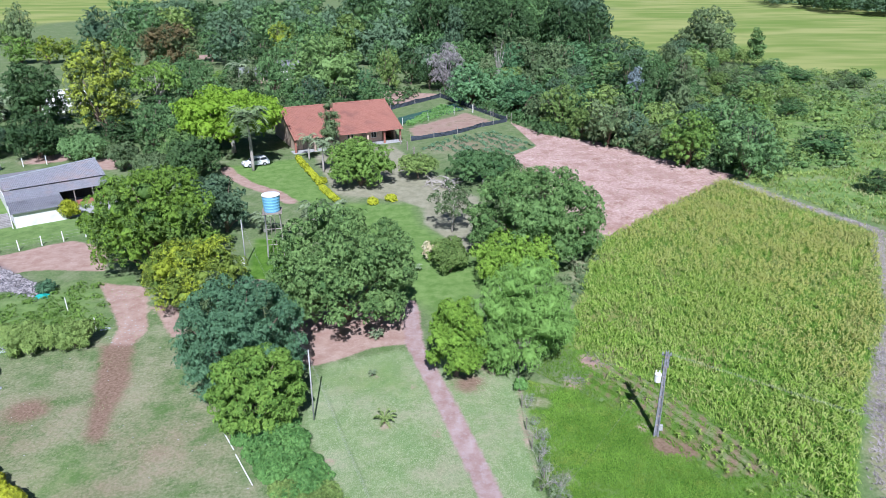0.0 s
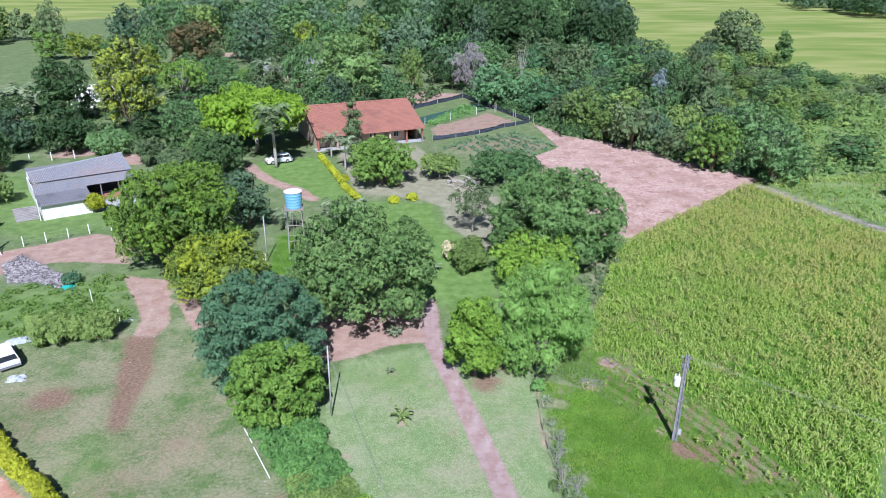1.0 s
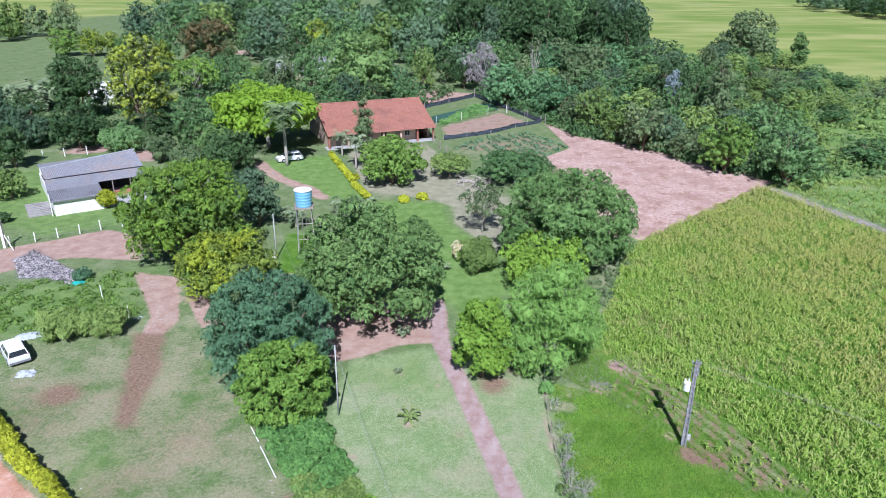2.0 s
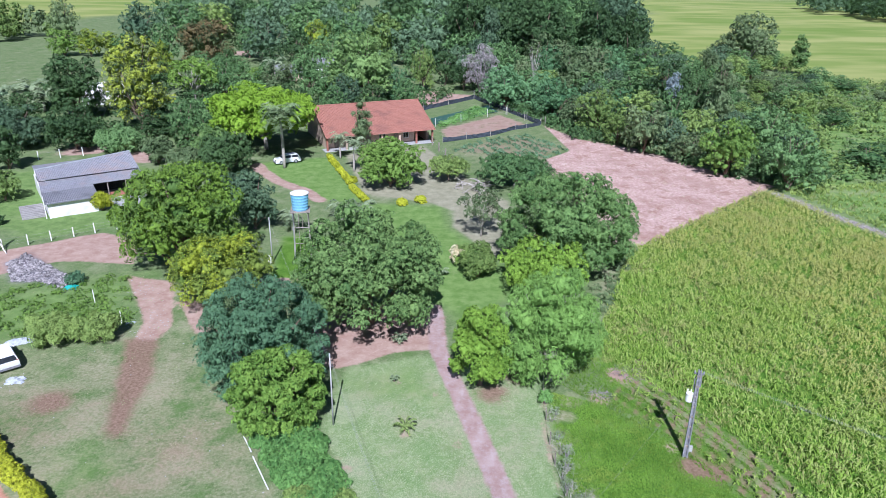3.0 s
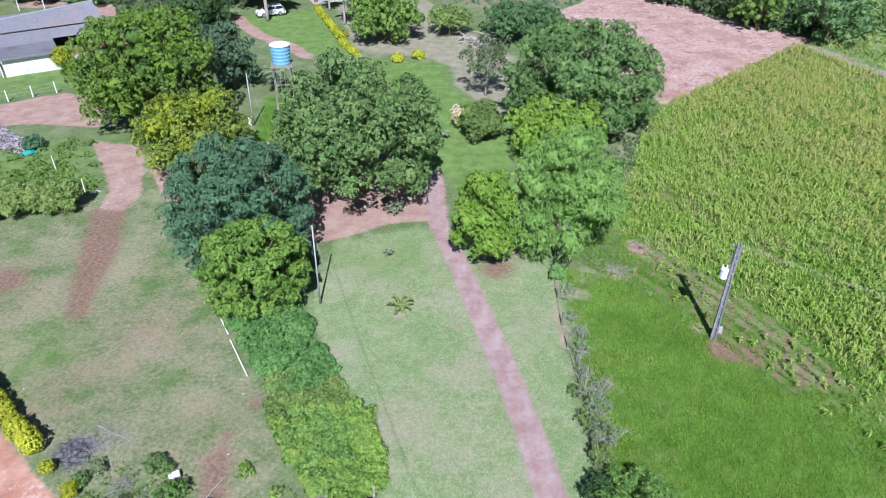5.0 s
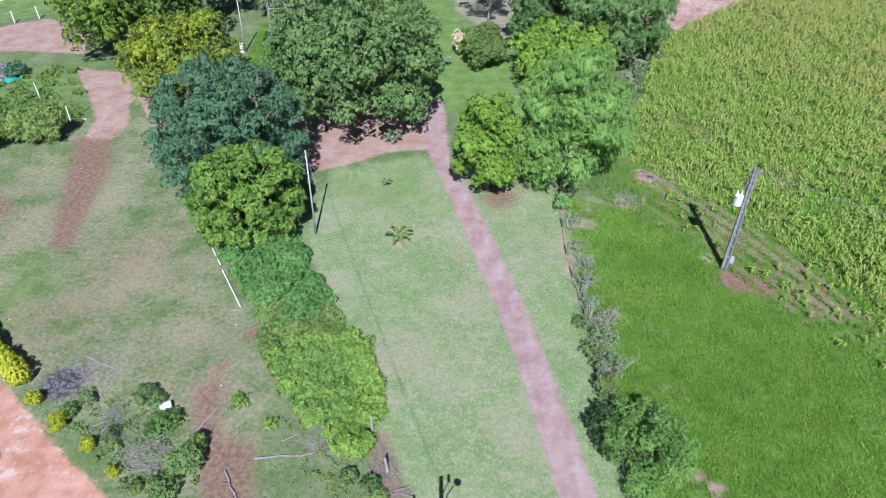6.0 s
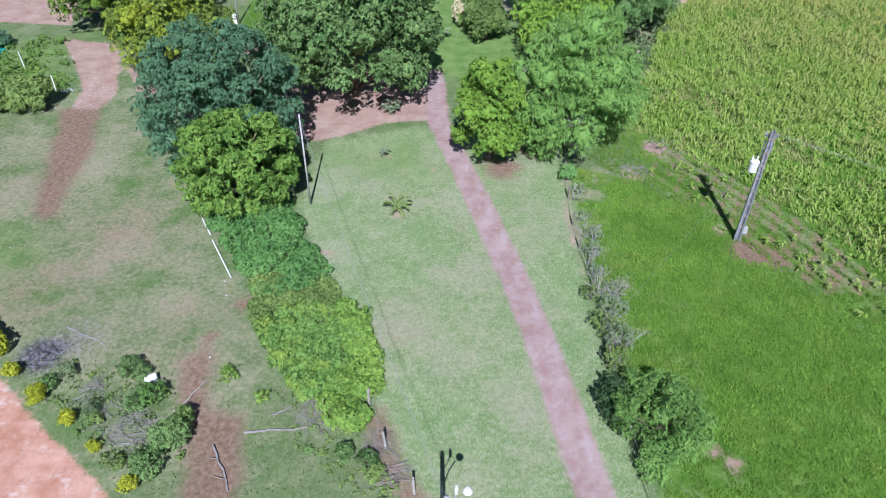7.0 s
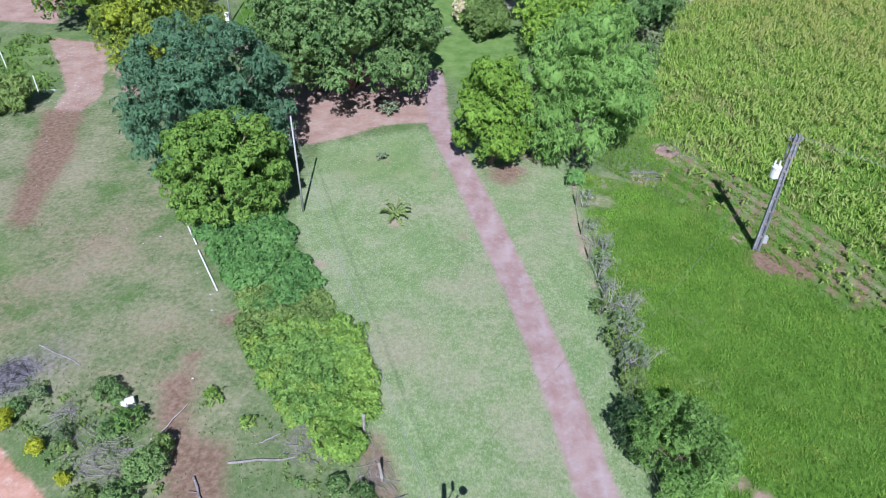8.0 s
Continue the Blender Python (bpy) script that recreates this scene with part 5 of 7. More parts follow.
forest()
# deep leaf colour paints the dark of the gaps between the crowns
thicket("undergrowth", [(13, 187), (17.5, 169), (25, 154), (28.6, 138.5), (38.6, 129.8), (46, 116.8), (54.6, 105.8), (64, 106), (80, 150), (95, 236), (14, 236)], 420, 70000, (1.0, 2.3), LEAF_DEEP,
        "dense green scrub between the wood trees", 51, 0.45, 0.27, 0.9)
thicket("wood_edge_growth", [(12.5, 187), (17.0, 168.5), (24.2, 154), (29.2, 138.6), (39.2, 130.6), (46.6, 117.9), (55.4, 106.6), (58.5, 108), (49, 121), (41.5, 133.5), (32, 142), (27, 156.5), (20, 170.5), (15, 188)],
        150, 26000, (0.8, 1.9), LEAF_WOOD, "bushy green growth along the tilled plot's edge", 57, 0.28, 0.15, 1.1)
SCRUB = [(60, 106), (66, 104), (86, 112), (106, 138), (136, 180), (150, 214), (100, 238), (84, 160), (70, 124)]
thicket("scrub", SCRUB, 190, 30000, (1.0, 2.8), LEAF_OLIVE, "low rough olive scrub beyond the woods", 52, 0.36, 0.2, 0.6)
thicket("scrub", SCRUB, 120, 20000, (1.0, 3.0), LEAF_MID, "low rough green scrub beyond the woods", 55, 0.36, 0.2, 0.65)
thicket("scrub", SCRUB, 80, 12000, (0.8, 2.4), LEAF_GREY, "low dull grey-green scrub beyond the woods", 56, 0.34, 0.17, 0.6)
# the tree shade on this growth is put into its dark leaf colour
thicket("shade_growth", [(-92, 128), (-60, 126), (-38, 121), (-34, 146), (-5, 160), (6, 192), (-20, 205), (-60, 205), (-80, 190), (-100, 160)], 420, 30000, (0.9, 2.4), LEAF_DEEP, "dark low growth under the trees behind the house", 53, 0.55, 0.3, 0.7)
thicket("verge_growth", [(56.5, 104.5), (60, 106), (68, 92), (72, 82), (67, 80), (61, 92)], 26, 1800, (0.3, 0.7), LEAF_FRESH, "weedy green strip beside the maize", 54, 0.26, 0.13, 0.6)


# ---- buildings ----
def tile_slope(a, b, c, d, columns, courses, wave=0.045, step=0.035):
    """A slope of curved clay tiles: waves along the eave, overlapping courses up the slope."""
    a, b, c, d = (Vector(p) for p in (a, b, c, d))
    normal = (b - a).cross(d - a).normalized()
    g, k = Geo(), columns * 2
    pts, faces = [], []
    for j in range(courses):
        for lift, v in ((step, j / courses), (0.0, (j + 1) / courses)):
            for i in range(k + 1):
                u = i / k
                p = a.lerp(b, u).lerp(d.lerp(c, u), v)
                pts.append(p + normal * (lift + wave * (1 if i % 2 else -1)))
    for j in range(courses * 2 - 1):
        for i in range(k):
            q = j * (k + 1) + i
            faces.append((q, q + 1, q + k + 2, q + k + 1))
    return g.add(pts, faces)


def wall_run(x0, x1, y0, y1, z1, gaps):
    """A wall along x with gaps (from, to, sill, head)."""
    g, x = Geo(), x0
    for a, b, sill, head in gaps:
        g.box(x, a, y0, y1, 0, z1)
        if sill > 0:
            g.box(a, b, y0, y1, 0, sill)
        if head < z1:
            g.box(a, b, y0, y1, head, z1)
        x = b
    return g.box(x, x1, y0, y1, 0, z1)


def build_house():
    house = thing("house", -20.2, 125.0, 22.0, "long low farmhouse with a red clay tile roof and shaded porch", "house")
    long, ridge_y, deep, eave, ridge = 22.2, 9.8, 19.6, 2.7, 7.0
    part("roof", tile_slope((0, 0, eave), (long, 0, eave), (long, ridge_y, ridge), (0, ridge_y, ridge), 84, 26), CLAY, house, "weathered red clay tile slope")
    part("roof", tile_slope((long, deep, eave), (0, deep, eave), (0, ridge_y, ridge), (long, ridge_y, ridge), 84, 26), CLAY, house, "weathered red clay tile slope")
    part("ridge_cap", Geo().tube([(x, ridge_y, ridge + 0.03 + 0.02 * (i % 2)) for i, x in enumerate(np.linspace(-0.05, long + 0.05, 60))], 0.13, 8), CLAY, house)
    gaps = [(2.2, 3.2, 0, 2.1), (5.0, 6.4, 0.95, 2.1), (8.6, 9.6, 0, 2.1), (11.2, 12.6, 0.95, 2.1), (14.2, 15.2, 0, 2.1), (16.2, 17.4, 0.95, 2.1)]
    part("front_wall", wall_run(0.7, 18.6, 2.6, 2.8, 3.7, gaps), CREAM_WALL, house, "pinkish cream rendered wall")
    part("back_wall", wall_run(0.7, 21.5, 18.2, 18.4, 3.0, []), CREAM_WALL, house)
    for x in (0.7, 21.3):
        g = Geo()
        ys = (2.8, ridge_y, 18.2)
        zs = (3.7, ridge - 0.2, 3.1)
        for k in (0, 1):
            p = [(x, ys[k], 0), (x, ys[k + 1], 0), (x, ys[k + 1], zs[k + 1]), (x, ys[k], zs[k])]
            q = [(x + 0.2, y, z) for _, y, z in p]
            g.add(p + q, [(0, 3, 2, 1), (4, 5, 6, 7), (0, 1, 5, 4), (1, 2, 6, 5), (2, 3, 7, 6), (3, 0, 4, 7)])
        part("end_wall", g, CREAM_WALL, house)
    part("side_wall", Geo().box(18.4, 18.6, 2.8, 8.0, 0, 3.6), SHADED_ROOM, house)
    part("porch_floor", Geo().box(-0.2, 22.0, 0.4, 2.6, 0, 0.16, 0.02), CONCRETE, house, "pale concrete porch floor")
    for x in (0.35, 4.1, 7.6, 11.2, 14.8, 18.3, 21.7):
        part("porch_post", Geo().box(x - 0.16, x + 0.16, 0.55, 0.87, 0.16, 2.85, 0.01), BRICK_RED if x < 1 or x > 18 else CREAM_WALL, house)
    for a, b, sill, head in gaps:
        if sill:
            w = part("window", Geo().box(a, b, 2.62, 2.68, sill, sill + 0.07).box(a, b, 2.62, 2.68, head - 0.07, head).box(a, a + 0.07, 2.62, 2.68, sill, head)
                     .box(b - 0.07, b, 2.62, 2.68, sill, head).box((a + b) / 2 - 0.03, (a + b) / 2 + 0.03, 2.62, 2.68, sill, head), WHITE_PAINT, house, "white framed window")
            part("pane", Geo().box(a + 0.05, b - 0.05, 2.7, 2.72, sill + 0.05, head - 0.05), WINDOW_GLASS, w)
        else:
            part("door", Geo().box(a + 0.04, b - 0.04, 2.66, 2.72, 0.02, head - 0.03), WOOD, house, "brown wooden door")
    part("ceiling", Geo().box(0.9, 21.3, 2.8, 18.2, 2.95, 3.0), CREAM_WALL, house)


def build_shed():
    shed = thing("farm_shed", -53.2, 88.3, 33.0, "long shed with grey corrugated roofs and a white end room", "shed")
    part("upper_roof", Geo().wavy((0.0, 8.3, 3.3), (13.8, 8.3, 3.3), (13.6, 13.2, 4.9), (0.0, 11.9, 4.05), 62, 0.035), SHEET, shed, "faded grey corrugated sheets")
    part("upper_roof", Geo().wavy((13.8, 17.2, 3.45), (0.0, 17.2, 3.45), (0.0, 11.9, 4.05), (13.6, 13.2, 4.9), 62, 0.035), SHEET, shed, "faded grey corrugated sheets")
    part("ridge_cap", Geo().tube([(-0.05, 11.9, 4.07), (13.65, 13.2, 4.92)], 0.1, 8), STEEL, shed)
    part("lower_roof", Geo().wavy((6.6, 5.2, 2.6), (14.0, 5.2, 2.6), (13.8, 8.7, 3.1), (6.6, 8.7, 3.1), 32, 0.02), SHEET, shed, "plain grey sheet roof")
    part("lower_roof", Geo().wavy((-0.2, 4.1, 2.62), (6.6, 4.1, 2.62), (6.6, 8.7, 3.1), (0.0, 8.7, 3.1), 30, 0.02), SHEET, shed, "plain grey sheet roof")
    part("lower_roof", Geo().wavy((-0.3, -0.45, 2.2), (6.5, -0.45, 2.2), (6.6, 4.3, 2.6), (-0.2, 4.3, 2.6), 32, 0.035), SHEET_DARK, shed, "dark grey corrugated sheets")
    part("front_wall", Geo().box(0, 6.2, 0, 0.15, 0, 2.22), WHITE_PAINT, shed, "whitewashed wall")
    part("side_wall", Geo().box(0, 0.15, 0.15, 16.85, 0, 2.15), WHITE_PAINT, shed)
    part("side_wall", Geo().box(6.05, 6.2, 0.15, 8.2, 0, 2.15), WHITE_PAINT, shed)
    part("back_wall", Geo().box(0.15, 13.6, 16.7, 16.85, 0, 3.4), WHITE_PAINT, shed)
    part("end_wall", Geo().box(13.45, 13.6, 8.6, 16.7, 0, 3.2), WHITE_PAINT, shed)
    part("inner_wall", Geo().box(6.2, 13.45, 9.6, 9.75, 0, 3.1), SHADED_ROOM, shed)
    part("low_wall", Geo().box(8.6, 13.6, 5.5, 5.68, 0, 0.85, 0.01), BRICK_RED, shed, "low red brick wall")
    part("floor", Geo().box(0, 14, 0.2, 15.2, 0, 0.06), CONCRETE, shed)
    for x in (8.6, 11.1, 13.5):
        part("post", Geo().box(x - 0.07, x + 0.07, 5.3, 5.44, 0, 2.62), WHITE_PAINT if x > 13 else WOOD, shed)
    part("corner_post", Geo().tube([(-0.35, 0.3, 0), (-0.35, 0.3, 3.2)], 0.07, 8), WHITE_PAINT, shed, "white painted post")
    steps = thing("slatted_ramp", -56.6, 90.4, 33.0, "grey slatted timber steps beside the shed", "steps")
    for i in range(8):
        part("slat", Geo().box(-1.5, 1.5, -2.3 + i * 0.58, -1.98 + i * 0.58, 0, 0.3 + 0.06 * i, 0.02), GREY_SLATS, steps)


def small_house(name, x, y, turn, w, d, wall, roof, wall_mat, roof_mat, label):
    """A plain gabled house with a door and windows on its long front."""
    h = thing(name, x, y, turn, label, "house")
    gaps = [(w * 0.2, w * 0.2 + 1.2, 0.95, 2.1), (w * 0.48, w * 0.48 + 0.9, 0, 2.1), (w * 0.72, w * 0.72 + 1.2, 0.95, 2.1)]
    part("front_wall", wall_run(0, w, 0, 0.2, wall, gaps), wall_mat, h)
    part("back_wall", wall_run(0, w, d - 0.2, d, wall, []), wall_mat, h)
    for x0 in (0, w - 0.2):
        p = [(x0, 0.2, 0), (x0, d - 0.2, 0), (x0, d - 0.2, wall), (x0, d / 2, roof - 0.12), (x0, 0.2, wall)]
        q = [(x0 + 0.2, b, c) for _, b, c in p]
        part("end_wall", Geo().add(p + q, [(4, 3, 2, 1, 0), (5, 6, 7, 8, 9)] + [(i, (i + 1) % 5, 5 + (i + 1) % 5, 5 + i) for i in range(5)]), wall_mat, h)
    o = 0.6
    drop = (roof - wall) * o / (d / 2)
    part("roof", Geo().wavy((-o, -o, wall - drop), (w + o, -o, wall - drop), (w + o, d / 2, roof), (-o, d / 2, roof), 40, 0.03), roof_mat, h)
    part("roof", Geo().wavy((w + o, d + o, wall - drop), (-o, d + o, wall - drop), (-o, d / 2, roof), (w + o, d / 2, roof), 40, 0.03), roof_mat, h)
    for a, b, sill, head in gaps:
        if sill:
            win = part("window", Geo().box(a, b, 0.05, 0.1, sill, sill + 0.06).box(a, b, 0.05, 0.1, head - 0.06, head).box(a, a + 0.06, 0.05, 0.1, sill, head).box(b - 0.06, b, 0.05, 0.1, sill, head), WOOD, h)
            part("pane", Geo().box(a, b, 0.12, 0.14, sill, head), WINDOW_GLASS, win)
        else:
            part("door", Geo().box(a, b, 0.08, 0.13, 0.02, head - 0.02), WOOD, h)


def build_neighbours():
    small_house("white_house", -85, 168, 20, 16, 8, 3.2, 5.0, WHITE_PAINT, WHITE_PAINT, "white house with a pale roof among trees")
    small_house("grey_roofed_house", -46, 208, 10, 9, 7, 2.8, 4.6, CREAM_WALL, SHEET, "small house with a grey roof among trees")
    small_house("grey_roofed_house", -36, 216, 15, 7, 7, 3.6, 5.6, WHITE_PAINT, SHEET, "small house with a grey roof among trees")


build_house()
build_shed()
build_neighbours()


# ---- water tower, poles and cables ----
def build_tower():
    t = thing("water_tower", -16.5, 76.0, 8.0, "light blue water tank with a white lid on tall legs", "water tower")
    for x, y in ((-0.85, -0.85), (0.85, -0.85), (0.85, 0.85), (-0.85, 0.85)):
        part("leg", Geo().tube([(x * 1.15, y * 1.15, -0.1), (x, y, 5.8)], 0.05, 6), PALE_BARK, t)
    for z in (1.9, 3.9):
        k = 1.15 - 0.15 * z / 5.8
        for a, b in (((-1, -1), (1, -1)), ((1, -1), (1, 1)), ((1, 1), (-1, 1)), ((-1, 1), (-1, -1))):
            part("brace", Geo().tube([(a[0] * 0.85 * k, a[1] * 0.85 * k, z), (b[0] * 0.85 * k, b[1] * 0.85 * k, z)], 0.04, 6), PALE_BARK, t)
    part("platform", Geo().box(-1.15, 1.15, -1.15, 1.15, 5.8, 5.92, 0.02), WOOD, t)
    prof = [(0.98, 5.92)]
    for i in range(5):
        z = 6.0 + i * 0.36
        r = 1.0 + i * 0.026
        prof += [(r, z), (r + 0.03, z + 0.06), (r + 0.03, z + 0.14), (r + 0.006, z + 0.2)]
    prof += [(1.13, 7.85), (1.17, 7.87), (1.17, 7.95)]
    prof = [(r * 0.92, z) for r, z in prof]
    tank = part("tank", Geo().lathe(prof, 40), TANK_BLUE, t, "ribbed light blue plastic tank", smooth=False)
    part("lid", Geo().lathe([(1.1, 7.9), (1.1, 7.97), (0.94, 8.05), (0.5, 8.14), (0.16, 8.16), (0.16, 8.2), (0.02, 8.21)], 40), WHITE_PAINT, tank, "white tank lid")
    part("pipe", Geo().tube([(-0.9, -1.0, 0), (-0.9, -1.0, 6.1)], 0.04, 6), STEEL, t)
    part("ladder", Geo().tube([(-0.25, -1.2, 0), (-0.25, -1.0, 5.8)], 0.03, 5).tube([(0.2, -1.2, 0), (0.2, -1.0, 5.8)], 0.03, 5), WOOD, t)


def insulators(parent, places):
    for x, y, z in places:
        part("insulator", Geo().lathe([(0.03, z), (0.06, z + 0.03), (0.06, z + 0.06), (0.035, z + 0.08), (0.055, z + 0.11), (0.03, z + 0.17)], 8, (x, y)), STEEL, parent)


def build_poles():
    p = thing("utility_pole", 17.52, 38.4, -16.0, "grey concrete utility pole with a pale transformer", "utility pole")
    g = Geo()
    for s in (-1, 1):
        a, b = 0.135, 0.08
        lo = [(s * a - 0.045, -0.13, -0.3), (s * a + 0.045, -0.13, -0.3), (s * a + 0.045, 0.13, -0.3), (s * a - 0.045, 0.13, -0.3)]
        hi = [(s * b - 0.035, -0.09, 7.4), (s * b + 0.035, -0.09, 7.4), (s * b + 0.035, 0.09, 7.4), (s * b - 0.035, 0.09, 7.4)]
        g.add(lo + hi, [(3, 2, 1, 0), (4, 5, 6, 7), (0, 1, 5, 4), (1, 2, 6, 5), (2, 3, 7, 6), (3, 0, 4, 7)])
    part("shaft", g, SHEET, p, "grey concrete shaft with a recessed web")
    part("web", Geo().box(-0.1, 0.1, -0.03, 0.03, 0.0, 7.3), SHEET_DARK, p)
    for z in np.arange(0.9, 7.0, 0.85):
        part("rung", Geo().box(-0.14, 0.14, -0.1, 0.1, z, z + 0.12), WOOD, p)
    part("crossarm", Geo().box(-0.34, 0.34, 0.1, 0.19, 6.95, 7.05), SHEET_DARK, p)
    insulators(p, [(-0.29, 0.15, 7.05), (0.0, 0.15, 7.05), (0.29, 0.15, 7.05)])
    tr = part("transformer", Geo().lathe([(0.2, 4.75), (0.24, 4.8), (0.24, 5.35), (0.26, 5.37), (0.26, 5.43), (0.14, 5.5)], 20, (-0.42, 0.0)), WHITE_PAINT, p, "pale grey drum transformer")
    for a in (-0.12, 0.12):
        part("bushing", Geo().lathe([(0.05, 5.48), (0.07, 5.55), (0.04, 5.6), (0.06, 5.66), (0.02, 5.78)], 8, (-0.46 + a, 0.0)), WHITE_PAINT, tr)
    part("bracket", Geo().box(-0.3, 0.0, -0.05, 0.05, 4.7, 4.78).box(-0.3, 0.0, -0.05, 0.05, 5.2, 5.28), STEEL, p)
    for k, z in ((-0.2, 5.7), (0.2, 5.95), (-0.22, 6.2), (0.18, 6.5)):
        part("fuse", Geo().tube([(k, 0.12, z), (k + 0.03, 0.22, z + 0.5)], 0.045, 6), SHEET_DARK, p)
    part("conduit", Geo().tube([(0.16, -0.15, 0), (0.12, -0.12, 4.6)], 0.035, 6), STEEL, p)
    part("meter_box", Geo().box(0.18, 0.42, -0.12, 0.12, 0.55, 1.0, 0.02), CONCRETE, p, "small grey meter box")

    s = thing("slender_pole", -8.65, 42.27, 0.0, "slender grey concrete pole on the lawn", "utility pole")
    part("shaft", Geo().tube([(0, 0, -0.2), (0.02, 0, 6.4)], [0.07, 0.045], 10), CONCRETE, s, smooth=True)
    part("rack", Geo().box(-0.05, 0.05, 0.07, 0.12, 5.5, 6.3), STEEL, s)
    insulators(s, [(0, 0.14, 5.55), (0, 0.14, 5.8), (0, 0.14, 6.05)])
    m = thing("meter_pole", -19.7, 73.4, 0.0, "slim whitish pole with a meter box at its foot", "utility pole")
    part("shaft", Geo().tube([(0, 0, -0.2), (0, 0, 5.8)], [0.08, 0.055], 10), CONCRETE, m, smooth=True)
    part("meter_box", Geo().box(-0.5, -0.12, -0.18, 0.18, 0.0, 1.0, 0.03), WHITE_PAINT, m, "white meter cabinet")
    insulators(m, [(0, 0.1, 5.2), (0, 0.1, 5.5)])
    lamp = thing("street_lamp", -0.6, 17.7, 0.0, "concrete pole with a white street lamp on an arm", "street lamp")
    part("shaft", Geo().tube([(0, 0, -0.2), (0, 0, 6.0)], [0.15, 0.09], 10), CONCRETE, lamp, smooth=True)
    part("arm", Geo().tube([(0, 0.08, 4.2), (0.3, 0.5, 4.6), (0.55, 0.8, 4.7)], 0.03, 6), STEEL, lamp)
    part("lamp_head", Geo().lathe([(0.02, 4.82), (0.12, 4.8), (0.17, 4.72), (0.16, 4.66), (0.1, 4.62)], 14, (0.75, 1.0)), WHITE_PAINT, lamp, "white lamp hood")
    part("photocell", Geo().lathe([(0.06, 5.0), (0.07, 5.3), (0.03, 5.42)], 10, (0.35, 0.75)), WHITE_PAINT, lamp)
    part("cell_arm", Geo().tube([(0, 0.08, 4.9), (0.35, 0.75, 5.0)], 0.02, 6), STEEL, lamp)
    end = thing("concrete_pole", 50.0, 13.0, 0.0, "plain grey concrete utility pole beyond the field", "utility pole")
    part("shaft", Geo().tube([(0, 0, -0.2), (0, 0, 7.6)], [0.17, 0.1], 8), CONCRETE, end)

    def cable(a, b, sag, group):
        a, b = Vector(a), Vector(b)
        path = [a.lerp(b, i / 14) - Vector((0, 0, sag * 4 * (i / 14) * (1 - i / 14))) for i in range(15)]
        ob = part("power_cable", Geo().tube(path, 0.0045, 4), CABLE)
        tagged(ob, "thin grey power cable strung between poles", "cable", group)

    for z in (5.62, 5.87, 6.12):
        cable((-0.6, 17.85, z - 0.35), (-8.65, 42.38, z), 0.35, "cables over the lawn")
    for z in (5.6, 5.9):
        cable((-8.65, 42.38, z), (-19.7, 73.45, z - 0.4), 0.6, "cables over the lawn")
    cable((-0.6, 17.8, 5.8), (17.3, 38.4, 6.35), 0.3, "cables over the drive")
    for k in (-0.29, 0.0, 0.29):
        cable((17.5 + k * 0.9, 38.6 - k * 0.25, 7.2), (50.0 + k * 0.3, 13 + k * 0.3, 7.4), 0.5, "cables over the maize")


build_tower()
build_poles()


# ---- vehicles ----
def build_car(name, x, y, turn, label, sides, roofline, length, width, glass_rows):
    """A car from its side outline: lower body, cabin, windows, wheels and lamps."""
    car = thing(name, x, y, turn, label, "car")
    hw = width / 2

    def loft(outline, inset_low, inset_high, zmid):
        g = Geo()
        n = len(outline)
        left = [(px, -hw + (inset_low if pz < zmid else inset_high), pz) for px, pz in outline]
        right = [(px, -py, pz) for px, py, pz in left]
        g.add(left + right, [tuple(range(n - 1, -1, -1)), tuple(range(n, 2 * n))] + [(i, (i + 1) % n, n + (i + 1) % n, n + i) for i in range(n)])
        return g

    part("body", loft(sides, 0.0, 0.04, 0.6), CAR_WHITE, car)
    part("cabin", loft(roofline, 0.06, 0.22, roofline[0][1] + 0.2), CAR_WHITE, car)
    for kind, pts in glass_rows:
        part(kind, Geo().add(pts, [tuple(range(len(pts)))]), CAR_GLASS, car)
    for wx in (-length * 0.29, length * 0.3):
        for sy in (-1, 1):
            tyre = Geo().tube([(wx, sy * (hw - 0.2), 0.34), (wx, sy * (hw + 0.01), 0.34)], 0.34, 18)
            w = part("wheel", tyre, RUBBER, car)
            part("rim", Geo().tube([(wx, sy * (hw - 0.02), 0.34), (wx, sy * (hw + 0.02), 0.34)], 0.21, 12), STEEL, w)
    for sy in (-1, 1):
        part("headlight", Geo().box(-length / 2 - 0.01, -length / 2 + 0.12, sy * (hw - 0.28) - 0.16, sy * (hw - 0.28) + 0.16, 0.68, 0.84, 0.02), WINDOW_GLASS, car)
        part("tail_light", Geo().box(length / 2 - 0.08, length / 2 + 0.01, sy * (hw - 0.16) - 0.08, sy * (hw - 0.16) + 0.08, 0.75, 1.05, 0.02), BRICK_RED, car)
        part("mirror", Geo().box(-0.75, -0.6, sy * (hw + 0.08) - 0.08, sy * (hw + 0.08) + 0.08, 0.98, 1.12, 0.03), CAR_WHITE, car)
    part("bumper", Geo().box(-length / 2 - 0.05, -length / 2 + 0.1, -hw + 0.05, hw - 0.05, 0.3, 0.5, 0.03), SHEET_DARK, car)
    part("bumper", Geo().box(length / 2 - 0.1, length / 2 + 0.05, -hw + 0.05, hw - 0.05, 0.32, 0.52, 0.03), SHEET_DARK, car)
    return car


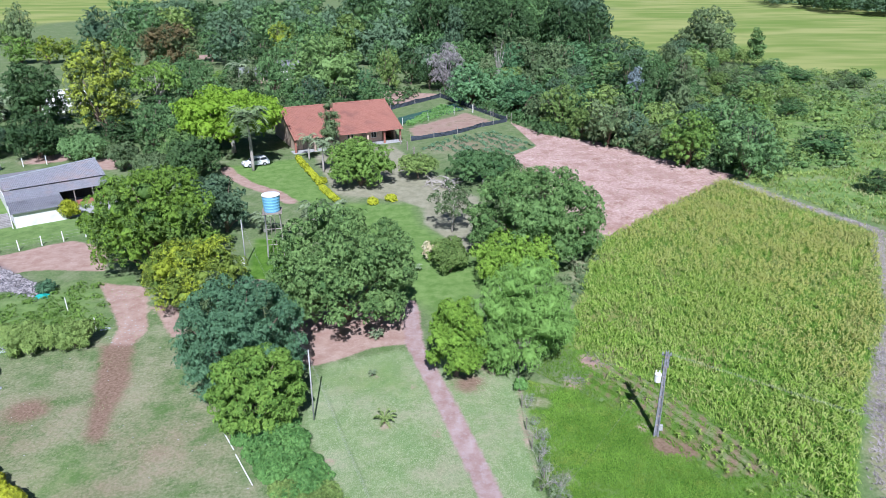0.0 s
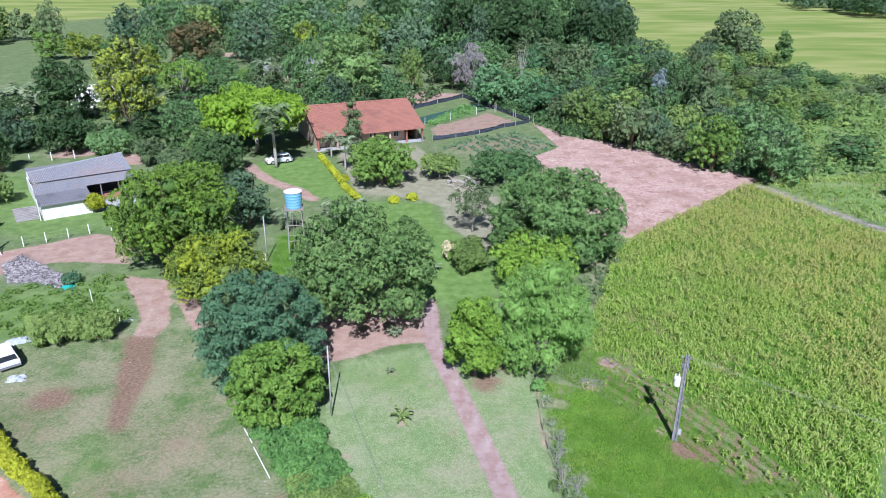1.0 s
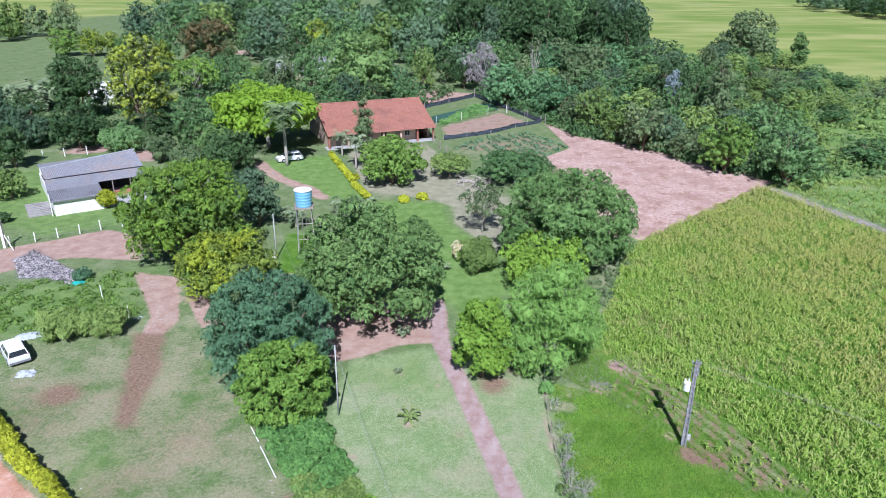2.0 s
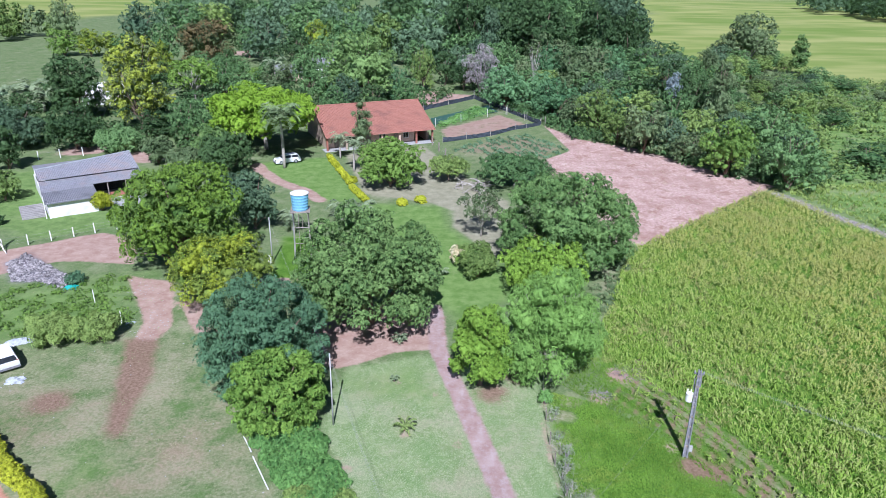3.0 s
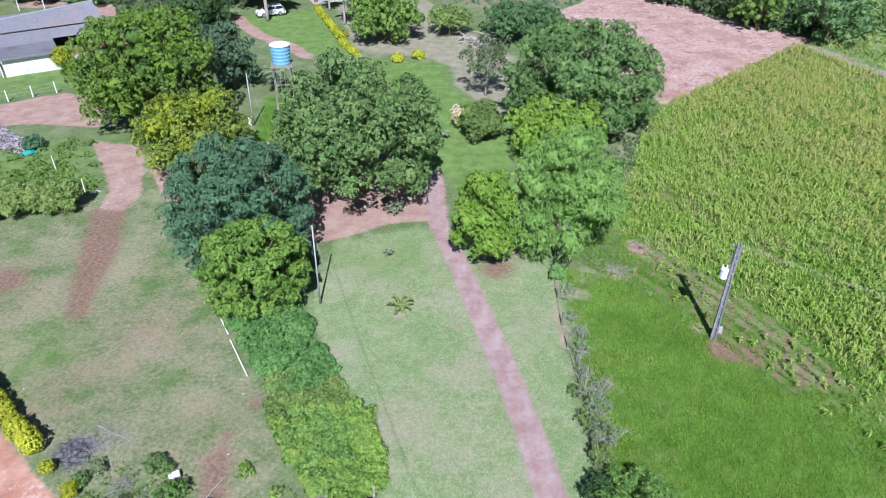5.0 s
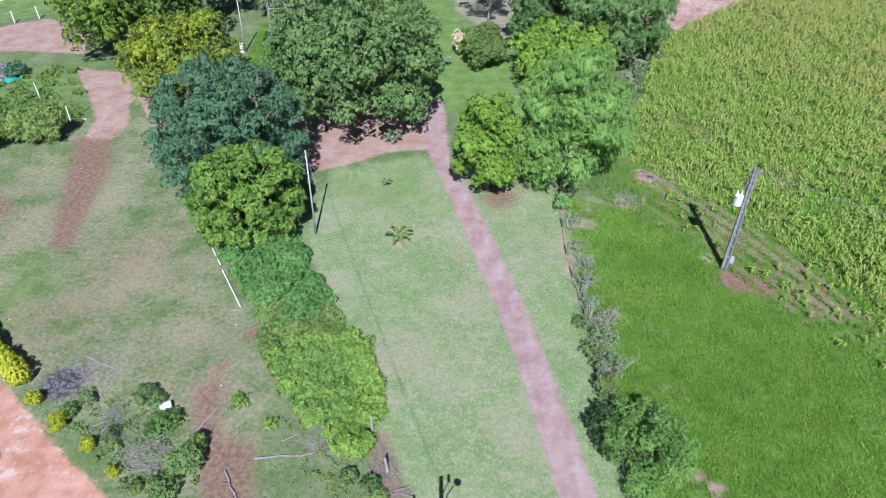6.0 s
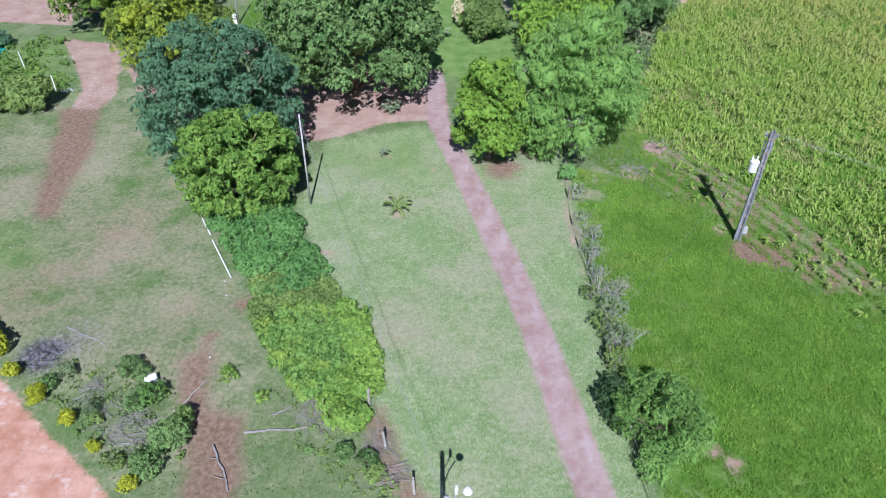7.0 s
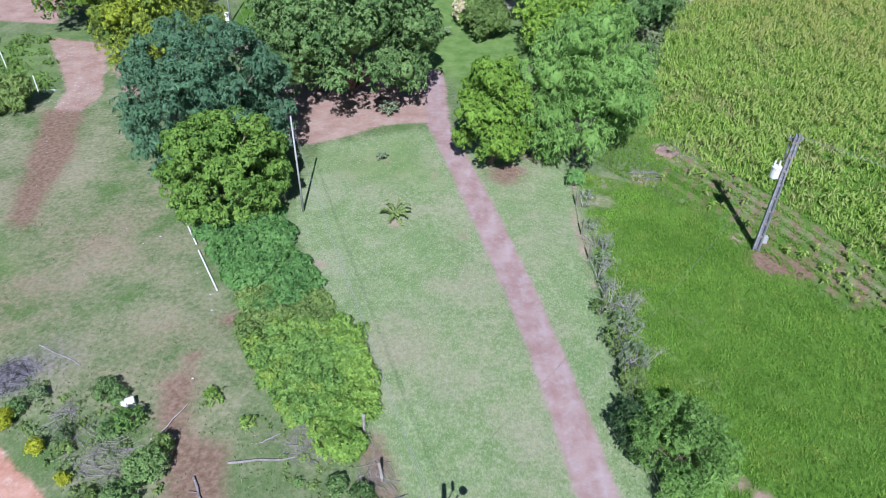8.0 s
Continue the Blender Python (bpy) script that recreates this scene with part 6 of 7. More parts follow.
def cabin_glass(b0, t0, t1, b1, zl, zh, hw, rear_only=False):
    low, high = hw - 0.055, hw - 0.215
    rows = []
    for sy in (-1, 1):
        for a, b in ((0.04, 0.48), (0.52, 0.95)):
            def at(s, k):
                bx, tx = b0 + (b1 - b0) * s, t0 + (t1 - t0) * s
                z = zl + (zh - zl) * k
                y = low + (high - low) * k
                return (bx + (tx - bx) * k, sy * (y + 0.012), z)
            rows.append(("side_window", [at(a, 0.15), at(b, 0.15), at(b, 0.85), at(a, 0.85)]))
    for x_low, x_high, s in ((b0, t0, -1), (b1, t1, 1)):
        p = []
        for k, sy in ((0.12, -1), (0.12, 1), (0.88, 1), (0.88, -1)):
            p.append((x_low + (x_high - x_low) * k + s * 0.012, sy * (low + (high - low) * k - 0.08), zl + (zh - zl) * k))
        rows.append(("windscreen" if s < 0 else "rear_window", p))
    return rows


def build_vehicles():
    build_car("parked_car", -26.3, 118.0, 28.0, "white hatchback parked on grass beside the palm",
              [(-2.25, 0.3), (2.25, 0.32), (2.3, 0.75), (2.2, 1.02), (-1.0, 1.0), (-2.0, 0.9), (-2.28, 0.7)],
              [(-1.15, 0.98), (2.18, 1.0), (1.75, 1.6), (-0.25, 1.6)], 4.5, 1.85, cabin_glass(-1.15, -0.25, 1.75, 2.18, 0.99, 1.6, 0.925))
    build_car("old_van", -38.75, 51.3, -50.0, "old white station wagon standing in the pasture",
              [(-2.1, 0.3), (2.1, 0.32), (2.14, 0.7), (2.12, 0.98), (-0.9, 0.95), (-1.95, 0.9), (-2.12, 0.7)],
              [(-1.0, 0.93), (2.1, 0.96), (1.85, 1.5), (-0.3, 1.5)], 4.2, 1.75, cabin_glass(-1.0, -0.3, 1.85, 2.1, 0.94, 1.5, 0.875))


build_vehicles()


# ---- palms ----
def frond_part(parent, start, a, reach, rise, fall, leaflets, length, width, seed, leaf):
    """One palm leaf: a bent rib and two rows of leaflets."""
    rng = np.random.default_rng(seed)
    ts = np.linspace(0.0, 1.0, 8)
    out, up = ts * reach, rise * np.sin(ts * 1.9) - fall * ts ** 2.2
    rib = [(start[0] + math.cos(a) * o, start[1] + math.sin(a) * o, start[2] + u) for o, u in zip(out, up)]
    fr = part("frond", Geo().tube(rib, [0.035 * (1 - 0.85 * t) for t in ts], 4), leaf, parent)
    t = np.repeat(np.linspace(0.12, 0.98, leaflets), 2)
    side = np.tile([1.0, -1.0], leaflets)
    o = np.interp(t, ts, out)
    u = np.interp(t, ts, up)
    base = np.stack([start[0] + math.cos(a) * o, start[1] + math.sin(a) * o, start[2] + u], axis=1)
    l = length * np.sin(0.35 + t * 2.3) * rng.uniform(0.85, 1.1, len(t))
    way = np.stack([-math.sin(a) * side + 0.6 * math.cos(a), math.cos(a) * side + 0.6 * math.sin(a), np.full(len(t), -0.35)], axis=1)
    way = unit(way)
    at = base + way * l[:, None] * 0.5
    me = leaf_mesh("leaf_blade", at, np.tile([[0.0, 0.0, 1.0]], (len(t), 1)) + rng.normal(size=(len(t), 3)) * 0.15, way, length, width, rng, 0.2)
    part("leaf_blade", me, leaf, fr)


def make_palm(name, x, y, height, crown, label, fronds=14, thick=0.16, seed=1, category="palm", leaflets=16, droop=0.9, width=0.09, blade=0.34, leaf=None):
    rng = np.random.default_rng(seed)
    palm = thing(name, x, y, 0.0, label, category)
    if height > 1:
        bend = rng.normal(size=2) * 0.02 * height
        path = [(bend[0] * s * s, bend[1] * s * s, -0.1 + (height + 0.1) * s) for s in np.linspace(0, 1, 7)]
        part("trunk", Geo().tube(path, [thick * (1.35 - 0.5 * s + 0.25 * math.sin(s * 3.1)) for s in np.linspace(0, 1, 7)], 10), PALE_BARK, palm, smooth=True)
        top = path[-1]
        part("crownshaft", Geo().tube([top, (top[0], top[1], top[2] + crown * 0.28)], [thick * 0.95, thick * 0.5], 8), LEAF_PALM, palm)
        top = (top[0], top[1], top[2] + crown * 0.22)
    else:
        part("stump", Geo().lathe([(thick, -0.05), (thick * 1.1, height * 0.5), (thick * 0.5, height)], 8), BARK, palm)
        top = (0, 0, height)
    for i in range(fronds):
        a = i * 2.399 + rng.uniform(-0.2, 0.2)
        s = i / fronds
        frond_part(palm, top, a, crown * rng.uniform(0.75, 1.0), crown * (0.75 - 0.55 * s), crown * droop * (0.35 + 0.6 * s), leaflets, crown * blade, crown * width, seed * 50 + i, leaf or LEAF_PALM)
    return palm


make_palm("royal_palm", -26.1, 114.6, 8.6, 3.5, "tall royal palm with a pale trunk beside the car", 24, 0.2, 61, leaflets=26, width=0.07, droop=0.95, leaf=LEAF_ROYAL)
make_palm("garden_palm", -17.2, 121.2, 3.4, 2.0, "young palm before the house porch", 11, 0.12, 62)
make_palm("garden_palm", -13.9, 112.8, 4.4, 2.2, "slim palm before the house porch", 11, 0.12, 63)
make_palm("lawn_cycad", -3.1, 41.5, 0.35, 1.05, "small spiky palm in the middle of the lawn", 11, 0.1, 64, droop=0.4, leaflets=18, width=0.06, blade=0.2, leaf=LEAF_CYCAD)
make_palm("lawn_sapling", -4.2, 48.3, 0.3, 0.5, "tiny sapling in a bare patch of lawn", 8, 0.05, 65, droop=0.3, leaflets=8)
make_palm("spiky_yucca", -3.95, 54.7, 0.5, 0.75, "dark spiky yucca on the bare earth", 16, 0.1, 66, droop=0.35, leaflets=10)
make_palm("lawn_yucca", 0.4, 70.1, 0.4, 0.9, "small spiky plant on the lawn", 10, 0.1, 67, droop=0.4, leaflets=10)
for px, py, ph, pc, ps in ((-13.2, 88.5, 1.2, 2.2, 68), (-10.6, 87.0, 1.6, 2.3, 69), (-19.3, 84.5, 1.2, 2.1, 70)):
    make_palm("bushy_palm", px, py, ph, pc, "bushy low palm behind the water tower", 12, 0.14, ps)
for px, py, ph, pc, ps in ((-95.5, 165.0, 3.0, 5.0, 71), (-100.0, 160.0, 2.6, 4.6, 72), (-91.0, 162.0, 2.2, 4.2, 73)):
    make_palm("banana_plant", px, py, ph, pc, "large banana plant at the far end", 11, 0.2, ps, "plant", 12, 0.8, 0.16)
make_palm("far_palm", -44.0, 196.0, 6.0, 3.6, "far palm among the neighbouring trees", 12, 0.2, 74)


# ---- hedges and garden shrubs ----
def make_hedge(name, line, width, height, leaf, label, count, seed, length=0.2, breadth=0.12):
    rng = np.random.default_rng(seed)
    lobes = []
    for (x0, y0), (x1, y1) in zip(line[:-1], line[1:]):
        k = max(int(math.hypot(x1 - x0, y1 - y0) / (width * 0.5)), 1)
        for i in range(k):
            s = (i + rng.uniform(0.2, 0.8)) / k
            r = width / 2 * rng.uniform(0.85, 1.2)
            lobes.append((np.array([x0 + (x1 - x0) * s + rng.normal() * 0.08, y0 + (y1 - y0) * s + rng.normal() * 0.08, height * rng.uniform(0.42, 0.58)]), np.array([r, r, height * 0.5])))
    at, fa, wa = lobe_leaves(rng, lobes, count * 2, 0.1, tuft=0.16, per=8)
    root = thing(name, 0, 0, 0, label, "hedge")
    g = Geo()
    for p, r in lobes[::2]:
        g.tube([(p[0], p[1], -0.05), (p[0] + 0.05, p[1], p[2])], [0.03, 0.012], 5)
    part("stem", g, BARK, root)
    part("foliage", leaf_mesh("foliage", at, fa, wa, length, breadth, rng), leaf, root)


make_hedge("golden_hedge", [(-19.3, 121.3), (-13.7, 104.7)], 0.95, 0.95, LEAF_GOLD, "clipped golden yellow hedge edging the lawn", 7000, 81, 0.17, 0.1)
make_hedge("golden_hedge", [(-13.4, 103.0), (-10.4, 95.8)], 0.95, 0.9, LEAF_GOLD, "clipped golden yellow hedge edging the lawn", 3600, 82, 0.17, 0.1)
make_hedge("roadside_hedge", [(-38, 44.2), (-33, 39.3), (-31.2, 37.4), (-29.2, 35.6), (-27.2, 34.0), (-24.8, 31.7), (-23.2, 30.3), (-22.0, 29.1)], 1.15, 1.15, LEAF_GOLD, "bushy golden yellow hedge along the red dirt road", 13000, 83, 0.15, 0.085)
for i, (bx, by, bh, bw) in enumerate(((-5.1, 95.0, 1.0, 1.9), (-2.4, 96.1, 1.1, 2.0), (-47.6, 92.0, 3.0, 3.3), (-13.6, 106.5, 0.9, 1.8), (-20.9, 28.1, 0.8, 0.9),
                                      (-19.1, 26.7, 0.85, 1.15), (-17.2, 25.3, 0.75, 0.9), (-15.55, 23.9, 0.5, 0.62), (-13.4, 22.0, 0.7, 0.9))):
    make_bush("golden_bush", bx, by, bh, bw, LEAF_GOLD, "round golden yellow bush", int(1100 * bw * max(bw, 0.9)) if by < 40 else int(420 * bw * bw), 0.09 if by < 40 else 0.2, 0.05 if by < 40 else 0.12, 90 + i, mass=0.66, group="golden bushes")


def make_creeper():
    """Creeper and shrubs grown over the old fence."""
    for name, poly, n, total, rad, leaf, label, seed, length in (
            ("creeper_mass", [(-15.7, 43), (-10.0, 42), (-8.4, 37.8), (-6.8, 35.0), (-8.4, 33.8), (-9.8, 33.2), (-10.9, 34.9), (-13.4, 38.8)], 200, 46000, (0.3, 0.65), LEAF_CREEPER, "dense dark green creeper over a fence", 101, 0.19),
            ("dusty_creeper", [(-10.4, 34.8), (-6.8, 35.2), (-5.9, 33.2), (-6.6, 31.6), (-8.4, 32.6), (-9.7, 30.8), (-10.5, 32.5)], 70, 16000, (0.25, 0.55), LEAF_OLIVE, "dull grey-green creeper beside the lawn", 103, 0.16),
            ("lime_shrub_mass", [(-8.8, 32.8), (-6.4, 32.4), (-5.0, 31.2), (-4.7, 29.0), (-5.4, 26.9), (-6.7, 26.5), (-7.9, 27.6), (-8.8, 29.2), (-9.6, 30.7)], 120, 26000, (0.25, 0.6), LEAF_SPRAWL_GLARE, "yellow-green sprawling shrubs beside the lawn, leaf colour raised for glare", 102, 0.16),
            ("green_shrub_mass", [(-6.0, 32.8), (-4.3, 32.5), (-4.7, 31.2), (-3.8, 29.6), (-3.6, 27.4), (-3.8, 26.0), (-4.4, 24.6), (-5.5, 25.3), (-6.6, 26.4), (-5.0, 28.8)], 90, 19000, (0.25, 0.58), LEAF_LIME, "mid-green sprawling shrubs beside the lawn", 104, 0.15)):
        rng = np.random.default_rng(seed)
        lobes = []
        for x, y in spread(rng, poly, n):
            r = rng.uniform(*rad)
            lobes.append((np.array([x, y, r * rng.uniform(0.0, 0.8)]), np.array([r, r, r * 0.8])))
        at, fa, wa = lobe_leaves(rng, lobes, total, 0.3, 0.5, 0.05, tuft=0.2, per=9, puff=0.4)
        root = thing(name, 0, 0, 0, label, "shrub")
        g = Geo()
        for p, r in lobes[:30]:
            g.tube([(p[0], p[1], -0.05), (p[0] + 0.1, p[1] + 0.1, p[2] + r[2] * 0.6)], [0.04, 0.012], 5)
        part("stem", g, BARK, root)
        part("foliage", with_mass(rng, leaf_mesh("foliage", at, fa, wa, length, length * 0.6, rng), lobes, 0.5, leaf, 3, 6, "foliage"), leaf, root)


make_creeper()
make_bush("drive_shrub", 9.0, 24.5, 2.6, 4.5, LEAF_FEATHER, "large grey-green shrub beside the drive", 9000, 0.16, 0.05, 111, depth=5.2, lobes=40, size=0.24, mass=0.35)
make_bush("drive_shrub", 8.2, 22.4, 1.2, 1.6, LEAF_FEATHER, "light green shrub beside the drive", 1900, 0.13, 0.06, 112)
make_bush("fence_shrub", 8.2, 45.0, 1.2, 1.3, LEAF_CREEPER, "small green shrub on the fence line", 700, 0.18, 0.1, 113)
make_bush("dark_shrub", 7.3, 25.6, 1.5, 1.9, LEAF_DEEP, "dark green shrub on the fence line", 2600, 0.16, 0.08, 114, depth=3.4, lobes=14)
for i, (bx, by, bh, bw, n) in enumerate(((8.0, 28.2, 1.4, 1.5, 1300), (8.3, 29.6, 1.6, 1.8, 1100), (7.8, 30.8, 1.2, 1.5, 800), (8.5, 31.8, 1.3, 1.9, 800), (7.6, 33.2, 0.9, 1.2, 380), (8.9, 33.4, 0.9, 1.7, 360), (8.2, 35.0, 0.9, 1.2, 300), (8.5, 36.8, 1.1, 1.3, 380), (8.8, 38.4, 1.0, 1.4, 330), (8.5, 40.4, 0.8, 1.1, 220), (8.9, 43.5, 0.7, 1.0, 220))):
    make_bush("sparse_shrub", bx, by, bh, bw, LEAF_OLIVE if i in (0, 2, 4) else LEAF_PALM, "sparse grey-green shrub on the fence line", n, 0.11, 0.055, 120 + i, mass=0, group="shrubs along the fence", bark=DEAD_WOOD)


def bare_shrub(x, y, height, reach, count, seed):
    """A leafless shrub: thin pale branches that fork outward from the foot."""
    rng = np.random.default_rng(seed)
    root = thing("bare_shrub", x, y, 0, "pale leafless twiggy shrub on the fence line", "shrub", "shrubs along the fence")
    for i in range(count):
        a, out = rng.uniform(0, 6.28), reach * rng.uniform(0.4, 1.0)
        top = Vector((math.cos(a) * out, math.sin(a) * out, height * rng.uniform(0.6, 1.0)))
        mid = top * 0.5 + Vector((rng.normal() * 0.08, rng.normal() * 0.08, height * 0.14))
        g = Geo().tube([(0, 0, -0.05), mid, top], [0.02, 0.012, 0.005], 4)
        for _ in range(5):
            s = rng.uniform(0.35, 0.95)
            p = mid.lerp(top, s)
            g.tube([p, p + Vector((rng.normal() * 0.3, rng.normal() * 0.3, abs(rng.normal()) * 0.2))], [0.008, 0.003], 3)
        part("branch", g, PALE_BARK, root)


for i, (bx, by, bh, br, n) in enumerate(((8.0, 33.4, 1.5, 1.3, 12), (9.0, 33.3, 1.2, 1.3, 9), (8.2, 31.2, 1.5, 1.1, 10), (8.0, 36.0, 1.2, 0.9, 8), (8.4, 38.6, 1.3, 0.9, 9), (8.7, 29.4, 1.6, 1.2, 9), (8.4, 42.6, 1.0, 0.8, 6))):
    bare_shrub(bx, by, bh, br, n, 170 + i)
for i, (bx, by, bh, bw, leaf, n) in enumerate(((-15.4, 28.3, 0.7, 1.5, LEAF_MID, 900), (-14.7, 28.0, 0.5, 0.9, LEAF_MID, 350), (-13.9, 26.7, 0.8, 1.5, LEAF_FEATHER, 900), (-14.5, 26.2, 0.6, 1.1, LEAF_MID, 500), (-12.3, 24.2, 1.3, 1.9, LEAF_MID, 2200), (-12.0, 25.3, 0.9, 1.0, LEAF_OLIVE, 600),
                                               (-12.9, 22.9, 1.1, 1.6, LEAF_MID, 1500), (-16.3, 26.0, 0.5, 0.9, LEAF_GREY, 300), (-16.0, 25.3, 0.4, 0.8, LEAF_OLIVE, 260), (-18.3, 28.1, 0.6, 1.0, LEAF_GREY, 420), (-18.9, 27.4, 0.7, 1.0, LEAF_MID, 500), (-14.3, 23.2, 0.4, 0.8, LEAF_OLIVE, 220),
                                               (-4.7, 23.4, 0.6, 1.0, LEAF_MID, 600), (-3.7, 23.0, 0.6, 1.0, LEAF_MID, 600), (-3.3, 22.3, 0.6, 0.9, LEAF_OLIVE, 420), (-6.3, 23.7, 0.25, 0.4, LEAF_MID, 120), (-10.7, 28.0, 0.25, 1.2, LEAF_LIME, 260), (-8.8, 26.6, 0.2, 0.8, LEAF_LIME, 160), (-22.0, 24.0, 1.2, 1.8, LEAF_DEEP, 1200))):
    make_bush("rough_bush", bx, by, bh, bw, leaf, "rough green bush in the weedy corner", n, 0.13, 0.07, 140 + i, mass=0, group="bushes in the weedy corner")
make_bush("pole_shrub", -0.9, 18.4, 2.6, 2.6, LEAF_MID, "leafy shrub at the street lamp's foot", 2200, 0.18, 0.09, 160)


# ---- fences ----
def fence(name, label, posts, height, radius, material, wires=3, square=False, lean=0.03, seed=1):
    rng = np.random.default_rng(seed)
    f = thing(name, 0, 0, 0, label, "fence")
    tops = []
    for x, y in posts:
        dx, dy = rng.normal(size=2) * lean * height
        h = height * rng.uniform(0.93, 1.07)
        part("post", Geo().tube([(x, y, -0.1), (x + dx, y + dy, h)], [radius, radius * 0.9], 4 if square else 7), material, f)
        tops.append((x, y, dx, dy, h))
    for k in range(wires):
        s = (k + 1) / (wires + 0.4)
        for a, b in zip(tops[:-1], tops[1:]):
            p, q = (a[0] + a[2] * s, a[1] + a[3] * s, a[4] * s), (b[0] + b[2] * s, b[1] + b[3] * s, b[4] * s)
            part("wire", Geo().tube([p, q], 0.006, 3), CABLE, f)
    return f


fence("white_post_fence", "white concrete posts with wire before the shed lawn", [(-60.5, 73.2), (-57.1, 75.3), (-53.5, 77.4), (-51.2, 78.9), (-49.1, 80.4), (-46.9, 81.7), (-44.8, 83.1), (-42.5, 84.4)], 1.35, 0.09, WHITE_PAINT, 3, True)
part_gate = thing("gate_post", -53.9, 77.0, 0, "thick white gate post with a slanting brace", "post")
part("post", Geo().box(-0.16, 0.16, -0.16, 0.16, -0.1, 3.6, 0.04), WHITE_PAINT, part_gate)
part("brace", Geo().tube([(0.1, 0.1, 1.7), (1.5, -0.9, 0.0)], 0.06, 6), WHITE_PAINT, part_gate)
fence("field_fence", "dark wooden posts with wire along the drive", [(8.7, 48.5), (8.2, 45.5), (8.0, 42.8), (7.8, 39.8), (7.8, 37.5), (7.9, 33.8), (7.9, 31), (7.6, 28.5), (7.6, 24), (7.9, 19)], 1.15, 0.05, WOOD, 3)
fence("garden_fence", "thin pale posts with wire round the garden beds", [(-2.4, 168), (11.2, 183.3), (14.3, 171.1), (17.7, 161.9), (21.0, 155.4), (24.8, 149.8)], 2.2, 0.06, PALE_BARK, 3)
fence("bed_fence", "thin white posts with wire between the beds", [(0.4, 148.3), (6.3, 153.2), (12.8, 159.4), (17.4, 161.7)], 1.9, 0.06, WHITE_PAINT, 2)
fence("yard_fence", "rough wooden fence beside the house yard", [(-1.2, 136.3), (-0.3, 132), (0.9, 126.8), (2.0, 122.4), (3.1, 118)], 1.7, 0.13, WOOD, 4)
fence("corner_fence", "old pale posts with wire beside the lawn", [(-3.9, 26.2), (-3.0, 23.8), (-1.75, 21.6)], 1.0, 0.07, PALE_BARK, 3, lean=0.08)
fence("pasture_posts", "pale posts at the pasture's edge", [(-31.4, 58.4), (-36.0, 63.0)], 1.5, 0.06, WHITE_PAINT, 0, True)
fence("far_fence", "short white posts at the far drive", [(-70.5, 119), (-67.2, 120.2), (-63.8, 121.6)], 1.6, 0.1, WHITE_PAINT, 1, True)
rail = thing("fallen_rail", 0, 0, 0, "white pipe rail lying along the creeper", "rail")
part("pipe", Geo().tube([(-15.3, 41.0, 0.05), (-14.2, 38.95, 0.12)], 0.05, 6), WHITE_PAINT, rail)
part("pipe", Geo().tube([(-13.95, 38.4, 0.12), (-12.15, 35.1, 0.05)], 0.05, 6), WHITE_PAINT, rail)


# ---- garden beds ----
def vegetable_rows():
    rng = np.random.default_rng(171)
    p = spread(rng, VEGETABLES, 520)
    u = p[:, 0] * 0.9 + p[:, 1] * 0.43
    p = p[np.sin(u * 2.6) > -0.2]
    lobes = [(np.array([x, y, 0.12]), np.array([0.34, 0.34, 0.24]) * rng.uniform(0.6, 1.5)) for x, y in p]
    at, fa, wa = lobe_leaves(rng, lobes, 9000, 0.1, tuft=0.15, per=6)
    me = leaf_mesh("vegetables", at, fa, wa, 0.26, 0.16, rng)
    me.materials.append(LEAF_VEG)
    tagged(new("vegetable_rows", me), "rows of leafy green vegetables in the garden", "vegetables", kind="stuff")
    for poly, seed, n in ((((0.8, 150.5), (12.5, 166.5), (15, 165), (2.0, 147.5)), 172, 2600), (((3.5, 156), (10.5, 171), (13, 168), (5, 154)), 173, 2200)):
        q = spread(rng, poly, 160)
        lob = [(np.array([x, y, 0.15]), np.array([0.45, 0.45, 0.22]) * rng.uniform(0.6, 1.2)) for x, y in q]
        at, fa, wa = lobe_leaves(rng, lob, n * 2, 0.1)
        me = leaf_mesh("greens", at, fa, wa, 0.24, 0.15, rng)
        me.materials.append(LEAF_CREEPER)
        tagged(new("bed_greens", me), "low green seedlings in a garden bed", "vegetables", kind="stuff")


def shade_net(corners, height, seed, label, cloth=None):
    """A sagging dark net sheet on short stakes."""
    rng = np.random.default_rng(seed)
    a, b, c, d = (Vector((*p, 0)) for p in corners)
    nu, nv = 26, 8
    g, pts, faces = Geo(), [], []
    for low in (0, 1):
        for j in range(nv + 1):
            for i in range(nu + 1):
                p = a.lerp(b, i / nu).lerp(d.lerp(c, i / nu), j / nv)
                sag = 0.08 * abs(math.sin(i / nu * math.pi * 5)) * math.sin(j / nv * math.pi) + rng.normal() * 0.025
                pts.append((p.x, p.y, height + (-0.02 if low else 0) - sag))
    m = (nu + 1) * (nv + 1)
    for j in range(nv):
        for i in range(nu):
            q = j * (nu + 1) + i
            faces += [(q, q + 1, q + nu + 2, q + nu + 1), (m + q, m + q + nu + 1, m + q + nu + 2, m + q + 1)]
    g.add(pts, faces)
    net = thing("shade_net", 0, 0, 0, label, "net")
    part("cloth", g, cloth or BLACK_NET, net)
    for s in np.linspace(0, 1, 6):
        for p, q in ((a, b), (d, c)):
            w = p.lerp(q, s)
            part("stake", Geo().tube([(w.x, w.y, -0.05), (w.x, w.y, height)], 0.035, 5), PALE_BARK, net)


vegetable_rows()
shade_net([(-0.6, 156.5), (14.2, 173.2), (15.8, 165.0), (0.1, 149.6)], 0.16, 182, "dark green shade net laid over a garden bed", GREEN_NET)


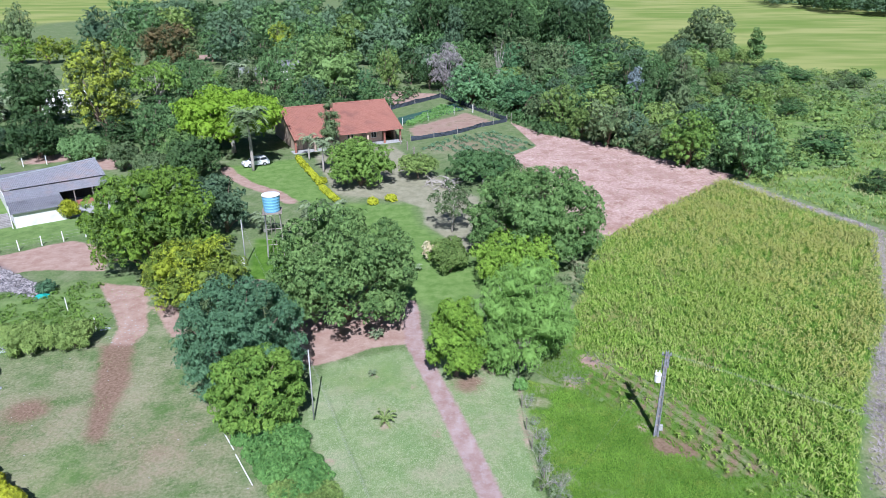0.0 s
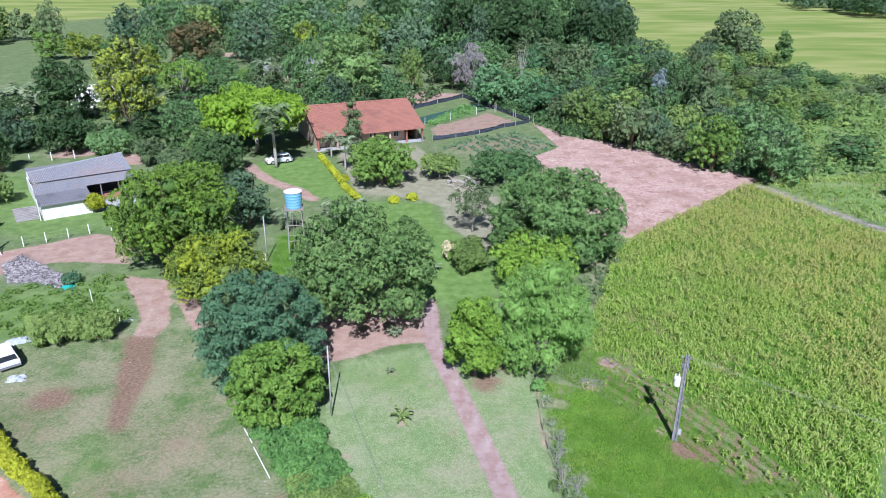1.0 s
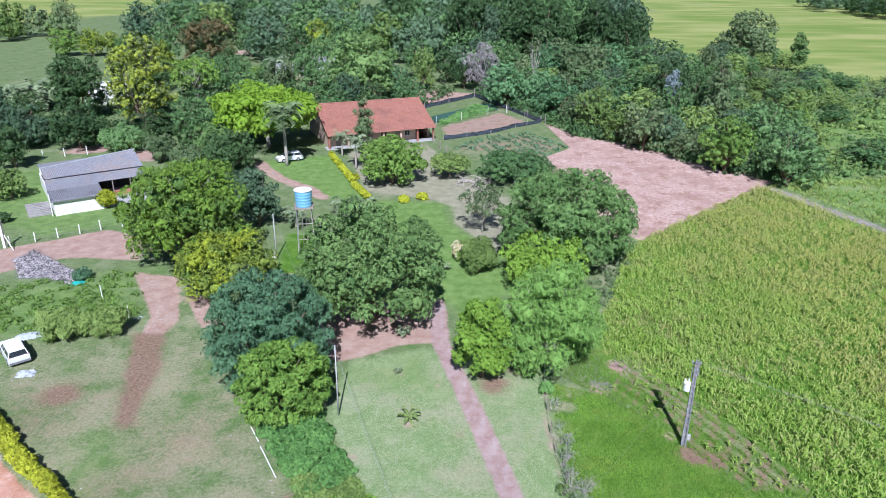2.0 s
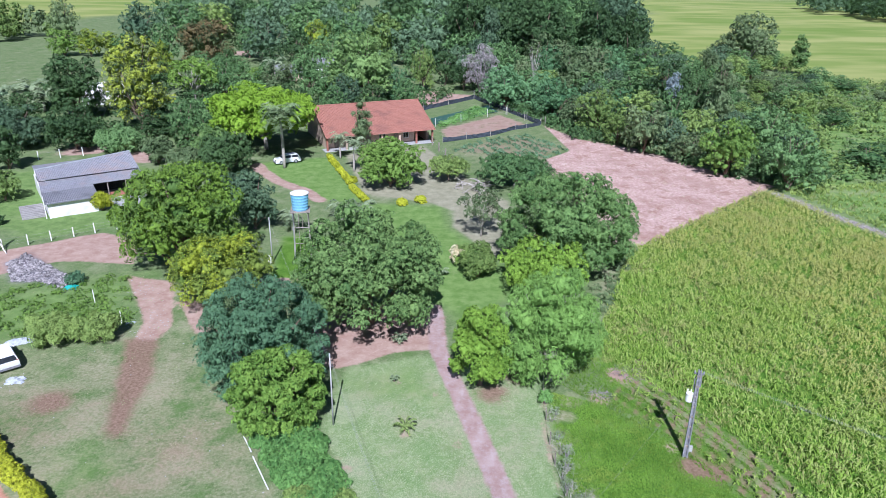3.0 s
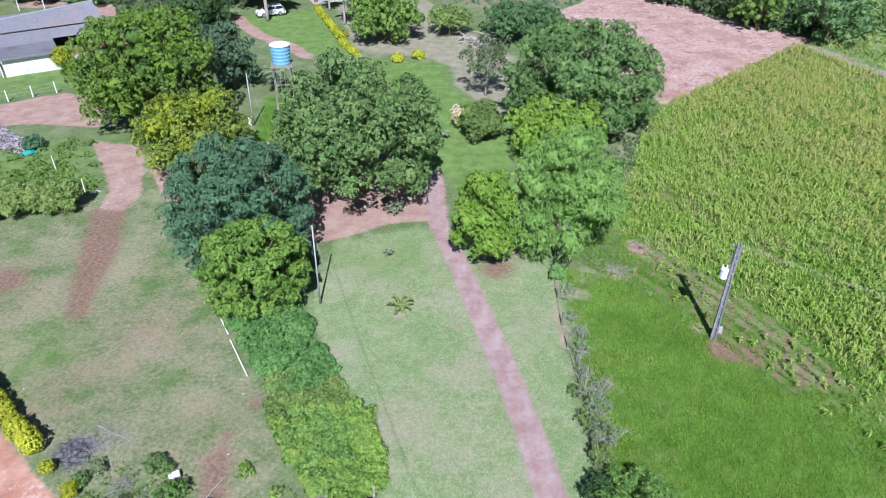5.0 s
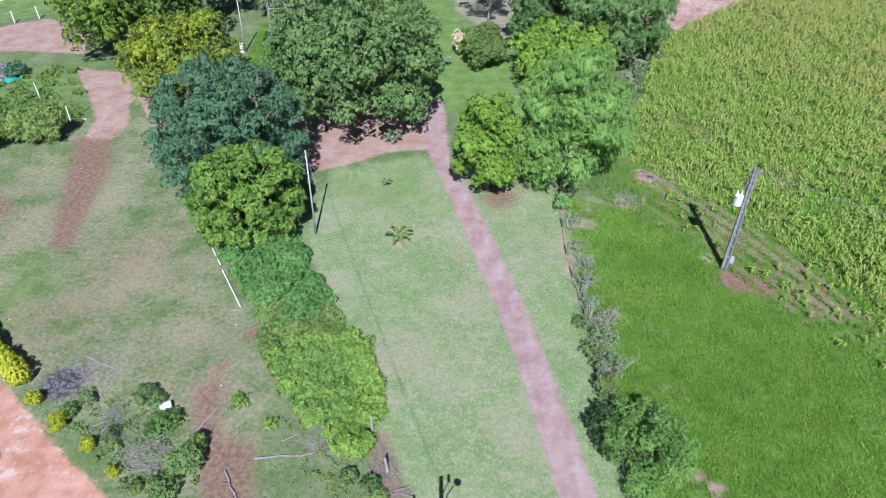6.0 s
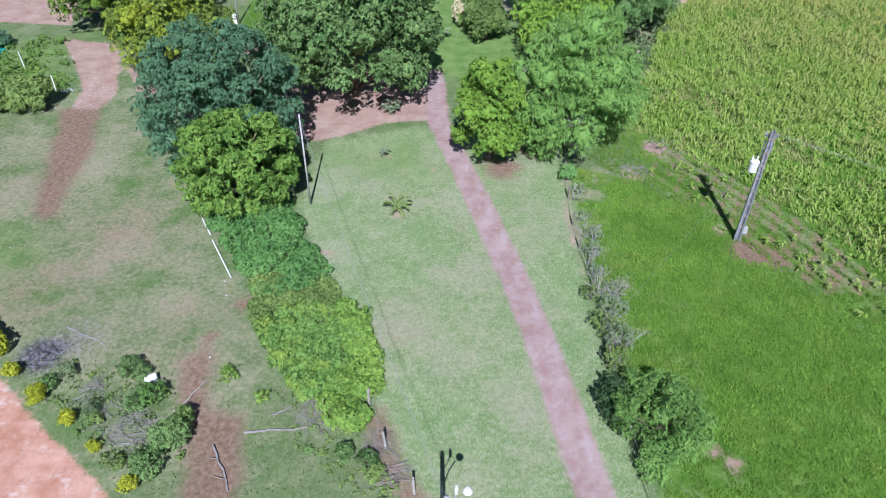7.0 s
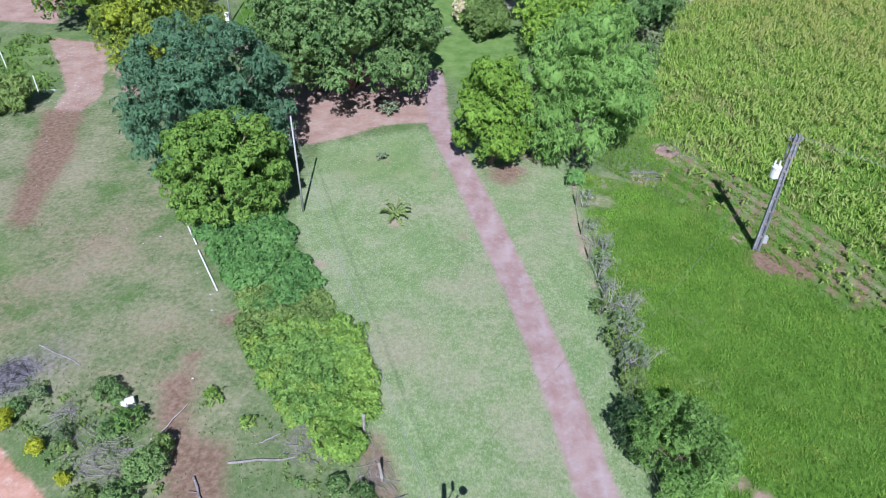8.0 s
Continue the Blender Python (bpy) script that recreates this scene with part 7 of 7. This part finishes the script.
def net_fence(line, height, seed, label, cloth):
    """Dark netting hung between stakes, sagging and creased along its run."""
    rng = np.random.default_rng(seed)
    f = thing("net_fence", 0, 0, 0, label, "fence")
    for (x0, y0), (x1, y1) in zip(line[:-1], line[1:]):
        k = max(int(math.hypot(x1 - x0, y1 - y0) / 0.5), 2)
        nx, ny = -(y1 - y0), x1 - x0
        size = math.hypot(nx, ny)
        nx, ny = nx / size, ny / size
        pts, faces = [], []
        for i in range(k + 1):
            t = i / k
            x, y = x0 + (x1 - x0) * t, y0 + (y1 - y0) * t
            top = height * (1 - 0.16 * math.sin(math.pi * t)) + rng.normal() * 0.04
            for lift, off in ((0.0, 0.0), (0.5, rng.normal() * 0.09), (1.0, rng.normal() * 0.03)):
                for side in (-0.012, 0.012):
                    pts.append((x + nx * (off + side), y + ny * (off + side), top * lift))
        for i in range(k):
            a, b = 6 * i, 6 * i + 6
            for r in (0, 2):
                faces += [(a + r, b + r, b + r + 2, a + r + 2), (a + r + 1, a + r + 3, b + r + 3, b + r + 1)]
            faces.append((a + 4, b + 4, b + 5, a + 5))
        part("netting", Geo().add(pts, faces), cloth, f)
    for x, y in line:
        part("stake", Geo().tube([(x, y, -0.05), (x + rng.normal() * 0.05, y, height * 1.5)], 0.06, 6), PALE_BARK, f)


net_fence(NET_BACK, 1.15, 183, "black shade netting fenced along the far side of the garden", BLACK_NET)
net_fence(NET_FRONT, 0.95, 184, "dark shade netting fenced along the garden path", BLACK_NET)

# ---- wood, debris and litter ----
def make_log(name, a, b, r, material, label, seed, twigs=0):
    rng = np.random.default_rng(seed)
    a, b = Vector((*a, r * 0.8)), Vector((*b, r * 0.8))
    root = thing(name, 0, 0, 0, label, "log")
    path = [a.lerp(b, s) + Vector((rng.normal() * 0.05, rng.normal() * 0.05, 0)) for s in np.linspace(0, 1, 6)]
    part("trunk", Geo().tube(path, [r * (1.1 - 0.35 * s) for s in np.linspace(0, 1, 6)], 8), material, root)
    for i in range(twigs):
        p = a.lerp(b, rng.uniform(0.2, 0.95))
        part("twig", Geo().tube([p, p + Vector((rng.normal() * 0.4, rng.normal() * 0.4, 0.15))], [r * 0.4, r * 0.1], 5), material, root)


make_log("fallen_log", (-19.7, 31.3), (-17.2, 30.0), 0.05, DEAD_WOOD, "grey weathered log beside the ashes", 191)
make_log("long_stick", (-12.75, 25.75), (-11.7, 27.65), 0.035, PALE_BARK, "long thin pale branch on brown soil", 192)
make_log("fallen_log", (-10.5, 24.0), (-9.4, 21.8), 0.05, DEAD_WOOD, "bare grey tree trunk lying on the ground", 193, 3)
make_log("pale_rail", (-9.25, 24.6), (-6.67, 24.86), 0.05, DEAD_WOOD, "pale grey pole lying in the weeds", 194)
make_log("pale_branch", (-8.25, 25.6), (-7.4, 26.05), 0.03, DEAD_WOOD, "thin pale branch in the weeds", 195, 3)


def brush_pile(name, x, y, radius, count, material, label, seed, height=0.5, thick=0.008, long=(0.35, 1.4)):
    """A heap of bare branches with side twigs, lying mostly one way."""
    rng = np.random.default_rng(seed)
    g = Geo()
    lay = rng.uniform(0, 3.14)
    for i in range(count):
        a, r = rng.uniform(0, 6.28), radius * math.sqrt(rng.random())
        l = rng.uniform(*long)
        b = lay + rng.normal() * 0.75
        way = Vector((math.cos(b), math.sin(b), rng.normal() * 0.12))
        c = Vector((r * math.cos(a), r * math.sin(a), rng.uniform(0.03, height * (1 - r / radius) + 0.08)))
        path = [c + way * (l * (k - 0.5)) + Vector((rng.normal(), rng.normal(), rng.normal() * 0.5)) * (0.05 * l) for k in (0, 0.35, 0.7, 1)]
        for p in path:
            p.z = max(p.z, 0.02)
        t = thick * rng.uniform(0.5, 1.8)
        g.tube(path, [t, t * 0.8, t * 0.55, t * 0.25], 4)
        for _ in range(2):
            p = path[1].lerp(path[3], rng.random())
            q = p + (way + Vector((rng.normal() * 0.6, rng.normal() * 0.6, 0.3 * rng.normal()))) * (0.25 * l)
            q.z = max(q.z, 0.02)
            g.tube([p, q], [t * 0.45, t * 0.2], 3)
    single(name, g, material, x, y, 0, label, "branches", kind="stuff")


brush_pile("brush_pile", -14.1, 24.7, 1.1, 110, DEAD_WOOD, "heap of bare grey branches", 201)
brush_pile("brush_pile", -16.7, 27.0, 0.7, 70, DEAD_WOOD, "heap of bare grey branches", 202)
brush_pile("brush_pile", -15.3, 25.6, 0.9, 50, DEAD_WOOD, "heap of bare grey branches", 212, 0.3)
brush_pile("brush_pile", -6.3, 25.6, 0.9, 70, DEAD_WOOD, "heap of bare grey branches", 203, 0.25, 0.009)
brush_pile("brush_pile", -3.3, 24.0, 0.7, 38, DEAD_WOOD, "dry grey brush along the old fence", 204, 0.3, 0.009)
brush_pile("brush_pile", -2.6, 22.5, 0.7, 32, DEAD_WOOD, "dry grey brush along the old fence", 208, 0.3, 0.009)
brush_pile("burnt_brush", -20.0, 29.3, 1.1, 80, BURNT, "charred branches on a burnt patch", 205, 0.2)
brush_pile("brush_pile", 43.0, 46.6, 2.0, 160, DEAD_WOOD, "pale dry brush beyond the maize", 206, 0.3, 0.018)
brush_pile("brush_pile", 36.5, 39.6, 1.6, 120, DEAD_WOOD, "pale dry brush beyond the maize", 207, 0.3, 0.018)
brush_pile("brush_pile", 16.4, 49.6, 1.4, 50, DEAD_WOOD, "dry stalks on a bare patch beside the maize", 213, 0.12, 0.012)
brush_pile("brush_pile", 13.4, 46.2, 1.0, 36, DEAD_WOOD, "dry stalks on a bare patch beside the maize", 214, 0.12, 0.012)
brush_pile("fallen_limbs", 5.8, 103.8, 2.8, 40, PALE_BARK, "bare bent limbs under the flat-topped tree", 209, 2.6, 0.09, (1.0, 3.2))


def rubble():
    rng = np.random.default_rng(211)
    g = Geo()
    p = spread(rng, [(-50.8, 73.2), (-49.7, 75.6), (-45.1, 72.1), (-40.8, 68.4), (-41, 66.3), (-44.3, 67.9), (-47.2, 67.8)], 900)
    for x, y in p:
        s = rng.uniform(0.05, 0.2)
        a = rng.uniform(0, 3.14)
        d, e, h = s * rng.uniform(0.5, 1.0), s, s * rng.uniform(0.3, 0.9)
        c, n = math.cos(a), math.sin(a)
        base = [(x + c * i * e - n * j * d, y + n * i * e + c * j * d) for i, j in ((-1, -1), (1, -1), (1, 1), (-1, 1))]
        z = 0.35 * abs(math.sin(x * 1.3) * math.sin(y * 1.1))
        g.add([(*b, z - 0.05) for b in base] + [(x + (b[0] - x) * 0.7, y + (b[1] - y) * 0.7, z + h) for b in base],
              [(4, 5, 6, 7), (0, 1, 5, 4), (1, 2, 6, 5), (2, 3, 7, 6), (3, 0, 4, 7)])
    single("rubble", g, RUBBLE, 0, 0, 0, "pale building rubble heaped beside the dirt road", "rubble", kind="stuff")
    g = Geo()
    for x, y in np.concatenate([spread(rng, [(-34, 60), (-14, 56), (-10, 22), (-24, 31), (-40, 49)], 60), spread(rng, [(-33, 62), (-28, 64), (-28, 57), (-33, 56)], 16), spread(rng, [(-35, 69), (-30, 66), (-26.8, 59), (-27, 55), (-30, 56)], 170)]):
        s = rng.uniform(0.03, 0.1)
        a = rng.uniform(0, 3.14)
        g.add([(x + s * math.cos(a + k), y + s * math.sin(a + k) * 0.7, 0.005) for k in (0, 1.3, 2.9, 4.4)] + [(x, y, s * 0.7)], [(0, 1, 4), (1, 2, 4), (2, 3, 4), (3, 0, 4)])
    single("litter", g, CONCRETE, 0, 0, 0, "small pale stones and scraps scattered on grass", "litter", kind="stuff")


rubble()
crate = thing("white_crate", -14.25, 27.65, 25, "small white plastic crate in the weeds", "crate")
part("box", Geo().box(-0.28, 0.28, -0.22, 0.22, 0, 0.3, 0.02), WHITE_PAINT, crate)


def tarp(name, x, y, turn, w, d, h, label, seed, material):
    rng = np.random.default_rng(seed)
    n = 10
    pts, faces = [], []
    for j in range(n + 1):
        for i in range(n + 1):
            u, v = i / n * 2 - 1, j / n * 2 - 1
            r = max(abs(u), abs(v))
            pts.append((u * w / 2 * (1 + 0.08 * rng.normal()), v * d / 2 * (1 + 0.08 * rng.normal()), max(h * (1 - r ** 2) + rng.normal() * 0.03, 0.01 if r < 1 else -0.02)))
    for j in range(n):
        for i in range(n):
            q = j * (n + 1) + i
            faces.append((q, q + 1, q + n + 2, q + n + 1))
    single(name, Geo().add(pts, faces), material, x, y, turn, label, "tarpaulin")


tarp("pale_tarp", -39.4, 54.9, 25, 2.3, 1.3, 0.35, "pale sheet lying beside the bush", 221, TARP)
tarp("pale_tarp", -36.3, 48.4, 10, 1.5, 1.1, 0.3, "pale sheet lying behind the station wagon", 222, TARP)
tarp("teal_tarp", -40.2, 66.6, 10, 1.4, 1.0, 0.3, "teal plastic sheet beside the rubble", 223, TEAL)
tarp("pale_sheeting", -30.6, 58.6, 10, 1.0, 0.6, 0.12, "pale scraps beside a white post", 224, TARP)

# ---- weeds and short grass ----
rng = np.random.default_rng(231)
pasture = spread(rng, [(-45, 66), (-34, 70), (-13, 56), (-9, 36), (-4, 22), (-4, 18), (-10, 18.6), (-15.5, 23.6), (-18.5, 26.2), (-24, 31.5), (-42, 49)], 16000)
patch = spread(rng, [(-45, 66), (-34, 70), (-13, 56), (-9, 36), (-4, 22), (-10, 20), (-18.5, 27), (-24, 32), (-42, 49)], 130)
near = np.min(np.hypot(pasture[:, :1] - patch[None, :, 0], pasture[:, 1:] - patch[None, :, 1]), axis=1)
pasture = pasture[rng.random(len(pasture)) < np.exp(-(near / 0.8) ** 2) + 0.03]
blades("pasture_weeds", pasture, 0.055, 0.015, 5, WEED_BLADE, "patchy short weeds in the pasture", 232)
lawn = spread(rng, [(-9, 50), (-1.5, 52.5), (1.0, 45), (5, 28), (6.5, 14), (-1.5, 14), (-3.2, 24), (-6.5, 33.5), (-9, 41)], 9000)
lawn = lawn[along(lawn[:, 0], lawn[:, 1], DRIVE, 1.0) < 0]
blades("lawn_grass", lawn, 0.045, 0.014, 4, TURF_BLADE, "short pale green lawn grass", 233)
verge = spread(rng, [(4.6, 48), (9.3, 49), (8.6, 36), (9, 20), (8, 14), (6.8, 20), (5, 34)], 3500)
verge = verge[along(verge[:, 0], verge[:, 1], DRIVE, 1.05) < 0]
blades("verge_grass", verge, 0.055, 0.014, 4, TURF_BLADE, "short pale green grass beside the drive", 234)
rough = spread(rng, [(-21, 31), (-12, 29), (-5, 24.5), (-2, 20), (-12, 20), (-15.5, 23.4), (-18.2, 25.8), (-21, 28)], 1600)
rough = rough[inside(rough[:, 0], rough[:, 1], [(-13.3, 29.2), (-11.8, 29.6), (-11.4, 26.2), (-9.2, 25.8), (-8.7, 22.5), (-9.0, 18), (-11.6, 18), (-11.5, 23.2), (-12.9, 26.6)]) < 0]
blades("rough_weeds", rough, 0.08, 0.012, 6, WEED_BLADE, "taller rough weeds in the corner", 235)
rows = spread(rng, [(10.2, 47.6), (12.4, 45.0), (16.0, 41), (19, 36), (21.2, 31), (24, 24), (26, 31), (22, 44), (17, 52), (14, 56)], 10000)
for line in FURROWS:
    rows = rows[along(rows[:, 0], rows[:, 1], line, 0.26) < 0]
rows = rows[np.hypot(rows[:, 0] - 15.4, rows[:, 1] - 49.2) > 0.8]
blades("row_weeds", rows, 0.17, 0.013, 5, GRASS_BLADE, "rough green weeds between the maize rows", 236)
thicket("corner_weeds", [(-19.4, 29.2), (-15.5, 28.6), (-13, 27.2), (-11.6, 23), (-13.6, 21.8), (-15.8, 23.8), (-18.4, 26.2)], 60, 2200, (0.08, 0.26), LEAF_OLIVE, "mixed small green weeds round the brush heaps", 240, 0.1, 0.05, 0.8)
thicket("corner_scrub", [(-19.0, 28.8), (-14.5, 27.6), (-12.5, 23.4), (-13.8, 22.2), (-15.8, 24.2), (-18.0, 26.4)], 45, 1500, (0.08, 0.24), LEAF_GREY, "dull grey-green weeds round the brush heaps", 241, 0.1, 0.045, 0.9)
thicket("fence_weeds", [(-8.5, 27.2), (-4.2, 24.6), (-2.2, 21.5), (-3.4, 20.5), (-6.5, 23.5)], 70, 1800, (0.08, 0.22), LEAF_OLIVE, "small weeds beside the old fence", 242, 0.09, 0.045, 0.7)
thicket("pasture_weeds_tall", [(-52, 64), (-36, 70), (-31, 62), (-30, 56), (-36, 56.5), (-44, 54), (-56, 56)], 300, 26000, (0.25, 0.7), LEAF_FRESH, "tangled green weeds below the dirt road", 237, 0.16, 0.08, 0.5)
thicket("field_edge_weeds", [(14.2, 58), (15.4, 57), (22.6, 73), (24, 77), (22.5, 79), (18, 70)], 60, 2600, (0.3, 0.8), LEAF_GREY, "dry grey-green weeds edging the maize", 238, 0.3, 0.12, 0.6)
straw = spread(rng, TILLED, 2600)
blades("straw_mulch", straw, 0.16, 0.03, 2, STRAW, "dry straw on the tilled plot", 239, 2.0, "straw")
